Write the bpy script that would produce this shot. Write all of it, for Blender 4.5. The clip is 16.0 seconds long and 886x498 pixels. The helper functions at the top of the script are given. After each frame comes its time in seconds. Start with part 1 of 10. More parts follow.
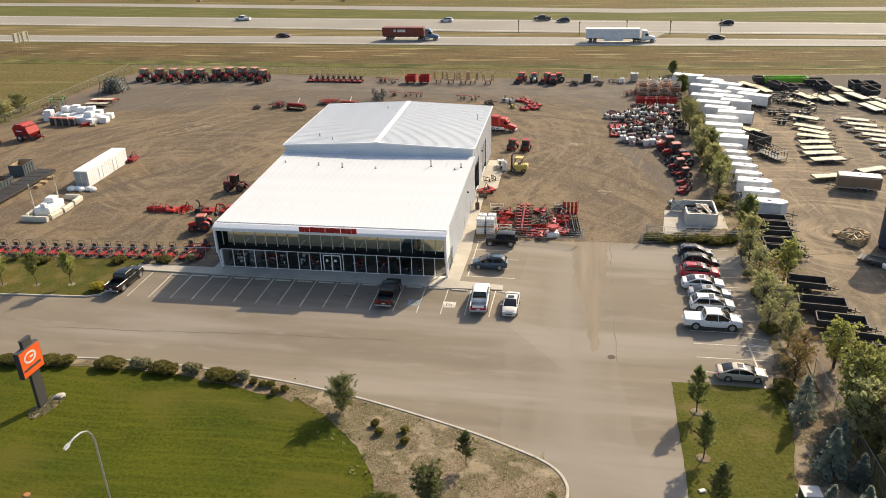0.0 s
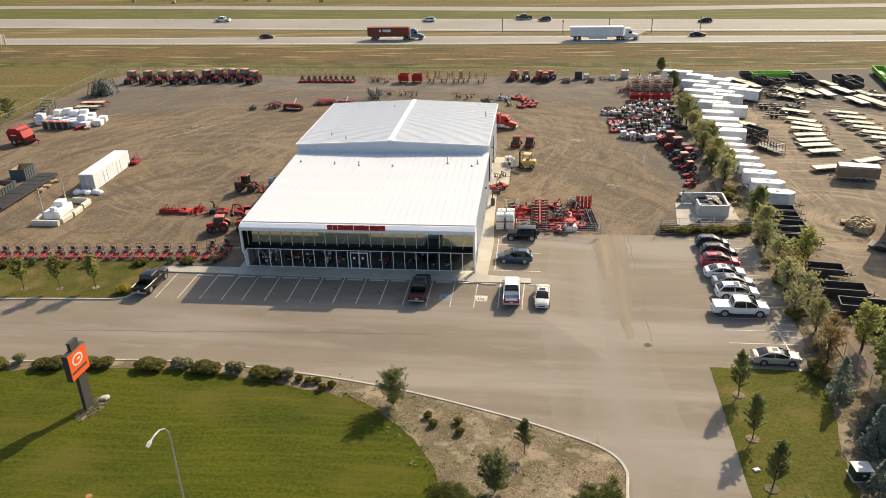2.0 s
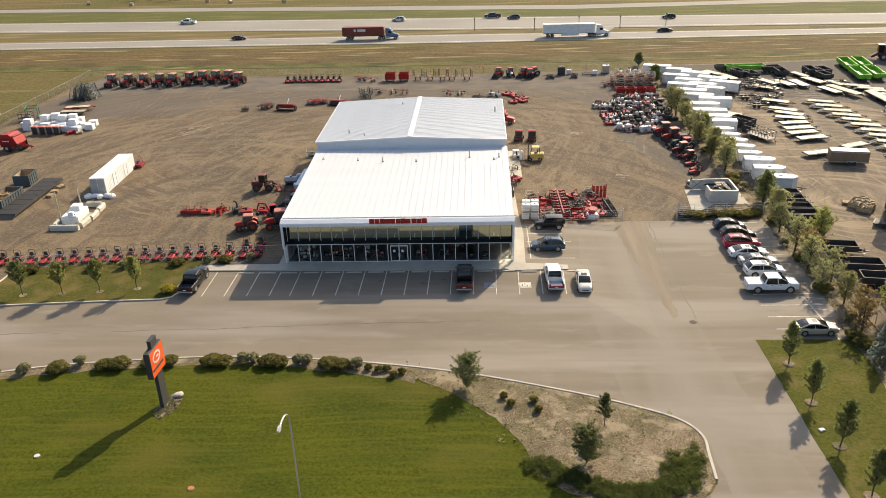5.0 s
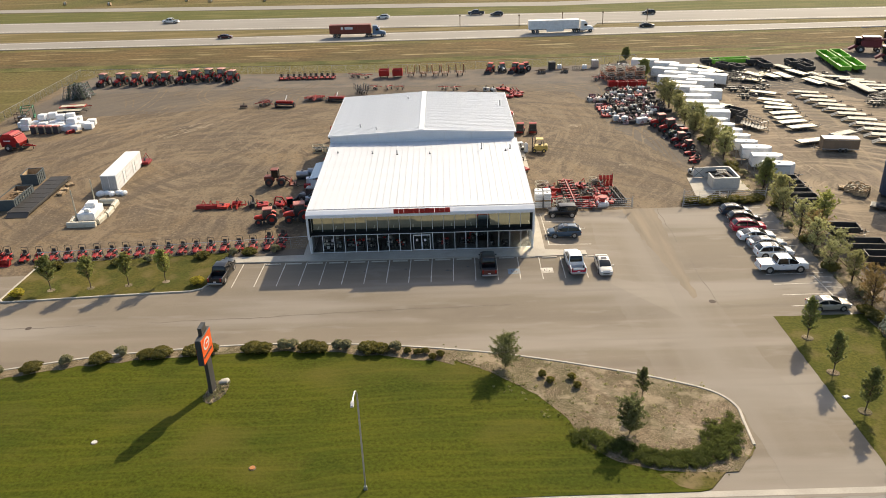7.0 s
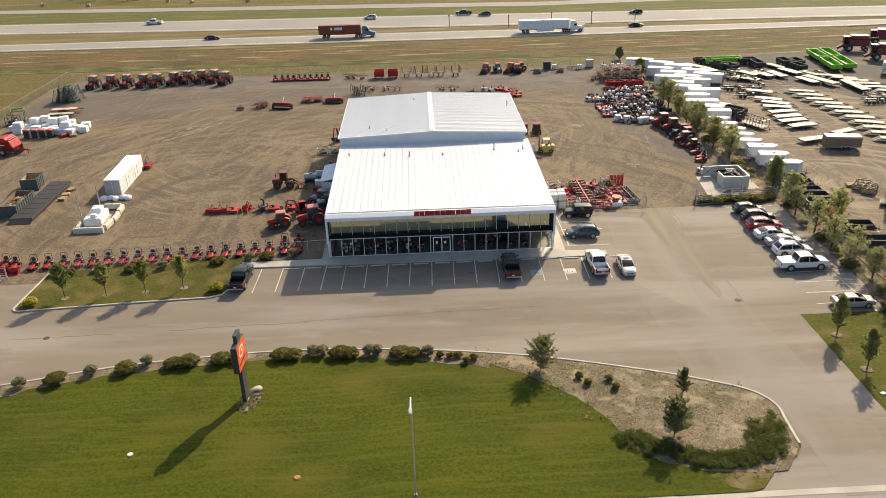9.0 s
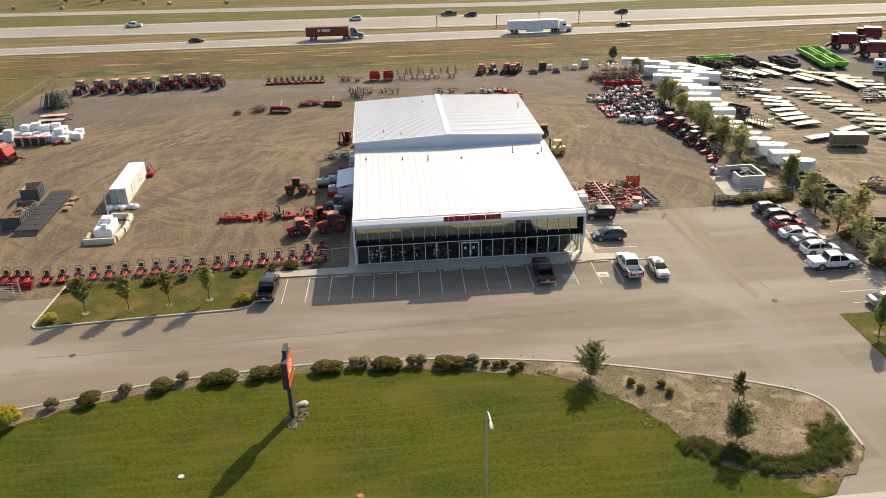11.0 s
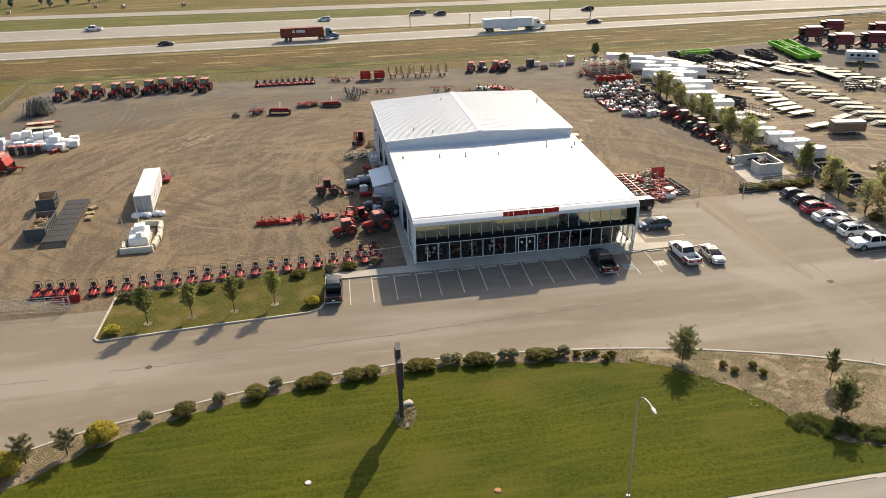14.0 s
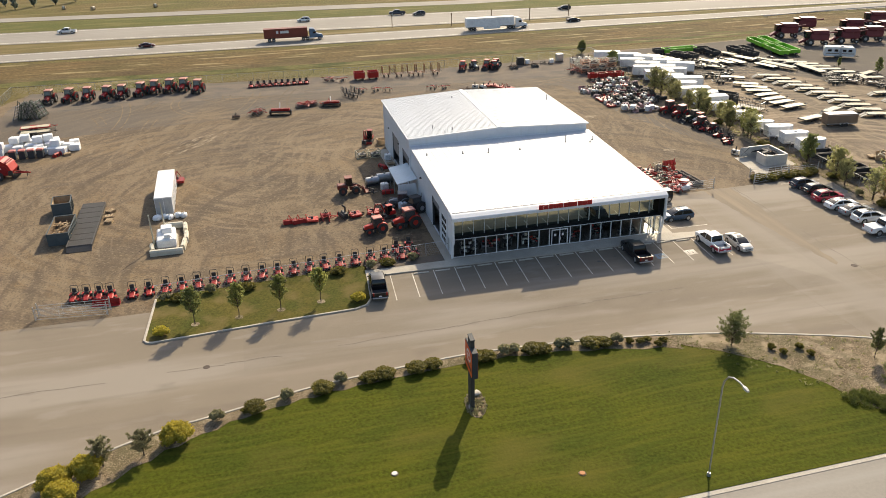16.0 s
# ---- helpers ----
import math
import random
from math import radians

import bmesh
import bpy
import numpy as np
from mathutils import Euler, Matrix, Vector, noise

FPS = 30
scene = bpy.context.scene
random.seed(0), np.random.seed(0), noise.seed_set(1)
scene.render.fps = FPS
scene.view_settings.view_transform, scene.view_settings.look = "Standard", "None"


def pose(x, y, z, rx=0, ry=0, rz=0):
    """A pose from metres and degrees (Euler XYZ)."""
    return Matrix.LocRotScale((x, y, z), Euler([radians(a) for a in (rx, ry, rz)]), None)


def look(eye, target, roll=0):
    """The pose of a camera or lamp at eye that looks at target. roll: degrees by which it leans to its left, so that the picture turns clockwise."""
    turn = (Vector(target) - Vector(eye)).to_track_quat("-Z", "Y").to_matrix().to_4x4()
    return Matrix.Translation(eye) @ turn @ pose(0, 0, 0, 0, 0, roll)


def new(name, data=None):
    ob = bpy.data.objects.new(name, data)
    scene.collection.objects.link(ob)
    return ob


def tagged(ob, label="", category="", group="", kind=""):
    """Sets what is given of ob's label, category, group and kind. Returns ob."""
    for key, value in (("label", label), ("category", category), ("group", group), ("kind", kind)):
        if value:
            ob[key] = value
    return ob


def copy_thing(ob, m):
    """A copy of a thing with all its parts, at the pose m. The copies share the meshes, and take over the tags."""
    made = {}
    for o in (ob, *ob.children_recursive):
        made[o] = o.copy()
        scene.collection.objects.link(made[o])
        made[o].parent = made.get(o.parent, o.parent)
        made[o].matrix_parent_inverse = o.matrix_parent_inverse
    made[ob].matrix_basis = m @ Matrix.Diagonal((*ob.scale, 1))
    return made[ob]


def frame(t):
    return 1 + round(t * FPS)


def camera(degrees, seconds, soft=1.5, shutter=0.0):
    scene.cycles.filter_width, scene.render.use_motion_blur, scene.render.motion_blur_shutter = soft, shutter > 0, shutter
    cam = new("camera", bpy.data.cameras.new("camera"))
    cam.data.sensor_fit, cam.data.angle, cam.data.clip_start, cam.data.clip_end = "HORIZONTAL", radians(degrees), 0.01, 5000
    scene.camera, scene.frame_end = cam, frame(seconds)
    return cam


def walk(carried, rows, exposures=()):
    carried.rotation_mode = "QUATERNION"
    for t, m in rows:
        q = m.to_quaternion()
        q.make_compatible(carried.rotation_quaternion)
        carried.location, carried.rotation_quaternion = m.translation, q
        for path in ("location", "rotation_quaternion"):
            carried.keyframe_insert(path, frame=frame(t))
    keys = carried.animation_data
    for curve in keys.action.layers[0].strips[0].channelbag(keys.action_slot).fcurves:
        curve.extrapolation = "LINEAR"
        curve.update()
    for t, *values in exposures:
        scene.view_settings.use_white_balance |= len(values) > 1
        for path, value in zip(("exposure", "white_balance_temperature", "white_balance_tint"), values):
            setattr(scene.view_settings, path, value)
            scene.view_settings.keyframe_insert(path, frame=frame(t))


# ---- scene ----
import itertools

PATH = [
    (0, (44.13, -86.436, 46.29), (43.802, -84.652, 45.448), -1.9),
    (0.5, (42.316, -87.001, 46.289), (42.008, -85.213, 45.446), -1.9),
    (1, (40.452, -87.632, 46.321), (40.167, -85.841, 45.478), -1.8),
    (1.5, (38.327, -88.335, 46.386), (38.065, -86.541, 45.543), -1.9),
    (2, (36.514, -88.924, 46.443), (36.273, -87.126, 45.599), -1.9),
    (2.5, (34.643, -89.59, 46.499), (34.424, -87.79, 45.654), -1.9),
    (3, (32.685, -90.254, 46.557), (32.49, -88.452, 45.712), -1.9),
    (3.5, (30.617, -90.897, 46.652), (30.444, -89.093, 45.805), -1.9),
    (4, (28.577, -91.522, 46.737), (28.429, -89.716, 45.89), -1.9),
    (6.5, (18.696, -95.697, 47.111), (18.661, -93.887, 46.262), -1.9),
    (7, (17.3, -96.419, 47.093), (17.281, -94.61, 46.241), -1.9),
    (7.5, (16.045, -96.669, 47.054), (16.042, -94.86, 46.201), -1.8),
    (8, (14.564, -96.465, 47.066), (14.576, -94.656, 46.214), -1.8),
    (8.5, (12.883, -96.037, 47.109), (12.913, -94.228, 46.256), -1.8),
    (9, (11.014, -95.441, 47.187), (11.062, -93.633, 46.333), -1.7),
    (11.5, (0.661, -92.593, 47.324), (0.815, -90.792, 46.468), -1.6),
    (12, (-1.965, -92.257, 47.291), (-1.784, -90.458, 46.435), -1.5),
    (12.5, (-4.649, -91.993, 47.238), (-4.44, -90.198, 46.382), -1.4),
    (13, (-7.351, -91.739, 47.186), (-7.114, -89.948, 46.328), -1.4),
    (13.5, (-10.253, -91.494, 47.16), (-9.987, -89.707, 46.303), -1.4),
    (14, (-13.305, -91.196, 47.171), (-13.008, -89.414, 46.313), -1.5),
    (14.5, (-16.45, -90.948, 47.185), (-16.121, -89.172, 46.326), -1.4),
    (15, (-19.515, -90.665, 47.195), (-19.154, -88.896, 46.336), -1.4),
    (15.5, (-22.024, -90.469, 47.233), (-21.637, -88.704, 46.374), -1.4),
    (16, (-24.171, -90.491, 47.26), (-23.763, -88.731, 46.401), -1.3),
]
cam = camera(58.3, 16.0, soft=0.9)
walk(cam, [(t, look(eye, aim, roll)) for t, eye, aim, roll in PATH])

# ---- light ----
SUN_DIR = Vector((0.77, 1.33, 1.0)).normalized()
sun_data = bpy.data.lights.new("sun", "SUN")
sun_data.energy, sun_data.angle, sun_data.color = 5.0, radians(0.6), (1.0, 0.86, 0.635)
sun = new("sun", sun_data)
sun.matrix_world = look(SUN_DIR * 200, (0, 0, 0))
world = bpy.data.worlds.new("sky")
scene.world = world
world.use_nodes = True
_wn = world.node_tree.nodes
_sky = _wn.new("ShaderNodeTexSky")
_sky.sky_type, _sky.sun_disc = "NISHITA", False
_sky.sun_elevation, _sky.sun_rotation = math.asin(SUN_DIR.z), math.atan2(SUN_DIR.x, SUN_DIR.y)
_sky.dust_density, _sky.air_density = 2.5, 1.0
_wn["Background"].inputs[1].default_value = 0.14
world.node_tree.links.new(_sky.outputs[0], _wn["Background"].inputs[0])
scene.view_settings.exposure = 0.45


# ---- materials ----
def mat(name, col, rough=0.7, metal=0.0, var=0.12, big=0.5, fine=12.0, bump=0.0, col2=None, mix=0.5, spec=0.5, rnd=0.0, coat=0.0):
    """Two-scale noise on a base colour; col2 comes in patches; rnd varies it from thing to thing."""
    m = bpy.data.materials.new(name)
    m.use_nodes = True
    nt = m.node_tree
    n, l = nt.nodes, nt.links
    b = n["Principled BSDF"]
    b.inputs["Roughness"].default_value, b.inputs["Metallic"].default_value = rough, metal
    b.inputs["Specular IOR Level"].default_value, b.inputs["Coat Weight"].default_value = spec, coat
    tc = n.new("ShaderNodeTexCoord")
    nb, nf = n.new("ShaderNodeTexNoise"), n.new("ShaderNodeTexNoise")
    nb.inputs["Scale"].default_value, nf.inputs["Scale"].default_value = big, fine
    nb.inputs["Detail"].default_value, nf.inputs["Detail"].default_value = 4, 5
    nf.inputs["Roughness"].default_value = 0.65
    for q in (nb, nf):
        l.new(tc.outputs["Object"], q.inputs["Vector"])
    c2 = col2 or tuple(c * (1 - 1.6 * var) for c in col)
    ramp = n.new("ShaderNodeMapRange")
    ramp.inputs[1].default_value, ramp.inputs[2].default_value = mix - 0.14, mix + 0.14
    l.new(nb.outputs["Fac"], ramp.inputs[0])
    mx = n.new("ShaderNodeMix")
    mx.data_type = "RGBA"
    mx.inputs[6].default_value, mx.inputs[7].default_value = (*col, 1), (*c2, 1)
    l.new(ramp.outputs[0], mx.inputs[0])
    hsv = n.new("ShaderNodeHueSaturation")
    l.new(mx.outputs[2], hsv.inputs["Color"])
    val = n.new("ShaderNodeMapRange")
    val.inputs[1].default_value, val.inputs[2].default_value = 0.25, 0.75
    val.inputs[3].default_value, val.inputs[4].default_value = 1 - var * 1.6, 1 + var * 1.6
    l.new(nf.outputs["Fac"], val.inputs[0])
    out = val.outputs[0]
    if rnd:
        oi, r2, mu = n.new("ShaderNodeObjectInfo"), n.new("ShaderNodeMapRange"), n.new("ShaderNodeMath")
        r2.inputs[3].default_value, r2.inputs[4].default_value = 1 - rnd, 1 + rnd
        l.new(oi.outputs["Random"], r2.inputs[0])
        mu.operation = "MULTIPLY"
        l.new(out, mu.inputs[0]), l.new(r2.outputs[0], mu.inputs[1])
        out = mu.outputs[0]
    l.new(out, hsv.inputs["Value"])
    l.new(hsv.outputs[0], b.inputs["Base Color"])
    if bump:
        bp = n.new("ShaderNodeBump")
        bp.inputs["Strength"].default_value, bp.inputs["Distance"].default_value = bump, 0.05
        l.new(nf.outputs["Fac"], bp.inputs["Height"]), l.new(bp.outputs[0], b.inputs["Normal"])
    return m


def layer(m, col, scale, lo, hi, stretch=(1, 1, 1), turn=0, amount=1.0, detail=4, distort=0.0, warp=0.0, seed=0.0):
    """Lays patches or streaks of another colour over a material: noise at that scale, stretched and turned."""
    nt = m.node_tree
    n, l = nt.nodes, nt.links
    b = n["Principled BSDF"]
    old = b.inputs["Base Color"].links[0].from_socket
    tc, mp, ns, rg, mx = (n.new("ShaderNode" + k) for k in ("TexCoord", "Mapping", "TexNoise", "MapRange", "Mix"))
    mp.inputs["Scale"].default_value, mp.inputs["Rotation"].default_value = stretch, (0, 0, radians(turn))
    mp.inputs["Location"].default_value = (seed, seed * 0.7, 0)
    ns.inputs["Scale"].default_value, ns.inputs["Detail"].default_value, ns.inputs["Distortion"].default_value = scale, detail, distort
    vec = tc.outputs["Object"]
    if warp:
        w, sc, ad = n.new("ShaderNodeTexNoise"), n.new("ShaderNodeVectorMath"), n.new("ShaderNodeVectorMath")
        w.inputs["Scale"].default_value, w.inputs["Detail"].default_value = 0.035, 2
        sc.operation, sc.inputs[3].default_value, ad.operation = "SCALE", warp, "ADD"
        l.new(vec, w.inputs["Vector"]), l.new(w.outputs["Color"], sc.inputs[0]), l.new(vec, ad.inputs[0]), l.new(sc.outputs[0], ad.inputs[1])
        vec = ad.outputs[0]
    l.new(vec, mp.inputs[0]), l.new(mp.outputs[0], ns.inputs["Vector"])
    rg.inputs[1].default_value, rg.inputs[2].default_value, rg.inputs[4].default_value = lo, hi, amount
    l.new(ns.outputs["Fac"], rg.inputs[0])
    mx.data_type = "RGBA"
    mx.inputs[7].default_value = (*col, 1)
    l.new(old, mx.inputs[6]), l.new(rg.outputs[0], mx.inputs[0]), l.new(mx.outputs[2], b.inputs["Base Color"])
    return m


def sweep(m, col, centre, freq, lo, hi, amount, wander=3.0, seed=0.0):
    """Lays concentric, wandering wheel sweeps round a turning point over a material."""
    nt = m.node_tree
    n, l = nt.nodes, nt.links
    b = n["Principled BSDF"]
    old = b.inputs["Base Color"].links[0].from_socket
    tc, off, ln, wn, ma, fr, ns, mk, rg, r2, mu, mx = (n.new("ShaderNode" + k) for k in ("TexCoord", "VectorMath", "VectorMath", "TexNoise", "Math", "Math", "TexNoise", "TexNoise", "MapRange", "MapRange", "Math", "Mix"))
    off.operation, off.inputs[1].default_value, ln.operation = "SUBTRACT", (centre[0], centre[1], 0), "LENGTH"
    wn.inputs["Scale"].default_value, wn.inputs["Detail"].default_value = 0.05, 2
    ma.operation, ma.inputs[1].default_value = "MULTIPLY_ADD", wander * 2
    fr.operation, fr.inputs[1].default_value = "MULTIPLY", freq / 0.05
    ns.noise_dimensions = "4D"
    ns.inputs["Scale"].default_value, ns.inputs["Detail"].default_value = 0.05, 3
    mk.inputs["Scale"].default_value, mk.inputs["Detail"].default_value = 0.06, 3
    l.new(tc.outputs["Object"], off.inputs[0]), l.new(off.outputs[0], ln.inputs[0]), l.new(off.outputs[0], wn.inputs["Vector"]), l.new(off.outputs[0], mk.inputs["Vector"])
    l.new(wn.outputs["Fac"], ma.inputs[0]), l.new(ln.outputs["Value"], ma.inputs[2]), l.new(ma.outputs[0], fr.inputs[0])
    l.new(fr.outputs[0], ns.inputs["W"]), l.new(off.outputs[0], ns.inputs["Vector"])
    rg.inputs[1].default_value, rg.inputs[2].default_value, rg.inputs[4].default_value = lo, hi, amount
    r2.inputs[1].default_value, r2.inputs[2].default_value = 0.36, 0.52
    mu.operation = "MULTIPLY"
    l.new(ns.outputs["Fac"], rg.inputs[0]), l.new(mk.outputs["Fac"], r2.inputs[0]), l.new(rg.outputs[0], mu.inputs[0]), l.new(r2.outputs[0], mu.inputs[1])
    mx.data_type = "RGBA"
    mx.inputs[7].default_value = (*col, 1)
    l.new(old, mx.inputs[6]), l.new(mu.outputs[0], mx.inputs[0]), l.new(mx.outputs[2], b.inputs["Base Color"])
    return m


M = {}
# ground
M["field"] = layer(layer(mat("dry_grass", (0.128, 0.094, 0.035), 0.95, var=0.30, big=0.03, fine=1.1, bump=0.8, col2=(0.099, 0.090, 0.026), spec=0.1),
                         (0.229, 0.185, 0.088), 0.12, 0.55, 0.72, (0.2, 1.6, 1), 2, 0.7), (0.066, 0.044, 0.019), 0.16, 0.60, 0.72, (0.12, 1.3, 1), 1, 0.55, seed=20)
M["ditch"] = layer(mat("ditch_grass", (0.052, 0.058, 0.014), 0.95, var=0.35, big=0.15, fine=2.0, bump=0.8, col2=(0.115, 0.105, 0.032), spec=0.1), (0.20, 0.165, 0.07), 0.3, 0.54, 0.68, (0.25, 1, 1))
M["verge"] = layer(mat("verge_grass", (0.145, 0.110, 0.043), 0.95, var=0.2, big=0.06, fine=2.0, bump=0.5, col2=(0.125, 0.100, 0.038), spec=0.1), (0.22, 0.17, 0.085), 0.2, 0.5, 0.68, (0.15, 1.2, 1))
M["road_grass"] = layer(mat("roadside_grass", (0.100, 0.095, 0.026), 0.95, var=0.25, big=0.1, fine=1.6, bump=0.7, col2=(0.085, 0.09, 0.022), spec=0.1), (0.17, 0.14, 0.055), 0.25, 0.5, 0.7, (0.2, 1.2, 1), 0, 0.7)
M["lawn"] = layer(layer(layer(mat("mown_lawn", (0.062, 0.069, 0.005), 0.95, var=0.30, big=0.09, fine=3.2, bump=0.7, col2=(0.044, 0.055, 0.005), spec=0.08),
                              (0.106, 0.098, 0.011), 1.8, 0.46, 0.66, (0.04, 1.1, 1), -1, 0.42, detail=5, warp=5), (0.047, 0.062, 0.006), 1.1, 0.50, 0.66, (0.05, 1.0, 1), 1, 0.4, seed=17, warp=6),
                        (0.104, 0.089, 0.017), 0.12, 0.52, 0.70, (0.6, 1, 1), amount=0.65, seed=7, detail=7)
M["lawn_dry"] = layer(mat("thin_lawn", (0.098, 0.085, 0.022), 0.95, var=0.28, big=0.3, fine=3.5, bump=0.7, col2=(0.070, 0.070, 0.013), spec=0.08), (0.190, 0.140, 0.072), 0.5, 0.42, 0.62, amount=0.85)
M["island_grass"] = layer(mat("island_grass", (0.094, 0.080, 0.018), 0.95, var=0.28, big=0.25, fine=3.5, bump=0.8, col2=(0.062, 0.066, 0.013), spec=0.08), (0.155, 0.115, 0.045), 0.3, 0.50, 0.70, amount=0.75)
M["side_grass"] = layer(mat("side_lawn_grass", (0.090, 0.086, 0.015), 0.95, var=0.30, big=0.25, fine=3.0, bump=0.9, col2=(0.066, 0.070, 0.011), spec=0.08), (0.15, 0.115, 0.045), 0.35, 0.54, 0.70, amount=0.6)
M["tall_grass"] = layer(layer(mat("tall_dry_grass", (0.135, 0.090, 0.038), 0.95, var=0.3, big=0.05, fine=1.0, bump=0.9, col2=(0.099, 0.075, 0.030), spec=0.08), (0.285, 0.225, 0.118), 0.35, 0.57, 0.66, (0.14, 1.4, 1), 0, 0.95), (0.052, 0.036, 0.017), 0.5, 0.54, 0.66, (0.12, 1.5, 1), 0, 0.8, seed=9)
M["brown_grass"] = layer(layer(mat("dead_grass", (0.080, 0.055, 0.026), 0.95, var=0.3, big=0.08, fine=1.2, bump=0.9, col2=(0.13, 0.095, 0.045), spec=0.08), (0.19, 0.15, 0.075), 0.5, 0.58, 0.72, (0.1, 1.2, 1), 0, 0.6), (0.085, 0.095, 0.022), 0.2, 0.54, 0.66, (0.2, 1.5, 1), 0, 0.7, seed=3)
M["mulch"] = mat("gravel_mulch", (0.190, 0.140, 0.090), 0.95, var=0.36, big=0.30, fine=4.5, bump=1.0, col2=(0.112, 0.084, 0.048), spec=0.1)
layer(M["mulch"], (0.098, 0.090, 0.040), 0.22, 0.48, 0.62, amount=0.6, seed=15)
layer(M["mulch"], (0.30, 0.24, 0.165), 0.30, 0.54, 0.66, amount=0.7, detail=6, seed=33)
layer(M["mulch"], (0.45, 0.365, 0.255), 9.5, 0.50, 0.66, (1, 0.7, 1), 35, amount=0.68, detail=5)
layer(M["mulch"], (0.055, 0.044, 0.023), 8.0, 0.50, 0.64, amount=0.68, detail=5, seed=5)
layer(M["mulch"], (0.092, 0.082, 0.040), 0.42, 0.52, 0.60, amount=0.5, detail=6, seed=71)
layer(M["mulch"], (0.36, 0.285, 0.190), 0.38, 0.55, 0.62, amount=0.55, detail=6, seed=97)


def yard_like(name):
    m = mat(name, (0.148, 0.106, 0.060), 0.93, var=0.40, big=0.05, fine=3.0, bump=0.9, col2=(0.132, 0.097, 0.067), spec=0.15)
    for tint, sc, lo, hi, st, tn, am, wp, sd in (((0.098, 0.081, 0.061), 0.022, 0.45, 0.60, (1, 1, 1), 0, 0.9, 0, 31), ((0.203, 0.147, 0.085), 0.035, 0.48, 0.60, (0.6, 1.3, 1), 25, 0.85, 30, 90),
                                                 ((0.181, 0.133, 0.080), 0.22, 0.46, 0.68, (0.13, 1.5, 1), 28, 0.7, 30, 0), ((0.093, 0.067, 0.042), 0.34, 0.50, 0.72, (0.09, 1.6, 1), -14, 0.6, 32, 13),
                                                 ((0.199, 0.146, 0.090), 0.8, 0.58, 0.74, (0.045, 1.8, 1), 3, 0.5, 12, 50), ((0.189, 0.141, 0.087), 0.42, 0.57, 0.75, (2.0, 0.09, 1), 14, 0.5, 22, 44),
                                                 ((0.088, 0.066, 0.042), 0.7, 0.58, 0.74, (1.8, 0.08, 1), -18, 0.5, 16, 70),
                                                 ((0.104, 0.085, 0.066), 0.10, 0.50, 0.64, (0.45, 1.5, 1), 32, 0.75, 34, 120), ((0.228, 0.172, 0.107), 0.16, 0.60, 0.70, (0.22, 1.6, 1), 40, 0.6, 36, 200),
                                                 ((0.068, 0.053, 0.038), 1.5, 0.58, 0.72, (0.10, 1.2, 1), 30, 0.25, 24, 150)):
        layer(m, (tint[0] * 1.02, tint[1] * 0.975, tint[2] * 0.93), sc, lo, hi, st, tn, am, warp=wp, seed=sd)
    layer(m, (0.085, 0.060, 0.040), 2.2, 0.52, 0.66, (0.25, 1.1, 1), 22, 0.28, detail=6, warp=34, seed=310)
    layer(m, (0.208, 0.151, 0.092), 2.6, 0.55, 0.69, (0.25, 1.1, 1), -28, 0.28, detail=6, warp=30, seed=350)
    sweep(m, (0.199, 0.145, 0.090), (-24, 4), 0.5, 0.46, 0.60, 0.85)
    sweep(m, (0.079, 0.060, 0.042), (-30, 40), 0.6, 0.49, 0.62, 0.75)
    sweep(m, (0.211, 0.157, 0.099), (-10, 62), 0.7, 0.50, 0.62, 0.8)
    sweep(m, (0.193, 0.143, 0.089), (58, 40), 0.6, 0.49, 0.62, 0.8)
    sweep(m, (0.085, 0.065, 0.046), (20, 10), 0.5, 0.50, 0.63, 0.7)
    layer(m, (0.079, 0.062, 0.044), 1.6, 0.54, 0.66, (1, 0.55, 1), 20, 0.4, detail=6, seed=210)
    layer(m, (0.217, 0.167, 0.107), 2.4, 0.58, 0.70, (0.5, 1, 1), 35, 0.45, detail=6, seed=260)
    layer(m, (0.072, 0.057, 0.040), 3.8, 0.53, 0.64, (1, 0.8, 1), 10, 0.6, detail=7, seed=410)
    layer(m, (0.274, 0.213, 0.139), 3.2, 0.57, 0.66, (0.7, 1, 1), 30, 0.5, detail=7, seed=470)
    return m


def dirt_like(name):
    m = mat(name, (0.193, 0.149, 0.098), 0.93, var=0.22, big=0.06, fine=2.6, bump=0.5, col2=(0.188, 0.141, 0.099), spec=0.15)
    layer(m, (0.099, 0.083, 0.068), 0.035, 0.46, 0.62, amount=0.75, seed=3)
    layer(m, (0.117, 0.092, 0.066), 0.5, 0.52, 0.70, (1.8, 0.10, 1), 22, 0.7, warp=25, seed=40)
    layer(m, (0.130, 0.100, 0.068), 1.6, 0.54, 0.68, (0.14, 1.3, 1), 40, 0.6, detail=6, warp=34, seed=90)
    sweep(m, (0.305, 0.235, 0.155), (80.5, 22.5), 0.75, 0.47, 0.60, 0.85, 1.5)
    sweep(m, (0.115, 0.090, 0.064), (80.5, 22.5), 0.9, 0.50, 0.62, 0.8, 2.0)
    return layer(m, (0.275, 0.210, 0.135), 0.3, 0.50, 0.68, (1.6, 0.14, 1), 15, 0.75, warp=30)


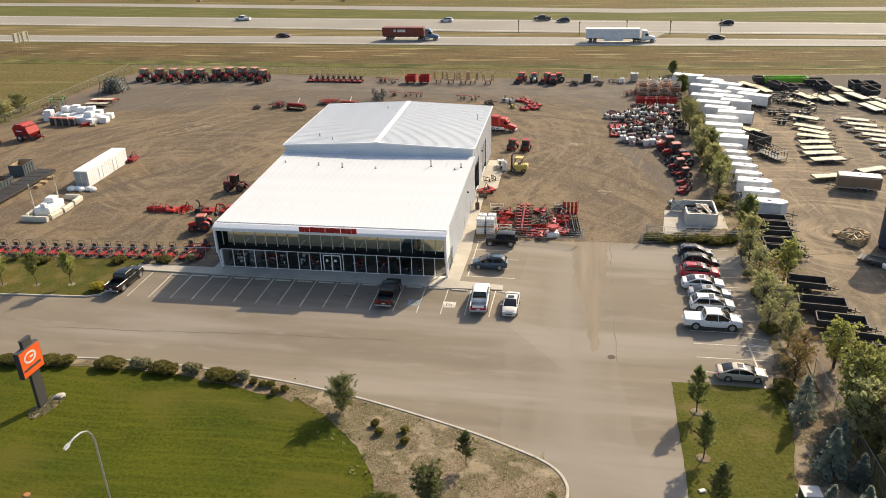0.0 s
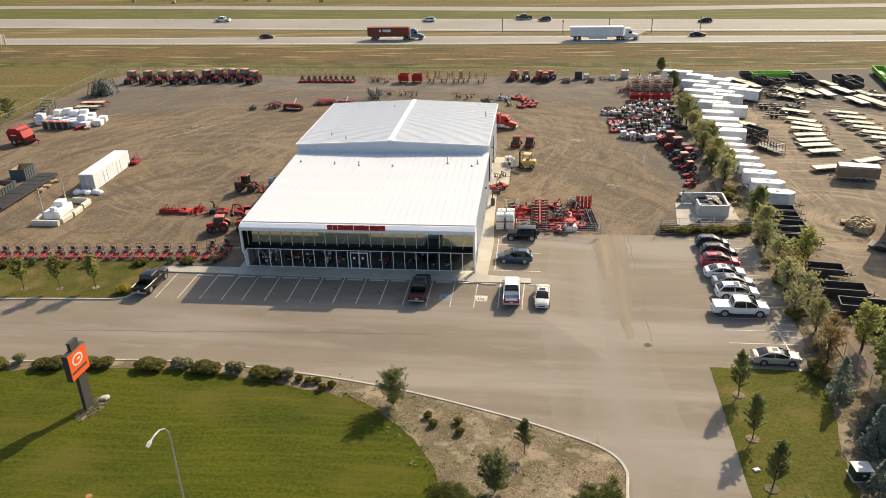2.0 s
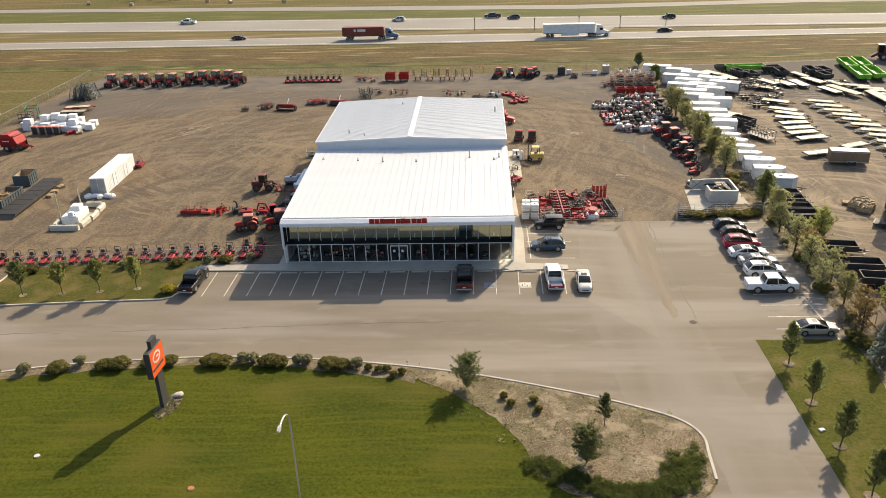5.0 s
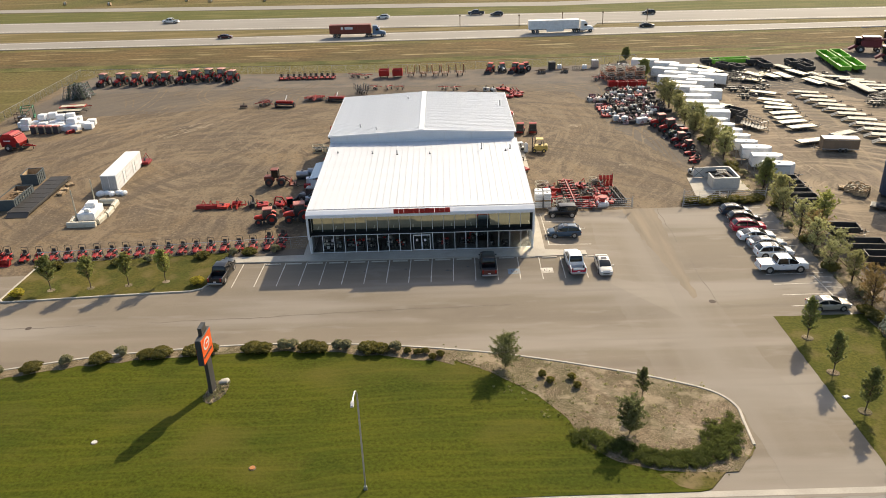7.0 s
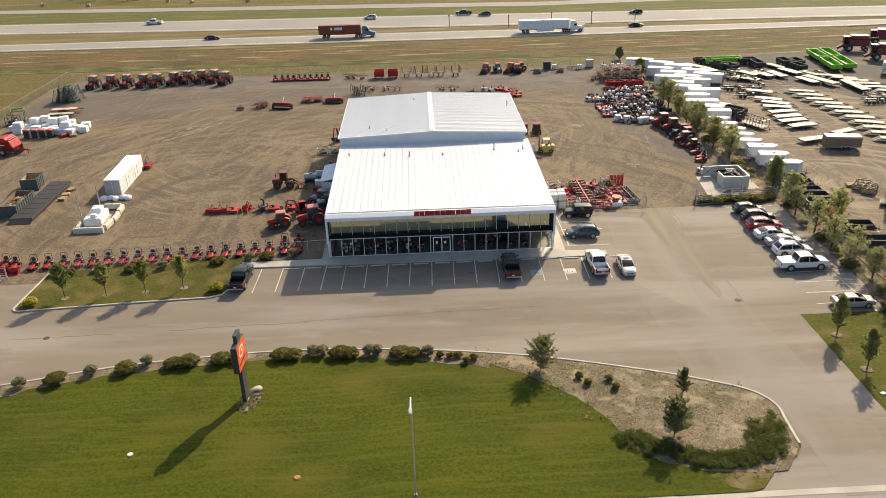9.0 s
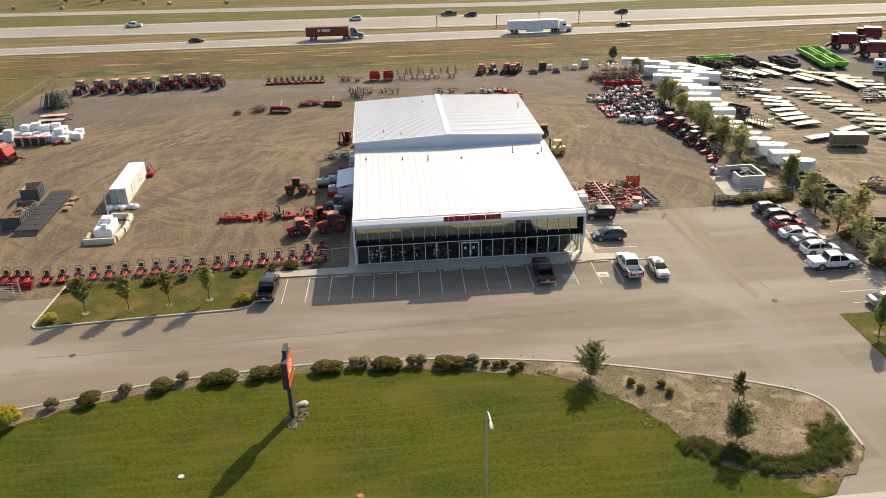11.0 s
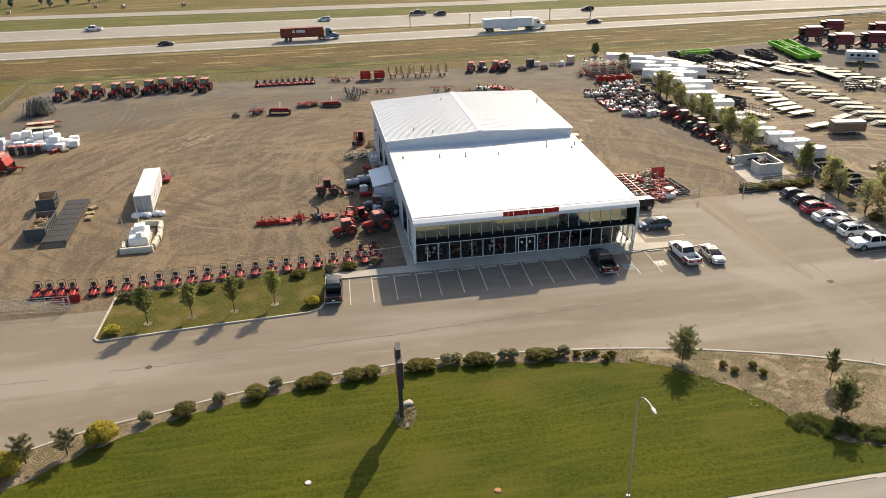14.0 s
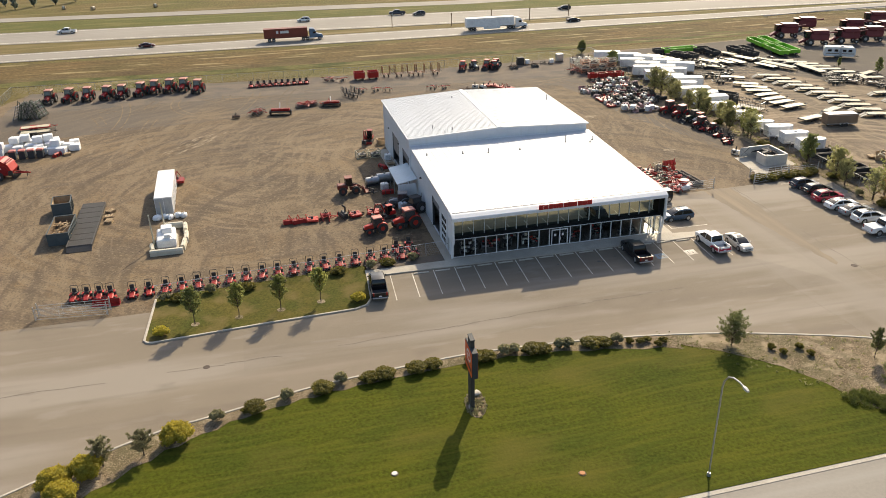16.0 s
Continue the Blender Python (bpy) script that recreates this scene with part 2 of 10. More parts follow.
def asphalt_like(name):
    m = mat(name, (0.207, 0.170, 0.125), 0.88, var=0.09, big=0.07, fine=9.0, bump=0.12, col2=(0.187, 0.153, 0.113), spec=0.2)
    layer(m, (0.160, 0.130, 0.099), 0.12, 0.52, 0.70, (0.12, 1.2, 1), 2, 0.6)
    layer(m, (0.272, 0.236, 0.192), 0.09, 0.48, 0.62, (0.25, 1.6, 1), 5, 0.8, seed=140)
    layer(m, (0.262, 0.228, 0.186), 0.6, 0.56, 0.70, (0.3, 1, 1), 4, 0.5, detail=7, seed=240)
    layer(m, (0.142, 0.116, 0.089), 0.35, 0.62, 0.76, (0.5, 1, 1), amount=0.4, seed=52)
    layer(m, (0.249, 0.207, 0.160), 0.5, 0.56, 0.76, (0.05, 1, 1), 3, 0.55, seed=77)
    layer(m, (0.152, 0.124, 0.094), 0.45, 0.58, 0.76, (0.04, 1, 1), 3, 0.55, seed=25)
    return layer(m, (0.242, 0.201, 0.154), 0.16, 0.56, 0.75, (0.4, 1, 1), amount=0.5, seed=9)


M["yard"], M["dealer_yard"] = yard_like("packed_gravel_yard"), dirt_like("trailer_yard_dirt")
M["track_pale"] = layer(yard_like("pale_wheel_track"), (0.235, 0.182, 0.122), 0.5, 0.38, 0.66, amount=0.42)
M["track_dark"] = layer(yard_like("damp_wheel_track"), (0.112, 0.088, 0.064), 0.5, 0.36, 0.66, amount=0.5)
M["dirt_track"] = layer(dirt_like("pale_dirt_track"), (0.33, 0.26, 0.175), 0.5, 0.36, 0.66, amount=0.6)
M["dirt_dark"] = layer(dirt_like("dark_dirt_track"), (0.115, 0.088, 0.062), 0.5, 0.36, 0.66, amount=0.6)
M["back_dirt"] = layer(dirt_like("greyish_trailer_yard"), (0.094, 0.080, 0.065), 0.05, 0.24, 0.46, amount=0.95, seed=61)
M["rut_track"] = layer(yard_like("crusted_rut"), (0.32, 0.255, 0.175), 0.6, 0.38, 0.60, amount=0.8)
M["yard_back"] = layer(yard_like("greyish_gravel"), (0.112, 0.096, 0.080), 0.05, 0.30, 0.56, amount=0.75, seed=61)
M["dark_gravel"] = layer(mat("dark_gravel", (0.112, 0.098, 0.085), 0.95, var=0.2, big=0.2, fine=5, bump=0.4, col2=(0.165, 0.132, 0.10), spec=0.12), (0.2, 0.16, 0.12), 0.3, 0.52, 0.7, (0.2, 1.5, 1), 5, 0.6)
M["asphalt"] = asphalt_like("weathered_asphalt")
M["lane"] = layer(asphalt_like("worn_lane_asphalt"), (0.236, 0.203, 0.163), 0.16, 0.40, 0.68, (1.1, 0.08, 1), amount=0.8, seed=4)
M["dusty_lane"] = layer(mat("dusty_lane_asphalt", (0.205, 0.168, 0.125), 0.9, var=0.10, big=0.2, fine=6, bump=0.15, col2=(0.19, 0.155, 0.115), spec=0.15), (0.265, 0.212, 0.148), 0.5, 0.40, 0.66, (1.4, 0.12, 1), 0, 0.8)
M["oil"] = mat("oil_stain", (0.075, 0.064, 0.054), 0.6, var=0.2, big=2, fine=9)
M["highway"] = layer(mat("highway_asphalt", (0.265, 0.240, 0.203), 0.85, var=0.05, big=0.04, fine=3, bump=0.05, col2=(0.235, 0.212, 0.180), spec=0.2), (0.305, 0.282, 0.245), 0.5, 0.5, 0.7, (0.01, 1.2, 1), -2, 0.7)
M["iron"] = mat("rusty_cast_iron", (0.085, 0.060, 0.045), 0.85, var=0.2, big=3, fine=12)
M["tar"] = mat("tar_joint", (0.186, 0.153, 0.117), 0.9, var=0.2, big=1, fine=9)
M["concrete"] = layer(mat("concrete", (0.44, 0.395, 0.325), 0.85, var=0.09, big=0.4, fine=8, bump=0.12, spec=0.25), (0.33, 0.29, 0.235), 0.5, 0.55, 0.75, amount=0.6)
M["kerb"] = mat("kerb_concrete", (0.46, 0.41, 0.335), 0.85, var=0.12, big=0.8, fine=9, bump=0.1)
M["line"] = mat("worn_line_paint", (0.66, 0.61, 0.52), 0.8, var=0.12, big=1.2, fine=14, col2=(0.40, 0.35, 0.28), mix=0.50)
# Darker, bluish copy of the line paint for the square lying in shade.
M["blue_line"] = mat("blue_stall_paint", (0.17, 0.24, 0.30), 0.8, var=0.15, big=1.2, fine=14, col2=(0.25, 0.24, 0.22), mix=0.5)
# building
M["roof"] = layer(mat("white_metal_roof", (0.60, 0.605, 0.61), 0.5, var=0.03, big=0.25, fine=5, spec=0.4), (0.53, 0.53, 0.53), 0.5, 0.5, 0.8, (2.5, 0.1, 1), 0, 0.6)
M["roof_back"] = layer(mat("galvalume_roof", (0.66, 0.67, 0.675), 0.45, var=0.04, big=0.25, fine=5, spec=0.4), (0.58, 0.585, 0.59), 0.5, 0.5, 0.8, (0.1, 2.5, 1), 0, 0.6)
M["siding"] = layer(mat("white_metal_siding", (0.66, 0.67, 0.68), 0.5, var=0.03, big=0.4, fine=6, spec=0.4), (0.55, 0.54, 0.51), 0.9, 0.55, 0.8, (2, 2, 0.15), 0, 0.5)
M["trim"] = mat("white_trim", (0.74, 0.74, 0.74), 0.45, var=0.03, big=0.6, fine=6)
M["black_panel"] = mat("black_cladding", (0.016, 0.016, 0.016), 0.7, var=0.15, big=1, fine=8, spec=0.15)
M["alu"] = mat("aluminium_mullion", (0.72, 0.72, 0.70), 0.4, 0.0, var=0.05, big=2, fine=14)
M["interior"] = mat("interior_wall", (0.22, 0.21, 0.19), 0.8, var=0.08, big=0.6, fine=5)
M["int_floor"] = mat("polished_floor", (0.15, 0.14, 0.13), 0.45, var=0.08, big=0.6, fine=5)
M["snow_guard"] = mat("grey_snow_guard", (0.25, 0.255, 0.26), 0.5, 0.3, var=0.1)
M["lean_roof"] = layer(mat("pale_blue_metal", (0.58, 0.66, 0.70), 0.4, var=0.05, big=0.4, fine=5), (0.50, 0.57, 0.61), 0.6, 0.5, 0.75, amount=0.6)
M["galv"] = layer(mat("galvanised_steel", (0.42, 0.43, 0.44), 0.42, 0.75, var=0.10, big=2, fine=12), (0.3, 0.29, 0.27), 1.2, 0.55, 0.75, amount=0.5)
M["gate_pale"] = layer(mat("dull_galvanised_pipe", (0.50, 0.485, 0.45), 0.55, 0.0, var=0.10, big=2, fine=12), (0.36, 0.33, 0.29), 1.2, 0.55, 0.75, amount=0.5)
M["fence_wire"] = mat("chain_link_wire", (0.33, 0.33, 0.32), 0.5, 0.6, var=0.1)
# paint and rubber
# Black and maroon are lightened here to stand in for distance haze.
for key, c in dict(red=(0.385, 0.023, 0.018), orange=(0.54, 0.043, 0.024), crate_orange=(0.58, 0.27, 0.15), bin_grey=(0.075, 0.088, 0.09), maroon=(0.18, 0.040, 0.044), mesh_green=(0.05, 0.22, 0.11), panel_green=(0.042, 0.064, 0.044), rust_orange=(0.30, 0.135, 0.070), lid_orange=(0.42, 0.17, 0.05), faded_red=(0.50, 0.17, 0.13), frosted_pink=(0.50, 0.33, 0.31), ramp_black=(0.030, 0.027, 0.025), brick_red=(0.21, 0.050, 0.030), pale_blue=(0.10, 0.16, 0.24), deep_red=(0.25, 0.012, 0.012), sign_orange=(0.75, 0.105, 0.012), yellow=(0.56, 0.42, 0.12),
                   green=(0.20, 0.48, 0.03), dark_green=(0.022, 0.045, 0.028), white=(0.72, 0.71, 0.69), cream=(0.60, 0.55, 0.43), off_white=(0.60, 0.56, 0.49), pale_yellow=(0.50, 0.425, 0.225), grey=(0.20, 0.20, 0.205), silver=(0.42, 0.42, 0.41),
                   black=(0.052, 0.048, 0.043), navy=(0.035, 0.055, 0.095), brown=(0.22, 0.155, 0.10), rose_beige=(0.46, 0.19, 0.14), dark_brown=(0.075, 0.058, 0.046), charcoal=(0.045, 0.047, 0.05)).items():
    M[key] = layer(mat(key + "_paint", c, 0.7 if key in ("ramp_black", "black", "charcoal", "bin_grey", "lid_orange") else 0.52, var=0.08, big=1.1, fine=9, spec=0.35, rnd=0.12 if key in ("red", "orange", "white", "deep_red") else 0.0),
                   tuple(0.6 * v + 0.05 for v in c), 1.6, 0.58, 0.78, amount=0.45)
for key, c in dict(car_white=(0.74, 0.74, 0.73), car_black=(0.010, 0.010, 0.011), car_red=(0.38, 0.012, 0.040), car_cream=(0.60, 0.565, 0.50), car_silver=(0.47, 0.41, 0.33), car_grey=(0.24, 0.26, 0.28),
                   car_blue=(0.050, 0.085, 0.130), car_navy=(0.03, 0.04, 0.06), car_charcoal=(0.055, 0.058, 0.065), car_maroon=(0.075, 0.012, 0.011)).items():
    M[key] = mat(key, c, 0.28, 0.15 if key in ("car_silver", "car_grey", "car_blue") else 0.0, var=0.03, big=1.5, fine=6, coat=0.15, spec=0.35)
M["glass_dark"] = mat("tinted_glass", (0.008, 0.009, 0.010), 0.08, var=0.05, spec=0.45)
# Rubber tone is raised to carry some of the haze.
M["tyre"] = mat("rubber_tyre", (0.042, 0.039, 0.035), 0.85, var=0.25, big=3, fine=14, col2=(0.058, 0.048, 0.038), mix=0.6)
M["rim"] = mat("wheel_rim", (0.5, 0.5, 0.5), 0.35, 0.7, var=0.1, big=4, fine=14)
M["white_rim"] = mat("white_wheel_rim", (0.55, 0.53, 0.5), 0.5, var=0.1)
M["head_lamp"] = mat("headlamp_lens", (0.6, 0.6, 0.6), 0.12, var=0.05, spec=0.8)
M["tail_lamp"] = mat("tail_lamp_lens", (0.25, 0.008, 0.006), 0.15, var=0.05, spec=0.8)
M["steel"] = layer(mat("bare_steel", (0.20, 0.19, 0.18), 0.45, 0.7, var=0.15, big=2, fine=12), (0.16, 0.085, 0.045), 1.5, 0.55, 0.72, amount=0.6)
# Frame black is likewise lifted, haze put into the colour.
M["black_frame"] = mat("black_steel_frame", (0.046, 0.042, 0.038), 0.6, 0.1, var=0.2, big=2, fine=12, col2=(0.062, 0.052, 0.042), mix=0.6)
M["rusty"] = mat("rusty_steel", (0.13, 0.075, 0.045), 0.8, 0.2, var=0.25, big=2, fine=10, col2=(0.08, 0.06, 0.05))
M["timber"] = mat("pale_timber", (0.43, 0.31, 0.175), 0.8, var=0.15, big=2, fine=14, col2=(0.33, 0.23, 0.13), rnd=0.15)
M["deck_wood"] = layer(mat("trailer_deck_wood", (0.52, 0.47, 0.335), 0.75, var=0.10, big=0.8, fine=10, rnd=0.16), (0.46, 0.40, 0.30), 1.5, 0.5, 0.7, (4, 0.3, 1), 0, 0.6)
M["tread_grey"] = mat("worn_tread_plate", (0.105, 0.10, 0.09), 0.6, 0.1, var=0.15, big=1.5, fine=9, rnd=0.2)
M["container_white"] = layer(mat("container_paint", (0.76, 0.755, 0.74), 0.55, var=0.05, big=0.8, fine=7, spec=0.35), (0.60, 0.56, 0.50), 0.9, 0.56, 0.72, (1, 1, 0.4), 0, 0.5)
M["plastic_wrap"] = mat("white_plastic_wrap", (0.76, 0.76, 0.75), 0.4, var=0.04, big=1.2, fine=5, bump=0.25, rnd=0.06)
M["bark"] = mat("bark", (0.10, 0.072, 0.05), 0.9, var=0.3, big=3, fine=18, bump=0.5)


def leaf(name, a, b, rnd=0.18):
    m = mat(name, a, 0.6, var=0.2, big=0.8, fine=4, col2=b, mix=0.52, spec=0.25, rnd=rnd)
    n, l = m.node_tree.nodes, m.node_tree.links
    bs = n["Principled BSDF"]
    tr, ad = n.new("ShaderNodeBsdfTranslucent"), n.new("ShaderNodeMixShader")
    ad.inputs[0].default_value = 0.58
    l.new(bs.inputs["Base Color"].links[0].from_socket, tr.inputs[0])
    l.new(bs.outputs[0], ad.inputs[1]), l.new(tr.outputs[0], ad.inputs[2]), l.new(ad.outputs[0], n["Material Output"].inputs[0])
    return m


M["leaf"] = leaf("green_leaves", (0.270, 0.285, 0.100), (0.180, 0.205, 0.068))
M["leaf_deep"] = leaf("deep_green_leaves", (0.195, 0.205, 0.085), (0.130, 0.145, 0.058))
M["leaf_pale"] = leaf("pale_olive_leaves", (0.400, 0.375, 0.165), (0.265, 0.262, 0.110), 0.25)
M["leaf_lime"] = leaf("lime_leaves", (0.350, 0.350, 0.110), (0.230, 0.245, 0.075), 0.22)
M["leaf_sage"] = leaf("sage_leaves", (0.44, 0.43, 0.20), (0.29, 0.295, 0.135), 0.22)
M["leaf_yellow"] = leaf("golden_leaves", (0.480, 0.390, 0.050), (0.330, 0.300, 0.044))
M["leaf_rust"] = leaf("rusty_leaves", (0.320, 0.215, 0.090), (0.230, 0.185, 0.075))
M["juniper"] = leaf("juniper_needles", (0.160, 0.182, 0.046), (0.100, 0.120, 0.032))
M["shrub"] = leaf("shrub_leaves", (0.185, 0.158, 0.036), (0.110, 0.104, 0.026))
M["grey_shrub"] = leaf("grey_green_leaves", (0.310, 0.285, 0.155), (0.215, 0.205, 0.110))
M["spruce"] = leaf("spruce_needles", (0.275, 0.305, 0.255), (0.180, 0.210, 0.175))


def glazing(name, tint, ior):
    m = bpy.data.materials.new(name)
    m.use_nodes = True
    b = m.node_tree.nodes["Principled BSDF"]
    b.inputs["Base Color"].default_value = (*tint, 1)
    b.inputs["Transmission Weight"].default_value, b.inputs["Roughness"].default_value, b.inputs["IOR"].default_value = 1.0, 0.015, ior
    return m


M["glass"] = glazing("window_glass", (0.84, 0.87, 0.85), 1.5)
M["coated_glass"] = mat("bronze_mirror_glass", (0.52, 0.565, 0.46), 0.04, 1.0, var=0.04, big=0.6, fine=3)


# Opaque glass; its lighter grey stands in for light showing through the cab.
M["cab_glass"] = mat("dusty_cab_glass", (0.055, 0.055, 0.052), 0.12, var=0.1, spec=0.8)


# ---- mesh helpers ----
class Geo:
    """Collects plain solids into one mesh."""

    def __init__(self):
        self.v, self.f = [], []

    def add(self, verts, faces, m=None):
        o = len(self.v)
        self.v += [tuple(m @ Vector(p)) for p in verts] if m else [tuple(p) for p in verts]
        self.f += [tuple(o + i for i in f) for f in faces]
        return self

    def box(self, x, y, z, sx, sy, sz, rz=0, b=0.0, m=None):
        """A box of that size about a centre, turned by rz degrees, its edges chamfered by b."""
        t = Matrix.Translation((x, y, z)) @ Matrix.Rotation(radians(rz), 4, "Z")
        t = m @ t if m else t
        X, Y, Z = sx / 2, sy / 2, sz / 2
        if b <= 0:
            vs = [(i * X, j * Y, k * Z) for i in (-1, 1) for j in (-1, 1) for k in (-1, 1)]
            return self.add(vs, [(0, 1, 3, 2), (4, 6, 7, 5), (0, 4, 5, 1), (2, 3, 7, 6), (0, 2, 6, 4), (1, 5, 7, 3)], t)
        b = min(b, X * 0.9, Y * 0.9, Z * 0.9)
        vs, ix = [], {}
        for i in (-1, 1):
            for j in (-1, 1):
                for k in (-1, 1):
                    for a in range(3):
                        ix[i, j, k, a] = len(vs)
                        vs.append((i * (X - b * (a != 0)), j * (Y - b * (a != 1)), k * (Z - b * (a != 2))))
        fs = []
        for s in (-1, 1):
            fs += [[ix[s, j, k, 0] for j, k in ((-1, -1), (1, -1), (1, 1), (-1, 1))], [ix[i, s, k, 1] for i, k in ((-1, -1), (1, -1), (1, 1), (-1, 1))],
                   [ix[i, j, s, 2] for i, j in ((-1, -1), (1, -1), (1, 1), (-1, 1))]]
            for q in (-1, 1):
                fs += [[ix[s, q, -1, 0], ix[s, q, 1, 0], ix[s, q, 1, 1], ix[s, q, -1, 1]], [ix[s, -1, q, 0], ix[s, 1, q, 0], ix[s, 1, q, 2], ix[s, -1, q, 2]],
                       [ix[-1, s, q, 1], ix[1, s, q, 1], ix[1, s, q, 2], ix[-1, s, q, 2]]]
                for r in (-1, 1):
                    fs.append([ix[s, q, r, 0], ix[s, q, r, 1], ix[s, q, r, 2]])
        out = []
        for f in fs:
            p = [Vector(vs[i]) for i in f]
            c = sum(p, Vector()) / len(p)
            out.append(f if (p[1] - p[0]).cross(p[2] - p[0]).dot(c) > 0 else f[::-1])
        return self.add(vs, out, t)

    def cyl(self, p, q, r, r2=None, n=10, caps=True):
        p, q = Vector(p), Vector(q)
        r2 = r if r2 is None else r2
        d = (q - p).normalized()
        u = d.orthogonal().normalized()
        w = d.cross(u)
        vs = [c + (u * math.cos(a) + w * math.sin(a)) * s for c, s in ((p, r), (q, r2)) for a in (2 * math.pi * i / n for i in range(n))]
        fs = [(i, (i + 1) % n, n + (i + 1) % n, n + i) for i in range(n)]
        if caps:
            fs += [tuple(range(n))[::-1], tuple(range(n, 2 * n))]
        return self.add(vs, fs)

    def tube(self, pts, r, n=6):
        for a, b in zip(pts, pts[1:]):
            self.cyl(a, b, r, n=n)
        return self

    def prism(self, prof, lo, hi, axis="y", inset=None):
        """Extrudes a closed outline. axis y: outline is (x, z); axis x: (y, z); axis z: (x, y). inset(i) narrows a point's width."""
        n = len(prof)
        place = {"y": lambda p, t: (p[0], t, p[1]), "x": lambda p, t: (t, p[0], p[1]), "z": lambda p, t: (p[0], p[1], t)}[axis]
        mid, half = (lo + hi) / 2, (hi - lo) / 2
        vs = [place(p, mid + s * (half - (inset(i) if inset else 0))) for s in (-1, 1) for i, p in enumerate(prof)]
        area = sum(prof[i][0] * prof[(i + 1) % n][1] - prof[(i + 1) % n][0] * prof[i][1] for i in range(n))
        fs = [tuple(range(n)), tuple(range(n, 2 * n))[::-1]] + [(i, n + i, n + (i + 1) % n, (i + 1) % n) for i in range(n)]
        if (area > 0) == (axis != "y"):
            fs = [f[::-1] for f in fs]
        return self.add(vs, fs)

    def loft(self, rings, caps=True):
        n = len(rings[0])
        vs = [p for r in rings for p in r]
        fs = [(k * n + i, k * n + (i + 1) % n, (k + 1) * n + (i + 1) % n, (k + 1) * n + i) for k in range(len(rings) - 1) for i in range(n)]
        if caps:
            fs += [tuple(range(n))[::-1], tuple(range((len(rings) - 1) * n, len(rings) * n))]
        return self.add(vs, fs)

    def wheel(self, x, y, z, r, w, n=16, tread=0):
        """A tyre lying along y, with rounded shoulders and a dished middle; tread: bars on a farm tyre."""
        prof = [(0.44, -0.36), (0.54, -0.5), (0.90, -0.5), (1.0, -0.34), (1.0, 0.34), (0.90, 0.5), (0.54, 0.5), (0.44, 0.36)]
        rings = [[(x + r * a * math.cos(t), y + w * s, z + r * a * math.sin(t)) for a, s in prof] for t in (2 * math.pi * i / n for i in range(n))]
        k, o = len(prof), len(self.v)
        self.v += [p for g in rings for p in g]
        self.f += [(o + i * k + j, o + i * k + (j + 1) % k, o + ((i + 1) % n) * k + (j + 1) % k, o + ((i + 1) % n) * k + j) for i in range(n) for j in range(k)]
        for i in range(tread):
            t = 2 * math.pi * i / tread
            for s in (-1, 1):
                m = Matrix.Translation((x, y, z)) @ Matrix.Rotation(-t - s * 0.1, 4, "Y") @ Matrix.Translation((r * 1.0, s * w * 0.24, 0)) @ Matrix.Rotation(s * 0.6, 4, "X")
                self.box(0, 0, 0, r * 0.09, w * 0.5, r * 0.09, m=m)
        return self

    def rim(self, x, y, z, r, w, n=12):
        self.cyl((x, y - w * 0.30, z), (x, y + w * 0.30, z), r * 0.47, n=n)
        return self.cyl((x, y - w * 0.42, z), (x, y + w * 0.42, z), r * 0.16, n=6)

    def mesh(self, name):
        me = bpy.data.meshes.new(name)
        me.from_pydata(self.v, [], self.f)
        me.update()
        return me


FINE = {"disc_gang", "openers", "press_wheels", "rotor", "drum", "roller", "pickup", "corrugation", "cage", "roof_ribbing", "lattice"}


def part(name, g, material, parent=None, label="", smooth=False):
    """Links a Geo as one mesh object under a thing or part."""
    me = g.mesh(name)
    me.materials.append(M[material] if isinstance(material, str) else material)
    if smooth:
        me.polygons.foreach_set("use_smooth", [True] * len(me.polygons))
        me.set_sharp_from_angle(angle=radians(40))
    ob = new(name, me)
    if parent:
        ob.parent = parent
    return tagged(ob, label, kind="stuff" if name in FINE else "")


def thing(name, label, category, group="", kind=""):
    return tagged(new(name), label, category, group, kind)


def put(ob, x, y, rz=0.0, z=0.0, s=1.0):
    ob.matrix_basis = pose(x, y, z, 0, 0, rz) @ Matrix.Scale(s, 4)
    return ob


def again(ob, x, y, rz=0.0, z=0.0, label="", group=""):
    return tagged(copy_thing(ob, pose(x, y, z, 0, 0, rz)), label, "", group)


R = random.Random(4)


# ---- ground ----
def sheet(name, outline, z, material, label, category, thick=0.05, rough=0.0):
    """A flat piece of ground with a thickness, from its outline."""
    if rough:
        rr, out = random.Random(len(outline) + int(abs(outline[0][0]) * 10)), []
        for i, p in enumerate(outline):
            q = outline[(i + 1) % len(outline)]
            n = max(1, int(math.hypot(q[0] - p[0], q[1] - p[1]) / 0.9))
            out += [(p[0] + (q[0] - p[0]) * k / n + (rr.uniform(-rough, rough) if k else 0), p[1] + (q[1] - p[1]) * k / n + (rr.uniform(-rough, rough) if k else 0)) for k in range(n)]
        outline = out
    g = Geo().prism(outline, z - thick, z, "z")
    return tagged(part(name, g, material), label, category, kind="structure")


def band(name, pts, lo, hi, z, material, label, category, thick=0.03):
    """A strip between two lines given as (x, y_low, y_high)."""
    g = Geo()
    for (x0, a0, b0), (x1, a1, b1) in zip(pts, pts[1:]):
        g.prism([(x0, a0), (x1, a1), (x1, b1), (x0, b0)], z - thick, z, "z")
    return tagged(part(name, g, material), label, category, kind="structure")


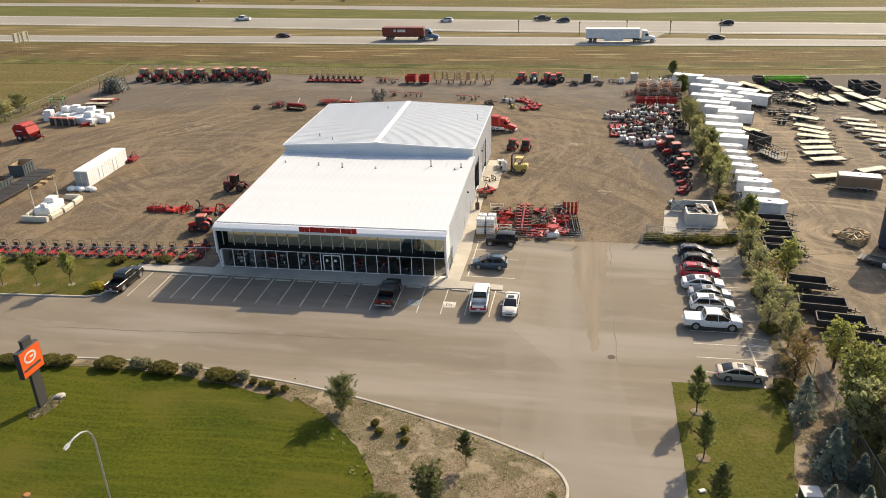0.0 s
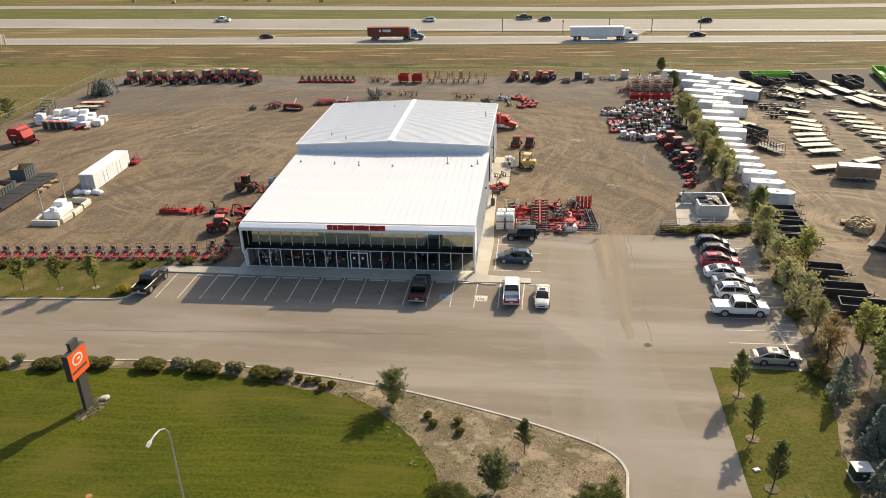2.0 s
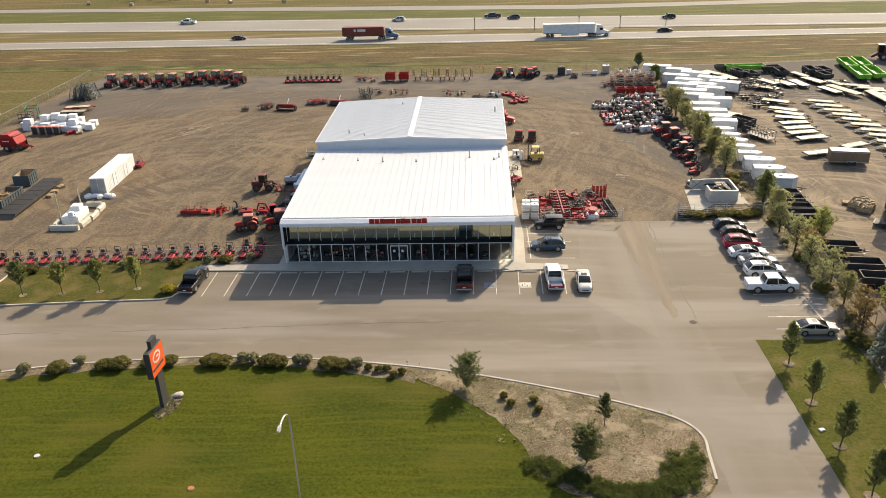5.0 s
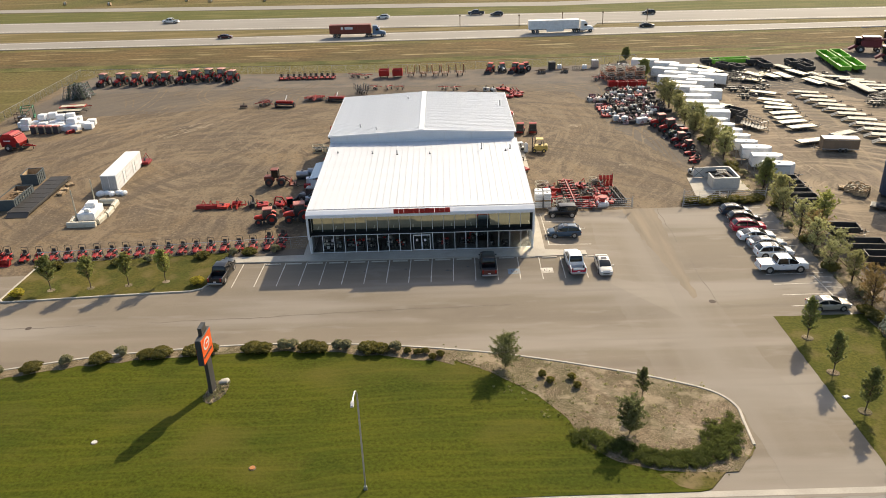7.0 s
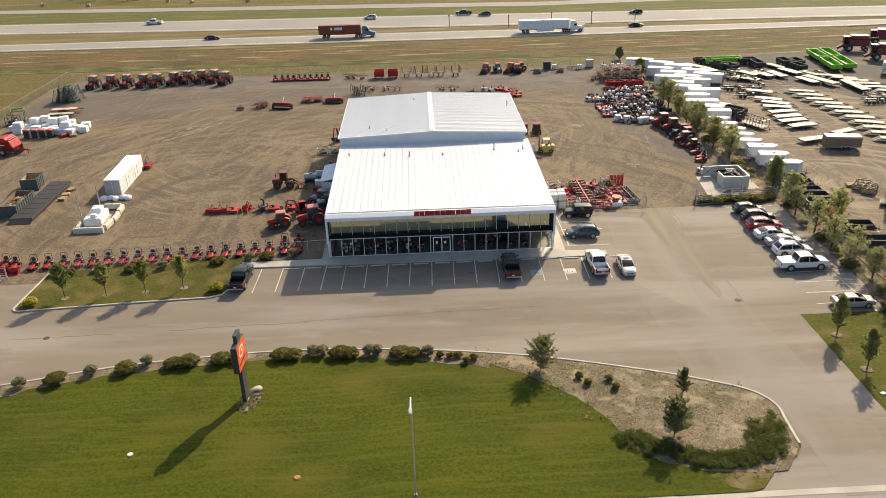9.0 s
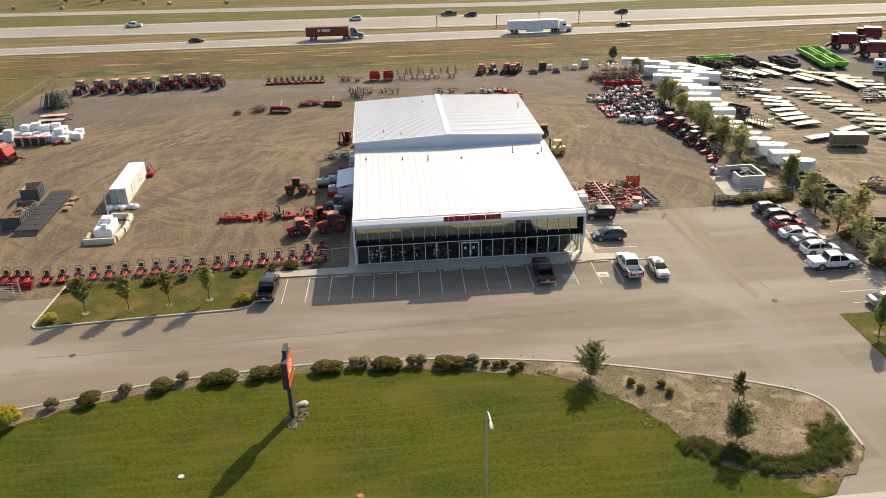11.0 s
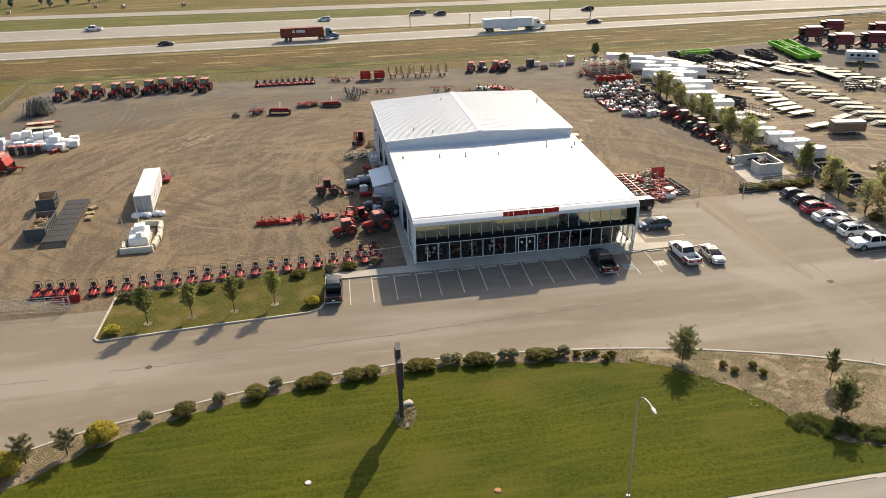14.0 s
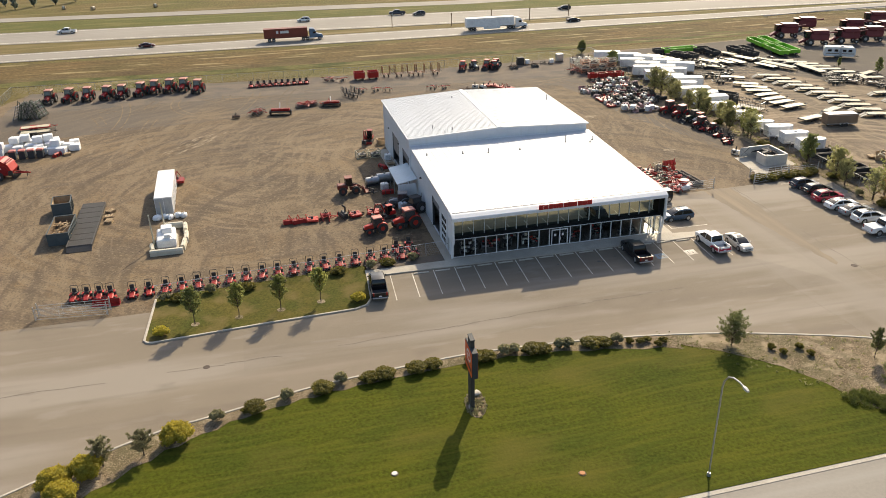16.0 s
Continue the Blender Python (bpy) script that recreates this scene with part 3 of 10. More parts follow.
def smooth_line(pts, n=6):
    """Rounds a line of points (Catmull-Rom)."""
    out = []
    p = [pts[0], *pts, pts[-1]]
    for i in range(1, len(p) - 2):
        a, b, c, d = (Vector((*q, 0)) for q in p[i - 1:i + 3])
        for k in range(n):
            t = k / n
            v = 0.5 * (2 * b + (c - a) * t + (2 * a - 5 * b + 4 * c - d) * t * t + (3 * b - a - 3 * c + d) * t ** 3)
            out.append((v.x, v.y))
    return out + [tuple(pts[-1])]


def kerb_line(name, pts, w=0.28, h=0.15, label="pale concrete kerb along the asphalt"):
    g = Geo()
    n = len(pts)
    rings = []
    for i, p in enumerate(pts):
        a, b = Vector(pts[max(i - 1, 0)]), Vector(pts[min(i + 1, n - 1)])
        d = (b - a).normalized()
        q = Vector((-d.y, d.x)) * w / 2
        rings.append([(p[0] - q.x, p[1] - q.y, -0.04), (p[0] - q.x, p[1] - q.y, h - 0.03), (p[0] - q.x * 0.75, p[1] - q.y * 0.75, h),
                      (p[0] + q.x * 0.75, p[1] + q.y * 0.75, h), (p[0] + q.x, p[1] + q.y, h - 0.03), (p[0] + q.x, p[1] + q.y, -0.04)])
    g.loft(rings)
    return tagged(part(name, g, "kerb"), label, "kerb", kind="structure")


# the wide ground reaches the horizon
ground = Geo()
for i in range(24):
    for j in range(24):
        x0, y0 = -2400 + i * 200, -600 + j * 200
        ground.add([(x0, y0, -0.10), (x0 + 200, y0, -0.10), (x0 + 200, y0 + 200, -0.10), (x0, y0 + 200, -0.10)], [(0, 1, 2, 3)])
tagged(part("ground", ground, "field"), "dry yellow prairie grass to the horizon", "ground", kind="structure")

NEAR = [(-900, 187, 203), (-124, 163.7, 176.0), (18, 158.6, 173.6), (130, 158.6, 168.6), (900, 150, 160)]
FAR = [(-900, 250, 275), (-145, 197, 218.5), (19, 181.8, 207.5), (140, 176, 198), (900, 118, 140)]
SERV = [(-900, 300, 312), (-165, 248, 257), (20, 226.5, 237), (60, 222, 232), (140, 224, 233), (900, 200, 210)]
band("highway_near", NEAR, 0, 0, 0.03, "highway", "pale worn asphalt highway carriageway", "road", 0.12)
band("highway_far", FAR, 0, 0, 0.03, "highway", "pale worn asphalt far carriageway", "road", 0.12)
band("service_road", SERV, 0, 0, 0.0, "highway", "narrow pale service road beyond the highway", "road", 0.08)
band("brown_strip", [(-400, 138, 143), (-90, 135, 140), (0, 131.5, 136), (60, 132, 136.5), (110, 133, 137), (240, 134, 138)], 0, 0, -0.045, "brown_grass", "dark brown dead grass above the ditch", "grass", 0.03)
band("tall_grass_strip", [(-400, 132, 160), (-124, 130, 160), (18, 126.5, 154), (130, 128.5, 155), (240, 129, 154)], 0, 0, -0.06, "tall_grass", "tall dry brown grass beside the highway", "grass", 0.03)
band("ditch_strip", [(-400, 132.5, 138.5), (-90, 129.5, 136), (0, 127, 132), (60, 128, 132.5), (110, 130, 133.5), (140, 131.5, 133.5)], 0, 0, -0.05, "ditch", "greener grass along the ditch", "grass", 0.04)
band("verge_far", [(-900, 276, 299), (-165, 220.5, 247), (20, 208.5, 225.5), (140, 199, 222), (900, 141, 199)], 0, 0, -0.06, "road_grass", "greener grass between the roads", "grass", 0.03)
band("median_grass", [(-900, 204, 249), (-130, 177, 196), (18, 174.5, 181), (130, 169.5, 175.5)], 0, 0, -0.06, "verge", "dry grass median", "grass", 0.03)
sheet("median_crossing", [(52, 172), (66, 172), (70, 181.5), (50, 183)], 0.02, "highway", "paved crossover between the carriageways", "road", 0.1)
g = Geo()
for pts, offs in ((NEAR, (0.12, 0.86)), (FAR, (0.1, 0.9))):
    for o in offs:
        for (x0, a0, b0), (x1, a1, b1) in zip(pts, pts[1:]):
            y0, y1 = a0 + (b0 - a0) * o, a1 + (b1 - a1) * o
            g.prism([(x0, y0), (x1, y1), (x1, y1 + 0.42), (x0, y0 + 0.42)], 0.02, 0.036, "z")
tagged(part("highway_lines", g, "line"), "white painted edge lines on the highway", "road marking", kind="structure")
g = Geo()
g.prism([(45, 165.0), (58, 165.0), (58, 165.6), (62, 165.9), (58, 166.6), (58, 166.2), (45, 165.8)], 0.02, 0.036, "z")
tagged(part("arrow_marking", g, "line"), "white painted turn arrow on the highway", "road marking", kind="structure")

# yards
sheet("yard", [(-82.5, -3), (-39.5, -3), (-39.4, 2.2), (-13.6, 4.3), (-1.7, 5.0), (-1.7, 15.6), (68.2, 15.6), (68.2, 121), (60, 117), (6, 114.5), (-40, 118), (-78, 120), (-82.5, 110)], -0.005, "yard",
      "brown packed gravel equipment yard with wheel tracks", "ground", 0.2, 0.3)
sheet("yard_back", [(-82, 78), (-50, 80), (-20, 84), (5, 90), (33, 92), (47, 88), (49.5, 76), (50.5, 60), (55, 46), (58, 31), (67.9, 31), (67.9, 116.5), (60, 115.6), (6, 113.4), (-40, 116.8), (-78, 118.8)], -0.001, "yard_back",
      "greyer damp gravel at the back of the yard", "ground", 0.1, 0.35)
sheet("yard_margin", [(-80, 100), (-40, 101), (10, 99), (60, 96), (66, 60), (67.8, 60), (67.8, 118), (60, 116.6), (6, 114.2), (-40, 117.6), (-78, 119.6)], 0.0, "dark_gravel",
      "grey gravel strip under the equipment rows", "ground", 0.1, 0.6)
sheet("trailer_yard", [(68.2, -22), (92, -28), (190, -28), (190, 118), (128, 125), (98, 121.5), (68.2, 121)], -0.003, "dealer_yard", "pale brown dirt trailer yard with wheel tracks", "ground", 0.2)
sheet("trailer_yard_back", [(68.3, 76), (78, 84), (88, 86.5), (97, 85), (104, 80), (112, 68), (124, 60), (190, 52), (190, 117), (128, 124), (98, 120.5), (68.3, 120)], 0.0005, "back_dirt", "greyer gravel at the back of the trailer yard", "ground", 0.1, 0.5)
sheet("combine_yard", [(124, 104), (190, 94), (190, 132), (150, 133), (128, 127)], 0.001, "dark_gravel", "grey gravel pad under the combines", "ground", 0.1)

# asphalt
KERB = smooth_line([(-75, -45.6), (-62, -38.2), (-49.7, -31.2), (-38.6, -26.0), (-30.8, -24.0), (-22.3, -22.0), (-13.2, -20.9), (-3.1, -20.3), (9.5, -21.2), (21.8, -23.4), (33.3, -27.0), (39.6, -29.6), (42.9, -31.5), (44.3, -33.8), (44.2, -36.5), (44.0, -39.6)])
sheet("asphalt_lot", [(-82, -1.0), (-39.6, -1.2), (-39.6, 3.0), (68.0, 3.0), (68.0, -17.3), (54.3, -17.3), (54.3, -46.0), (36, -46.0)] + [p for p in KERB[::-1]] + [(-84, -50)], 0.0, "asphalt",
      "weathered tan-grey asphalt parking lot", "ground", 0.15)
sheet("asphalt_side", [(28.5, 3.0), (68.0, 3.0), (68.0, 16.4), (45.5, 16.0), (28.5, 15.4)], 0.0, "asphalt", "weathered tan-grey asphalt beside the shop", "ground", 0.15)
sheet("lane", [(38.4, 15.6), (48.9, 16.0), (48.9, -14), (50.5, -30), (53.2, -46.3), (45.0, -46.3), (44.6, -33.4), (43.0, -31.0), (38.2, -28.6), (37.4, -18.0), (37.0, -8.1)], 0.006, "lane", "paler worn driving lane of asphalt", "road", 0.02, 0.12)
sheet("south_road", [(-260, -46.3), (5, -46.0), (26, -45.6), (190, -45.5), (190, -62), (-260, -62)], -0.006, "highway", "pale asphalt street along the front lawn", "road", 0.12)
g = Geo().prism([(-260, -46.0), (5, -45.72), (26, -45.3), (31, -45.25), (31, -45.8), (26, -45.85), (5, -46.25), (-260, -46.55)], -0.05, 0.03, "z")
tagged(part("street_gutter", g, "concrete"), "pale concrete gutter along the street", "kerb", kind="structure")
sheet("mouth_apron", [(31, -45.3), (58, -45.2), (58, -45.9), (31, -45.95)], 0.012, "concrete", "pale concrete gutter apron at the entrance", "ground", 0.1)


sheet("lane_dust", [(43.6, 16.0), (48.6, 16.1), (48.2, 8), (47.6, -2), (47.0, -12), (46.4, -12.5), (45.4, -4), (44.2, 6)], 0.010, "dusty_lane", "tan dust tracked from the gravel onto the lane", "ground", 0.008, 0.18)
for x, y, r in ((16.9, -3.1, .34), (17.5, -3.3, .22), (11.4, -2.4, .26), (6.0, -2.7, .2), (19.6, -2.2, .24)):
    tagged(part("oil_stain", Geo().prism([(x + r * R.uniform(.6, 1.2) * math.cos(a), y + r * .6 * R.uniform(.6, 1.2) * math.sin(a)) for a in (k * math.pi / 6 for k in range(12))], 0.0, 0.008, "z"), "oil"), "small dark oil stain on the asphalt", "ground", "oil stains", kind="structure")


def streak(pts, w, z=0.009):
    """A thin uneven ribbon along a line."""
    rings = []
    for i, p in enumerate(pts):
        a, b = Vector(pts[max(i - 1, 0)]), Vector(pts[min(i + 1, len(pts) - 1)])
        d = (b - a).normalized() * w * (0.5 + 0.5 * R.random())
        rings.append([(p[0] - d.y, p[1] + d.x, z), (p[0] + d.y, p[1] - d.x, z), (p[0] + d.y, p[1] - d.x, z - 0.006), (p[0] - d.y, p[1] + d.x, z - 0.006)])
    return Geo().loft(rings) if len(rings) > 1 else Geo()


LIFT = iter(range(100000))


def swerve(g, rq, x0, x1, y0, y1, count, gauge=1.7, w=0.2, z=0.001, r=(14, 60)):
    """Pairs of curved wheel tracks inside a field."""
    for i in range(count):
        x, y, a = rq.uniform(x0, x1), rq.uniform(y0, y1), rq.uniform(0, 6.28)
        turn = rq.choice((-1, 1)) / rq.uniform(*r)
        pts = []
        for k in range(rq.randint(12, 26)):
            pts.append((x, y, a))
            x, y, a = x + 1.6 * math.cos(a), y + 1.6 * math.sin(a), a + 1.6 * turn
        pts = [p for p in pts if x0 < p[0] < x1 and y0 < p[1] < y1]
        for s in (-gauge / 2, gauge / 2):
            line = [(p[0] - s * math.sin(p[2]), p[1] + s * math.cos(p[2])) for p in pts]
            if len(line) > 2:
                q = streak(line, w, z + 0.00003 * next(LIFT))
                g.add(q.v, q.f)
    return g


rq = random.Random(12)
YARD_FIELDS = ((-34, -3, 28, 105, 16), (-80, -43, 6, 66, 8), (-60, -20, 50, 104, 9), (32, 58, 28, 96, 15))
DIRT_FIELDS = ((70, 82, -20, 40, 8), (76, 104, 14, 42, 8), (76, 126, 20, 60, 14), (74, 110, 80, 94, 8), (77, 84, 42, 92, 8))
for nm, mt, lb, fields in (("wheel_tracks", "track_pale", "pale dusty wheel tracks curving over the gravel", YARD_FIELDS), ("damp_tracks", "track_dark", "darker damp wheel tracks on the gravel", YARD_FIELDS),
                           ("dark_dirt_tracks", "dirt_dark", "darker wheel tracks swinging across the trailer yard", DIRT_FIELDS), ("dirt_tracks", "dirt_track", "pale wheel tracks across the trailer yard", DIRT_FIELDS)):
    g = Geo()
    for f in fields:
        swerve(g, rq, *f)
    tagged(part(nm, g, mt), lb, "ground", kind="structure")
g = Geo()
for i in range(30):
    o, a, ph = rq.choice((-1.7, -1.2, -.6, .1, .6, 1.2, 1.7)) + rq.gauss(0, .18), rq.uniform(-2.5, 7.5), rq.uniform(0, 6)
    q = streak([(-41.0 + (a + k * .55) * .78 + o * .62 + .16 * math.sin(ph + k * 1.1) + rq.uniform(-.12, .12), 62.6 + (a + k * .55) * .84 - o * .8 + .16 * math.cos(ph + k * 1.3) + rq.uniform(-.12, .12)) for k in range(rq.randint(3, 12))], rq.uniform(.1, .24), 0.03 + 0.0002 * i)
    g.add(q.v, q.f)
for cx, cy in ((44.0, 60.0), (48.6, 35.0)):
    for i in range(4):
        q = streak([(cx - 1.5 + k * 0.8 + rq.uniform(-.3, .3), cy + i * 0.45 + rq.uniform(-.12, .12)) for k in range(rq.randint(2, 5))], 0.3, 0.02 + 0.0002 * i)
        g.add(q.v, q.f)
tagged(part("crusted_ruts", g, "rut_track"), "pale crusted ruts in the gravel yard", "ground", kind="structure")
joints = Geo()
for x0, y0, x1, y1 in ((-80, -15.6, -31, -15.2), (-31, -15.2, -5, -14.2), (-5, -14.2, 12, -12.9), (12, -12.9, 37.5, -12.8), (48.9, 15.8, 48.9, -14.2)):
    k = max(2, int(math.hypot(x1 - x0, y1 - y0) / 2))
    pts = [(x0 + (x1 - x0) * i / k + R.uniform(-.2, .2), y0 + (y1 - y0) * i / k + R.uniform(-.2, .2)) for i in range(k + 1)]
    for a in range(0, k, 3):
        if R.random() < 0.75:
            s = streak(pts[a:a + 4], 0.055, 0.0125)
            joints.add(s.v, s.f)
tagged(part("paving_joints", joints, "tar"), "dark paving joints and cracks in the asphalt", "ground", kind="structure")
for nm, x, y, r in (("manhole", 48.4, -13.3, 0.42), ("manhole", -32.9, -15.2, 0.36)):
    tagged(part(nm, Geo().cyl((x, y, -0.02), (x, y, 0.016), r, n=18).cyl((x, y, 0), (x, y, 0.024), r * 0.8, n=18), "iron"), "round dark iron manhole cover in the asphalt", "manhole", kind="structure")

# front lawn with its bed
BED = [(16.5, -22.0), (17.2, -24.6), (21.2, -27.2), (25.6, -31.4), (28.0, -35.2), (29.0, -39.3), (31.5, -41.6), (34.8, -42.9), (37.6, -43.1), (39.4, -43.2), (41.0, -42.2), (43.0, -40.2)]
lawn_edge = [(x, y - 0.15) for x, y in KERB if x < 44.2 and y > -40]
sheet("front_lawn", [p for p in lawn_edge if p[0] < 43] + [(44.0, -40), (41.3, -42.3), (39.6, -43.6), (38.4, -45.1), (37.6, -45.3), (26, -45.4), (5, -45.75), (-80, -45.8)], 0.07, "lawn", "faintly striped mown green lawn in front of the shop", "grass", 0.2)
top = [p for p in KERB if 16 < p[0]]
sheet("bed", [(x, y - 0.14) for x, y in top[:-1]] + [(43.9, -39.8), (41.5, -43.0), (38.5, -43.0), (34.8, -42.7), (31.5, -41.4), (29.0, -39.0), (27.9, -35.0), (25.5, -31.2), (21.1, -27.0), (17.1, -24.4)], 0.085, "mulch",
      "rough brown gravel planting bed with dry weeds", "planting bed", 0.2, 0.07)
strip = [p for p in KERB if p[0] < 18.5]
outer = [(x, y - 0.14) for x, y in strip]
inner = []
for i, p in enumerate(outer):
    a, b = Vector(outer[max(i - 1, 0)]), Vector(outer[min(i + 1, len(outer) - 1)])
    d = (b - a).normalized()
    w = 1.5 + 0.25 * math.sin(p[0] * 1.9) + (max(0.0, p[0] - 3) * 0.08 if p[0] > -30 else min(3.6, (-30 - p[0]) * 0.22))
    inner.append((p[0] + d.y * w, p[1] - d.x * w))
g = Geo()
for (a, b), (c, d) in zip(zip(outer, outer[1:]), zip(inner, inner[1:])):
    g.prism([a, b, d, c], 0.0, 0.086, "z")
tagged(part("shrub_bed", g, "mulch"), "narrow gravel bed behind the kerb", "planting bed", kind="structure")
sheet("bed_tip", [(34.6, -43.2), (37.5, -42.7), (40.2, -42.3), (43.9, -39.5), (43.85, -40.1), (41.4, -42.5), (39.7, -43.8), (38.6, -45.0), (37.0, -45.1)], 0.078, "lawn_dry", "thin yellowing grass at the corner of the lawn", "grass", 0.15, 0.3)
kerb_line("kerb_front", KERB)
# side lawn, island
sheet("side_lawn", [(54.2, -17.2), (64.8, -17.2), (64.4, -24), (63.3, -30), (62.8, -45.5), (54.2, -45.5)], 0.02, "side_grass", "sunlit yellow-green side lawn", "grass", 0.2, 0.08)
sheet("side_bed", [(64.6, -17.3), (68.0, -17.3), (68.0, 16.4), (65.6, 16.4), (65.3, -10), (64.4, -14)], 0.04, "mulch", "rough gravel bed along the fence", "planting bed", 0.2, 0.12)
sheet("side_bed_south", [(64.55, -17.5), (68.2, -17.5), (70, -46), (62.6, -46), (63.1, -30), (64.3, -24)], 0.06, "mulch", "rough gravel bed under the spruces", "planting bed", 0.2, 0.2)
sheet("tree_strip", [(64.0, 16.6), (68.2, 16.6), (68.2, 118), (66.2, 118), (65.2, 60), (64.5, 30)], 0.01, "mulch", "weedy gravel strip under the row of trees", "grass", 0.1)
sheet("gate_bed", [(53.5, 16.6), (66, 16.8), (66, 19.4), (53.5, 19.0)], 0.03, "mulch", "weedy bed behind the right gate", "planting bed", 0.1)
ISL = [(-39.4, 1.9), (-39.9, -7.9), (-39.6, -8.4), (-39.0, -8.6), (-26, -7.65), (-16.0, -7.1), (-14.6, -6.5), (-13.9, -5.0), (-13.6, 1.6), (-13.6, 2.6)]
sheet("island_lawn", ISL + [(-13.6, 4.2), (-39.4, 2.2)], 0.08, "island_grass", "yellowing lawn island beside the parking", "grass", 0.2)
kerb_line("kerb_island", ISL)
sheet("fence_strip", [(-39.3, 2.25), (-13.6, 4.25), (-2.0, 5.0), (-2.0, 2.9), (-13.4, 2.9), (-13.4, 4.0), (-39.3, 2.0)], 0.02, "dark_gravel", "dark gravel strip under the fence", "ground", 0.1)
# walks
sheet("sidewalk_front", [(-13.5, 2.4), (-13.5, 0.75), (28.0, 0.35), (28.2, 0.1), (35.8, 0.35), (35.8, 1.55), (30.5, 2.2), (28.5, 3.0), (-1.6, 3.0), (-1.6, 2.6)], 0.14, "concrete", "pale concrete walk along the shop front", "pavement", 0.2)
sheet("sidewalk_side", [(28.5, 2.0), (30.4, 2.0), (30.6, 12), (30.2, 20), (29.9, 33), (31.6, 36), (31.6, 50), (28.5, 50)], 0.10, "concrete", "pale concrete walk along the side wall", "pavement", 0.2)
sheet("sidewalk_left", [(-2.9, 2.6), (-1.6, 2.6), (-1.6, 52), (-3.8, 52), (-3.8, 28), (-2.9, 26)], 0.08, "concrete", "pale concrete apron along the side wall", "pavement", 0.2)
sheet("bin_pad", [(57.2, 28.8), (61.1, 29.2), (65.5, 28.8), (65.5, 22.4), (60, 22.4), (57.2, 18.8), (56.2, 19.4)], 0.02, "concrete", "pale concrete pad of the bin enclosure", "ground", 0.15)

# stall lines
def stripe(name, x0, y0, x1, y1, w=0.11, material="line"):
    d = Vector((x1 - x0, y1 - y0)).normalized()
    n = Vector((-d.y, d.x)) * w / 2
    g = Geo().prism([(x0 - n.x, y0 - n.y), (x1 - n.x, y1 - n.y), (x1 + n.x, y1 + n.y), (x0 + n.x, y0 + n.y)], 0.0, 0.014, "z")
    return tagged(part(name, g, material), "worn white painted stall line", "road marking", "stall lines", kind="structure")


for i in range(-4, 13):
    x = 0.53 + i * 2.876 + (0.25 if i < 0 else 0.0)
    stripe("stall_line", x, 0.45, x - 0.15, -6.25)
stop = None
for i in range(-3, 13):
    x = 0.53 + (i + 0.5) * 2.876
    g = Geo().box(0, 0, 0.05, 2.0, 0.30, 0.10, b=0.04)
    if stop is None:
        stop = thing("wheel_stop", "low pale concrete wheel stop at the stall head", "wheel stop", "wheel stops")
        part("block", g, "kerb", stop)
        for s in (-0.7, 0.7):
            part("pin", Geo().cyl((s, 0, 0.12), (s, 0, 0.15), 0.03, n=6), "steel", stop)
        put(stop, x, 0.05)
    else:
        again(stop, x, 0.05 if i < 10 else -0.15)
for x, m in ((25.6, "blue_line"), (29.9, "line")):
    tagged(part("stall_mark", Geo().box(x, -3.9, 0.008, 1.6, 1.45, 0.012), m), "worn painted accessible stall square", "road marking", kind="structure")
    g = Geo()
    for a, b, c, d in ((-.3, -.35, .6, .12), (-.35, -.35, .12, .7), (-.1, -.05, .5, .12), (0.25, -.4, .12, .4), (-.1, .25, .2, .2)):
        g.box(x + a + c / 2, -3.9 + b + d / 2, 0.014, c, d, 0.008)
    tagged(part("stall_symbol", g, "tar"), "dark worn symbol on the painted square", "road marking", kind="structure")
for i in range(6):
    stripe("stall_line", 31.0, 3.9 + i * 2.7, 37.0 - (i % 2), 3.8 + i * 2.7)
stripe("stall_line", 31.2, 3.9, 31.2, 14.6, 0.12)
for i in range(13):
    y = 15.0 - i * 2.72
    if y > -17:
        stripe("stall_line", 57.2, y, 64.4, y + 0.1)
stripe("stall_line", 62.9, -7.5, 63.2, -17.2, 0.16)
for y in (-10.2, -8.8, -7.4):
    stripe("stall_line", 62.4, y, 65.0, y - 0.6, 0.12)


# ---- the dealership building ----
BX0, BX1, BY0, BYM, BY1 = -1.6, 28.4, 2.9, 28.17, 52.8
BYL, BYU, FLOOR = 1.5, 2.3, 0.82  # planes of the lower and upper shop front; level of the raised floor
shop = thing("dealership_building", "long white metal-clad equipment dealership with glazed front", "building")


def ribbed(name, g0, axis, a0, a1, fixed, z0, z1, step=0.45, out=1, label=""):
    """A clad wall: a slab with upright ribs. axis x: the wall runs along x at y = fixed."""
    g = g0
    t = 0.2
    n = int((a1 - a0) / step)
    for i in range(n + 1):
        a = a0 + (a1 - a0) * i / n
        zt = z1(a) if callable(z1) else z1
        c = fixed + out * (t / 2 + 0.018)
        if axis == "x":
            g.box(a, c, (z0 + zt) / 2, 0.09, 0.036, zt - z0)
        else:
            g.box(c, a, (z0 + zt) / 2, 0.036, 0.09, zt - z0)
    return part(name, g, "siding", shop, label)


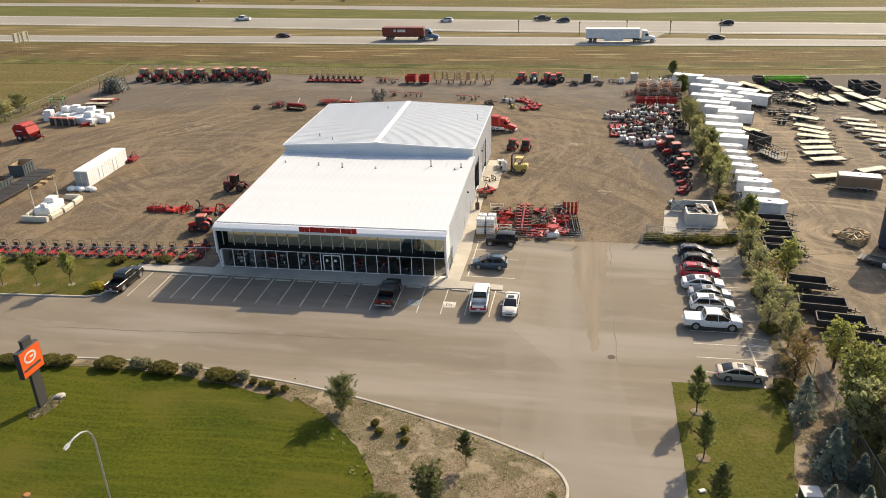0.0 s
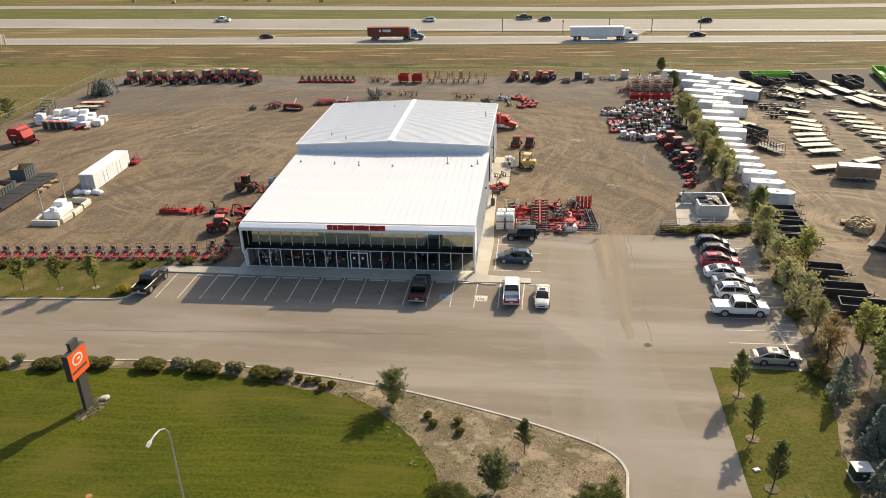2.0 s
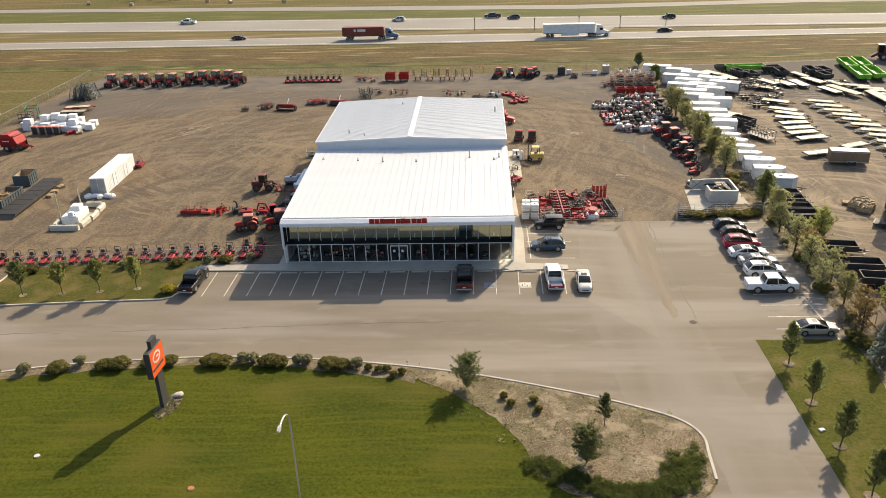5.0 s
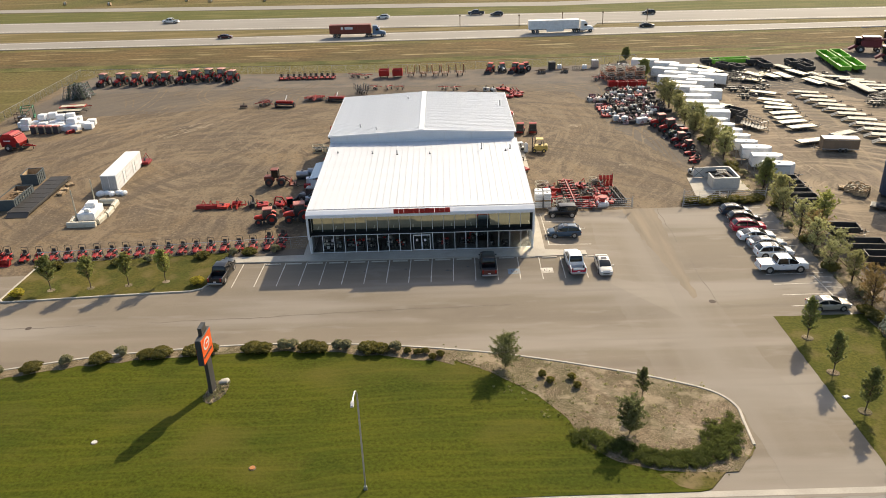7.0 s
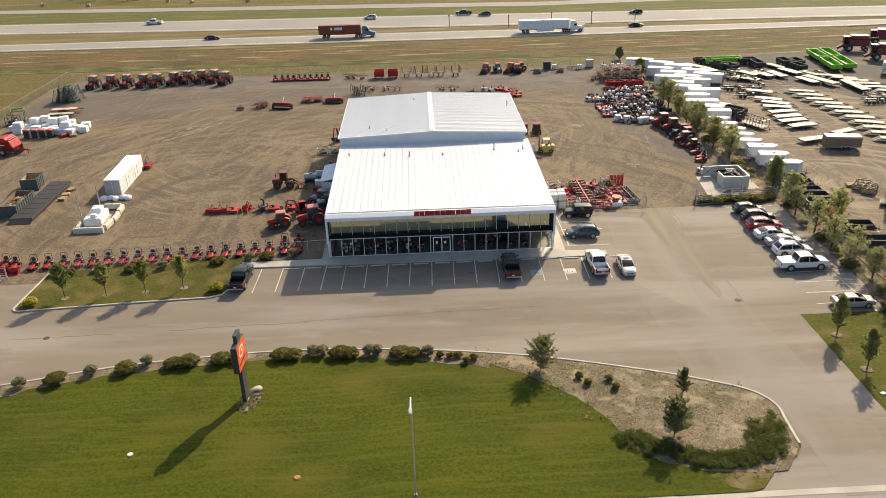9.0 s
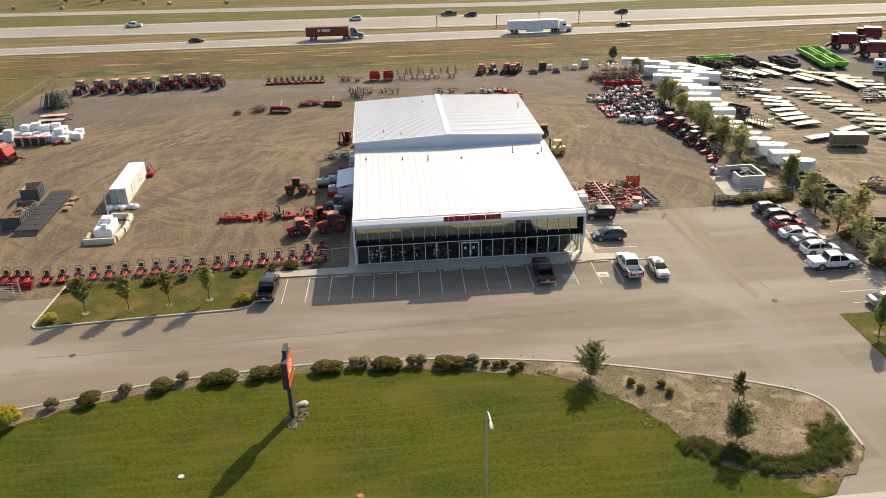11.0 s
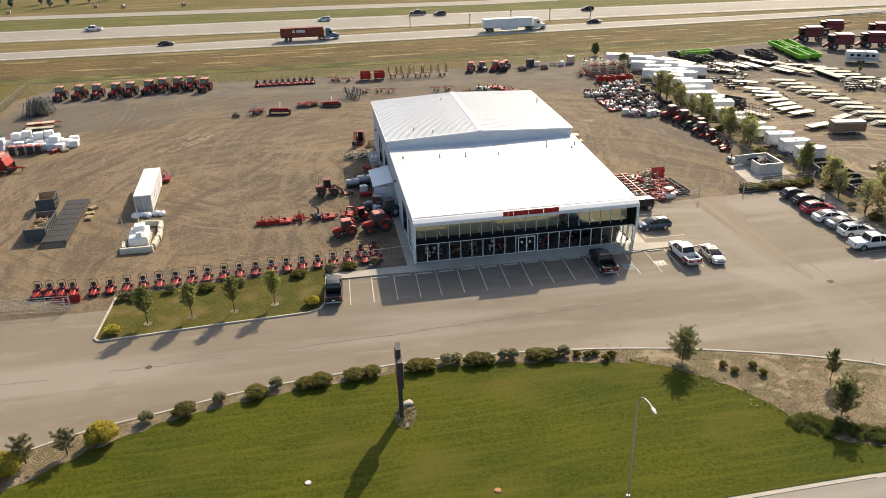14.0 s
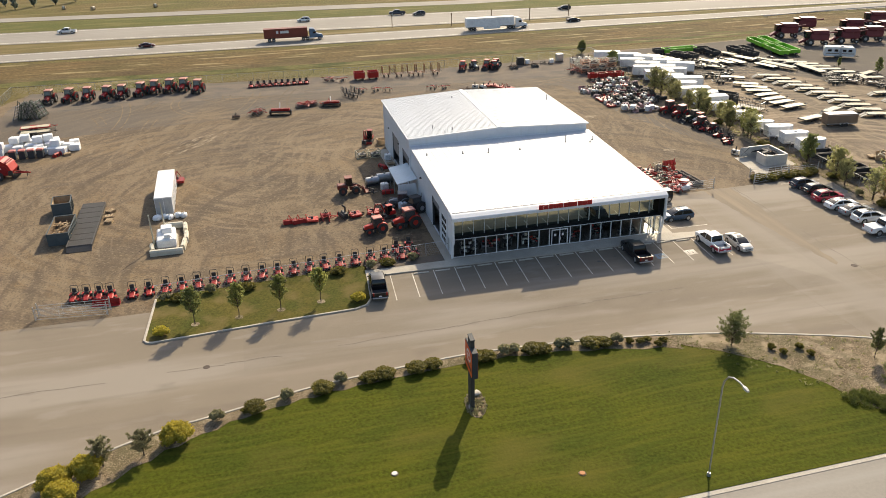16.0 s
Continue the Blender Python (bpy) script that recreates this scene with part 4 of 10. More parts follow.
def wall_y(x, y0, y1, z0, z1, holes, name):
    """A wall along y at x, with rectangular openings (y0, y1, z0, z1); z1 may be a function of y."""
    g = Geo()
    zf = z1 if callable(z1) else (lambda q: z1)
    cuts = sorted(holes)
    y = y0
    for a, b, c, d in cuts + [(y1, y1, 0, 0)]:
        if a > y:
            g.prism([(y, z0), (a, z0), (a, zf(a)), (y, zf(y))], x - 0.1, x + 0.1, "x")
        if b > a:
            g.prism([(a, d), (b, d), (b, zf(b)), (a, zf(a))], x - 0.1, x + 0.1, "x")
            if c > z0:
                g.box(x, (a + b) / 2, (z0 + c) / 2, 0.2, b - a, c - z0)
        y = b
    out = -1 if x < 10 else 1
    n = int((y1 - y0) / 0.45)
    for i in range(n + 1):
        q = y0 + (y1 - y0) * i / n
        hole = [h for h in cuts if h[0] - 0.05 < q < h[1] + 0.05]
        lo = hole[0][3] if hole else z0
        g.box(x + out * 0.116, q, (lo + zf(q) - 0.05) / 2, 0.032, 0.08, zf(q) - 0.05 - lo)
    return part(name, g, "siding", shop, "white ribbed metal side wall")


roof_z = lambda y: 7.20 + (8.10 - 7.20) * (y / 28.17)
wall_y(BX0 + 0.1, BY0 + 0.1, BYM - 0.2, 0, lambda y: roof_z(y) - 0.12, [(3.2, 4.2, 0.9, 3.0), (4.8, 7.6, 0.9, 5.1), (8.6, 12.8, 0.9, 5.5), (20.1, 21.2, 0.9, 3.0)], "wall")
wall_y(BX1 - 0.1, BY0 + 0.1, BYM - 0.2, 0, lambda y: roof_z(y) - 0.12, [(3.2, 6.0, 0.9, 3.3), (16.1, 17.2, 0.9, 3.0), (21.8, 22.9, 0.9, 3.0)], "wall")
wall_y(-1.66, BYM, BY1, 0, 9.2, [(28.8, 34.2, 0.9, 5.9), (38.0, 43.5, 0.9, 5.9)], "wall")
wall_y(28.04, BYM, BY1, 0, 9.2, [(29.4, 34.8, 0.9, 5.9), (39.0, 44.5, 0.9, 5.9)], "wall")
gable = lambda x: 9.24 + (9.88 - 9.24) * (1 - abs(x - 13.15) / 14.9)
for nm, y, o in (("gable_wall", BYM, -1), ("gable_wall", BY1 - 0.1, 1)):
    g = Geo().prism([(-1.76, 0), (28.14, 0), (28.14, 9.2), (13.15, 9.84), (-1.76, 9.2)], y - 0.1, y + 0.1, "y")
    z0 = 8.1 if o < 0 else 0.1
    gw = part(nm, g, "siding", shop, "white ribbed metal gable wall")
    g = Geo()
    for i in range(67):
        x = -1.7 + i * 0.45
        g.box(x, y + o * 0.115, (z0 + gable(x) - 0.1) / 2, 0.10, 0.03, gable(x) - 0.1 - z0)
    part("roof_ribbing", g, "siding", gw)

# front roof: standing-seam panels
g = Geo().prism([(1.30, 6.75), (28.1, 7.6), (28.1, roof_z(28.1) - 0.06), (1.30, roof_z(1.3) - 0.06)], -1.62, 28.42, "x")
roof_front = part("roof", g, "trim", shop, "low-slope white standing-seam metal roof")
pg = Geo()
W = (BX1 - BX0 + 0.3) / 33
pg.prism([(1.34, roof_z(1.34) - 0.05), (28.06, roof_z(28.06) - 0.05), (28.06, roof_z(28.06)), (1.34, roof_z(1.34))], 0, W - 0.012, "x")
pg.prism([(1.36, roof_z(1.36)), (28.05, roof_z(28.05)), (28.05, roof_z(28.05) + 0.035), (1.36, roof_z(1.36) + 0.035)], W - 0.05, W - 0.012, "x")
first = part("roof_panel", pg, "roof", roof_front)
first.location.x = BX0 - 0.15
for i in range(1, 33):
    ob = new("roof_panel", first.data)
    ob.parent, ob.location.x = roof_front, BX0 - 0.15 + i * W
# rear roof: panels from ridge to eave
g = Geo().prism([(-1.75, 8.9), (28.13, 8.9), (28.13, 9.2), (13.15, 9.84), (-1.75, 9.2)], BYM + 0.15, BY1 - 0.25, "y")
roof_rear = part("rear_roof", g, "trim", shop, "pale grey gabled metal roof of the workshop")
L2 = (BY1 - BYM + 0.4) / 27
for side in (-1, 1):
    pg = Geo()
    e, d = (-2.0, 13.15) if side < 0 else (13.15, 28.4)
    z0, z1 = (9.26, 9.92) if side < 0 else (9.92, 9.26)
    pg.prism([(e, z0 - 0.06), (d, z1 - 0.06), (d, z1), (e, z0)], 0, L2 - 0.015, "y")
    for q in (L2 / 2, L2 - 0.015):
        pg.prism([(e, z0), (d, z1), (d, z1 + 0.045), (e, z0 + 0.045)], q - 0.04, q, "y")
    first = part("roof_panel", pg, "roof_back", roof_rear)
    first.location.y = BYM - 0.2
    for i in range(1, 27):
        ob = new("roof_panel", first.data)
        ob.parent, ob.location.y = roof_rear, BYM - 0.2 + i * L2
part("ridge_cap", Geo().prism([(12.75, 9.99), (13.15, 10.03), (13.55, 9.99), (13.55, 9.93), (12.75, 9.93)], BYM - 0.22, BY1 + 0.22, "y"), "trim", shop, "white ridge cap")
for x in (-2.02, 28.42):
    part("gutter", Geo().box(x, (BYM + BY1) / 2, 9.2, 0.14, BY1 - BYM + 0.4, 0.18, b=0.03), "trim", shop)
part("gable_trim", Geo().prism([(-2.0, 9.05), (13.15, 9.70), (28.4, 9.05), (28.4, 9.28), (13.15, 9.93), (-2.0, 9.28)], BYM - 0.26, BYM - 0.205, "y"), "trim", shop)
part("flashing", Geo().box(13.2, 28.0, 8.13, 30.1, 0.25, 0.08), "trim", shop)
# fascia, cheeks and soffit of the front canopy
part("fascia", Geo().prism([(1.40, roof_z(1.4) - 0.01), (1.15, roof_z(1.15) - 0.03), (0.50, 6.90), (0.44, 6.82), (0.44, 6.45), (0.76, 6.43), (0.76, 6.68), (1.40, 6.93)], -1.78, 28.58, "x"), "trim", shop, "sloping white eave over the glazed front")
part("soffit", Geo().box(13.4, 1.8, 6.46, 29.9, 2.2, 0.08), "black_panel", shop)
for x in (BX0 - 0.04, BX1 + 0.04):
    s = 1 if x < 0 else -1
    ch = part("cheek", Geo().prism([(0.76, 3.45), (2.95, 3.45), (2.95, 7.0), (0.76, 6.45)], x - 0.13, x + 0.13, "x").box(x, 0.62, 4.95, 0.26, 0.27, 3.3), "trim", shop, "white side cheek of the canopy")
    part("lining", Geo().box(x + s * 0.15, 1.85, 5.0, 0.03, 2.1, 3.0), "black_panel", ch, "black inner cladding")
    part("corner_post", Geo().box(x, BYL - 0.04, 2.12, 0.26, 0.26, 2.7, b=0.02), "trim", shop)
    part("brace", Geo().prism([(0.62, 3.42), (0.86, 3.42), (BYL - 0.1, FLOOR + 0.1), (BYL - 0.3, FLOOR + 0.1)], x - 0.07, x + 0.07, "x"), "trim", shop, "white raking strut under the canopy")
guard = Geo()
for i in range(60):
    guard.box(-1.4 + i * 0.51, 1.46, roof_z(1.46) + 0.05, 0.36, 0.05, 0.05, b=0.01)
guard.box(13.6, 1.46, roof_z(1.46) + 0.035, 30.0, 0.05, 0.03)
part("snow_guard", guard, "snow_guard", shop, "dark snow guard along the roof edge")
# glazing
curtain = part("curtain_wall", Geo().box(13.4, (BYL + BY0) / 2, 3.56, 29.9, BY0 - BYL + 0.16, 0.14, b=0.02), "black_panel", shop, "black ledge over the lower shop front")
part("upstand", Geo().box(13.4, BYU, 3.65, 29.9, 0.14, 0.1), "black_panel", curtain)
part("sill", Geo().box(13.4, BYL, FLOOR + 0.08, 29.9, 0.2, 0.14, b=0.02), "alu", curtain)
part("head", Geo().box(13.4, BYL - 0.10, 3.50, 29.9, 0.10, 0.08, b=0.02), "alu", curtain)
part("header", Geo().box(13.4, BYU, 6.27, 29.9, 0.2, 0.34), "black_panel", curtain)
lower = [-1.45 + i * 1.49 for i in range(21)]
pane = {}
for row, y, z0, z1, mt in (("low", BYL, FLOOR + 0.02, 3.46, "glass"), ("high", BYU, 3.70, 6.1, "coated_glass")):
    for i in range(20):
        x = lower[i] + 0.745
        if row == "low" and i == 9:
            continue
        if row not in pane:
            pane[row] = part("pane", Geo().box(0, 0, (z0 + z1) / 2, 1.42, 0.02, z1 - z0), mt, curtain)
            ob = pane[row]
        else:
            ob = new("pane", pane[row].data)
            ob.parent = curtain
        ob.location = (x, y, 0)
        ob.visible_shadow = False
    for i in range(21):
        part("mullion", Geo().box(lower[i], y - 0.06, (z0 + z1) / 2, 0.075 if row == "low" else 0.045, 0.14, z1 - z0 + 0.04), "alu", curtain)
DZ = FLOOR - 0.14
door = part("entrance_door", Geo().box(13.45, BYL - 0.03, 2.5 + DZ, 2.3, 0.14, 0.12).box(12.33, BYL - 0.03, 1.3 + DZ, 0.10, 0.14, 2.3).box(14.57, BYL - 0.03, 1.3 + DZ, 0.10, 0.14, 2.3).box(13.45, BYL - 0.03, 1.3 + DZ, 0.12, 0.14, 2.3).box(13.45, BYL - 0.03, 0.3 + DZ, 2.3, 0.14, 0.16),
            "alu", shop, "double glazed entrance door")
for s in (-0.55, 0.55):
    pn = part("pane", Geo().box(13.45 + s, BYL, 1.38 + DZ, 0.98, 0.02, 2.1), "glass", door)
    pn.visible_shadow = False
    part("notice", Geo().box(13.45 + s - 0.1, BYL - 0.03, 1.75 + DZ, 0.3, 0.01, 0.34), "white", door, "white notice sheet")
    part("handle", Geo().box(13.45 + s * 0.2, BYL - 0.13, 1.2 + DZ, 0.04, 0.05, 0.5), "alu", door)
pn = part("transom", Geo().box(13.45, BYL, 3.05 + DZ * 0.4, 1.42, 0.02, 0.5), "glass", door)
pn.visible_shadow = False
# returns of the lower shop front: white panel on the yard side, glass on the drive side
part("return_panel", Geo().box(BX0 + 0.1, (BYL + BY0) / 2 + 0.1, 2.15, 0.16, BY0 - BYL, 2.7), "siding", shop)
for i, y in enumerate((2.28, 3.9, 5.3)):
    pn = part("side_pane", Geo().box(BX1 - 0.1, y, 2.1, 0.02, 1.30, 2.3), "glass", shop)
    pn.visible_shadow = False
for y in (1.6, 3.06, 4.6, 5.98):
    part("side_mullion", Geo().box(BX1 - 0.06, y, 2.1, 0.16, 0.07, 2.4), "alu", shop)
# inside
part("shop_floor", Geo().box(13.4, 8.75, FLOOR - 0.05, 29.6, 14.3, 0.1), "int_floor", shop)
part("inner_wall", Geo().box(13.4, 16.0, 3.3, 29.6, 0.2, 6.5), "interior", shop)
part("ceiling_panel", Geo().box(13.4, 9.5, 6.22, 29.6, 12.8, 0.1), "interior", shop)
part("workshop_floor", Geo().box(13.2, 40.4, FLOOR - 0.05, 29.4, 24.0, 0.1), "int_floor", shop)
part("workshop_partition", Geo().box(13.2, 40.4, 4.2, 0.2, 24.0, 8.4), "interior", shop)
part("back_room_floor", Geo().box(13.4, 22.0, FLOOR - 0.05, 29.6, 12.0, 0.1), "int_floor", shop)
# big doors
for x, y0, y1, h, f in ((-1.66, 28.8, 34.2, 5.9, 0.25), (-1.66, 38.0, 43.5, 5.9, 0.6), (28.04, 29.4, 34.8, 5.9, 0.15), (28.04, 39.0, 44.5, 5.9, 0.8), (BX0 + 0.1, 8.6, 12.8, 5.5, 0.2)):
    d = part("overhead_door", Geo().box(x, (y0 + y1) / 2, h - (h - FLOOR) * f / 2, 0.08, y1 - y0, (h - FLOOR) * f), "grey", shop, "partly raised grey overhead door")
    for k in (y0, y1):
        part("jamb", Geo().box(x, k, h / 2, 0.26, 0.14, h), "charcoal", d)
d = part("sectional_door", Geo().box(BX0 + 0.1, 6.2, 2.98, 0.06, 2.8, 4.2), "trim", shop, "white sectional door with window rows")
for i in range(4):
    for j in range(3):
        part("door_pane", Geo().box(BX0 + 0.06, 5.3 + j * 0.9, 1.6 + i * 1.0, 0.04, 0.7, 0.6, b=0.01), "glass_dark", d)
for x, y in ((BX0 + 0.1, 3.7), (BX0 + 0.1, 20.65), (BX1 - 0.1, 16.65), (BX1 - 0.1, 22.35)):
    d = part("service_door", Geo().box(x, y, 1.95, 0.1, 1.0, 2.1, b=0.01), "silver", shop, "pale steel service door")
    part("knob", Geo().box(x + (-0.09 if x < 5 else 0.09), y + 0.4, 1.85, 0.08, 0.12, 0.05), "black", d)
for x, y, s in ((-1.78, 37.5, -1), (-1.78, 47.0, -1), (-1.7, 20, -1), (28.5, 19.3, 1), (28.2, 38.4, 1)):
    part("wall_lamp", Geo().box(x + s * 0.1, y, 5.6, 0.3, 0.3, 0.2, b=0.04), "charcoal", shop)

# roof vents
for x, y, h in ((0.0, 23.3, 0.25), (5.5, 22.5, 0.4), (9.4, 21.8, 0.7), (14.5, 21.8, 0.25), (22.6, 23.2, 1.0), (26.3, 22.1, 0.25), (27.1, 23.1, 0.6)):
    v = thing("roof_vent", "small grey metal vent pipe on the white roof", "roof vent", "roof vents")
    part("pipe", Geo().cyl((0, 0, -0.1), (0, 0, h), 0.09, n=10), "galv", v)
    part("cap", Geo().cyl((0, 0, h), (0, 0, h + 0.1), 0.16, 0.05, n=10), "galv", v)
    part("boot", Geo().cyl((0, 0, -0.05), (0, 0, 0.1), 0.2, 0.11, n=10), "charcoal", v)
    put(v, x, y, 0, roof_z(y))
for x, y, h in ((26.9, 43.6, 0.9), (5.7, 29.8, 0.4), (2.9, 31.8, 0.5), (10.3, 48.3, 0.3)):
    v = thing("roof_vent", "small grey metal vent pipe on the workshop roof", "roof vent", "roof vents")
    part("pipe", Geo().cyl((0, 0, -0.1), (0, 0, h), 0.10, n=10), "galv", v)
    part("cap", Geo().cyl((0, 0, h), (0, 0, h + 0.1), 0.17, 0.05, n=10), "galv", v)
    put(v, x, y, 0, gable(x) + 0.05)

# raised sign on the roof edge: plain red blocks in place of the trade name
sign = thing("fascia_sign", "row of raised red sign blocks on the roof edge", "sign")
widths = (0.60, 0.62, 0.66, 0.62, 0.60, 0.66, 0.64, 0.52, 0.66, 0.64, 0.64)
x = 9.95
for i, w in enumerate(widths):
    g = Geo()
    z = 7.30
    h = (0.68, 0.62, 0.70, 0.64)[i % 4]
    g.box(w * 0.5, 0, h / 2, 0.655, 0.14, h, b=0.05)
    g.box(w * 0.5, -0.05, h * (0.5 + 0.2 * math.sin(i * 2.3)), w * 0.5, 0.14, h * 0.28, b=0.04)
    ob = part("sign_block", g, "red", sign)
    ob.location = (x, 0.36, 6.84)
    x += 7.45 / 11
part("rail", Geo().box(13.67, 0.42, 6.86, 7.5, 0.05, 0.05).box(13.67, 0.42, 7.46, 7.5, 0.05, 0.05), "snow_guard", sign)

# lean-to roof on the left wall
lean = thing("lean_to_roof", "blue-grey metal lean-to roof on steel posts", "awning")
part("roof_sheet", Geo().prism([(-4.9, 3.15), (-1.75, 3.75), (-1.75, 3.85), (-4.9, 3.25)], 24.4, 32.2, "y"), "lean_roof", lean)
for i in range(11):
    part("rib", Geo().prism([(-4.88, 3.26), (-1.78, 3.86), (-1.78, 3.872), (-4.88, 3.272)], 24.6 + i * 0.74, 24.64 + i * 0.74, "y"), "lean_roof", lean)
for x, y in ((-4.7, 24.7), (-4.7, 31.9), (-4.7, 28.3)):
    part("post", Geo().box(x, y, 1.6, 0.12, 0.12, 3.1), "galv", lean)
part("end_wall", Geo().box(-3.3, 24.5, 1.5, 2.9, 0.08, 3.2), "siding", lean)
part("beam", Geo().box(-4.7, 28.3, 3.06, 0.12, 7.6, 0.16), "galv", lean)
lean.location = (0, -1.5, 0.62)
# display racks and goods behind the glass
RD = random.Random(17)


def display(x, y, mt, w, h, label):
    d = thing("display_rack", label, "display", "showroom displays")
    for sx in (-1, 1):
        part("upright", Geo().box(sx * w / 2, 0, h / 2, 0.06, 0.5, h), "charcoal", d)
    for k in range(3):
        part("shelf", Geo().box(0, 0, 0.15 + k * h / 2.6, w, 0.5, 0.04), "charcoal", d)
        q = -w / 2 + 0.1
        while q < w / 2 - 0.2:
            a, b = RD.uniform(0.14, 0.42), RD.uniform(0.12, h / 2.6 - 0.08)
            if RD.random() < 0.75:
                part("goods", Geo().box(q + a / 2, RD.uniform(-.06, .06), 0.17 + b / 2 + k * h / 2.6, a, 0.32, b, b=0.02), RD.choice((mt, mt, "grey", "charcoal", "off_white")), d)
            q += a + RD.uniform(0.03, 0.2)
    put(d, x, y - 1.2, RD.uniform(-8, 8), FLOOR)


for x, y, mt, w, h in ((0.6, 4.0, "white", 1.5, 1.3), (1.9, 4.3, "silver", 0.8, 1.6), (4.2, 4.6, "red", 2.4, 1.0), (6.4, 4.1, "white", 1.2, 1.4), (9.0, 4.2, "white", 0.9, 1.5), (10.4, 4.4, "orange", 1.4, 0.9), (16.3, 4.4, "red", 1.4, 0.9), (19.6, 4.6, "deep_red", 1.8, 0.8),
                       (23.0, 3.9, "white", 0.5, 0.6), (24.8, 4.0, "silver", 0.8, 0.6), (8.0, 7.0, "red", 2.0, 1.2), (21.0, 7.0, "red", 2.2, 1.2)):
    display(x, y, mt, w, h, "low showroom rack with boxed goods behind glass")


# ---- vehicles; each faces +x ----
def wheels(v, spots, r, w, rim="rim", tread=0, alloy=False):
    for x, y in spots:
        t = part("wheel", Geo().wheel(x, y, r, r, w, 16 if tread else 14, tread), "tyre", v)
        part("rim", Geo().cyl((x, y - w * 0.52, r), (x, y + w * 0.52, r), r * 0.64, n=12) if alloy else Geo().rim(x, y, r, r, w), rim, t)


def ring(x, w, zb, zt):
    """A body section: tucked sill, bulging flank, rounded shoulder."""
    h = zt - zb
    half = [(w * 0.86, zb), (w * 0.95, zb + 0.06 * h), (w * 0.99, zb + 0.25 * h), (w, zb + 0.52 * h), (w * 0.985, zb + 0.76 * h), (w * 0.95, zb + 0.90 * h), (w * 0.88, zb + 0.98 * h), (w * 0.55, zt + 0.02 * h)]
    return [(x, -y, z) for y, z in half] + [(x, y, z) for y, z in half[::-1]]


CARS = dict(
    sedan=dict(W=0.91, H=1.45, st=[(-2.40, .74, .38, .80), (-2.30, .85, .26, .97), (-1.80, .90, .2, 1.0), (-0.8, .91, .2, .97), (0.4, .91, .2, .95), (1.05, .90, .2, .97), (1.8, .87, .22, .90), (2.25, .80, .27, .80), (2.42, .64, .36, .64)],
               cab=(-2.05, 1.42, -0.95, 0.22), ax=(-1.38, 1.42), r=.345),
    suv=dict(W=0.93, H=1.68, st=[(-2.32, .80, .42, 1.0), (-2.24, .90, .30, 1.08), (-1.6, .92, .26, 1.07), (0.3, .93, .26, 1.04), (1.0, .92, .26, 1.03), (1.75, .88, .28, .96), (2.15, .81, .32, .86), (2.32, .68, .40, .70)],
             cab=(-2.24, 1.42, -1.66, 0.22), ax=(-1.35, 1.38), r=.385),
    jeep=dict(W=0.93, H=1.86, st=[(-2.08, .88, .50, 1.12), (-2.04, .91, .42, 1.16), (-0.8, .92, .42, 1.16), (0.62, .92, .42, 1.16), (0.72, .88, .42, 1.14), (1.75, .84, .44, 1.08), (1.98, .82, .46, 1.04), (2.02, .72, .5, .95)],
              cab=(-2.03, 0.72, -1.96, 0.45), ax=(-1.42, 1.45), r=.42),
    pickup=dict(W=1.0, H=1.98, st=[(-1.02, .97, .40, 1.20), (-0.8, 1.0, .38, 1.22), (0.4, 1.0, .38, 1.20), (1.45, .99, .38, 1.25), (1.6, .99, .38, 1.26), (2.5, .97, .42, 1.22), (2.85, .93, .46, 1.15), (2.97, .82, .5, 1.0)],
                cab=(-1.04, 1.92, -0.80, 0.78), ax=(-1.80, 1.92), r=.44))


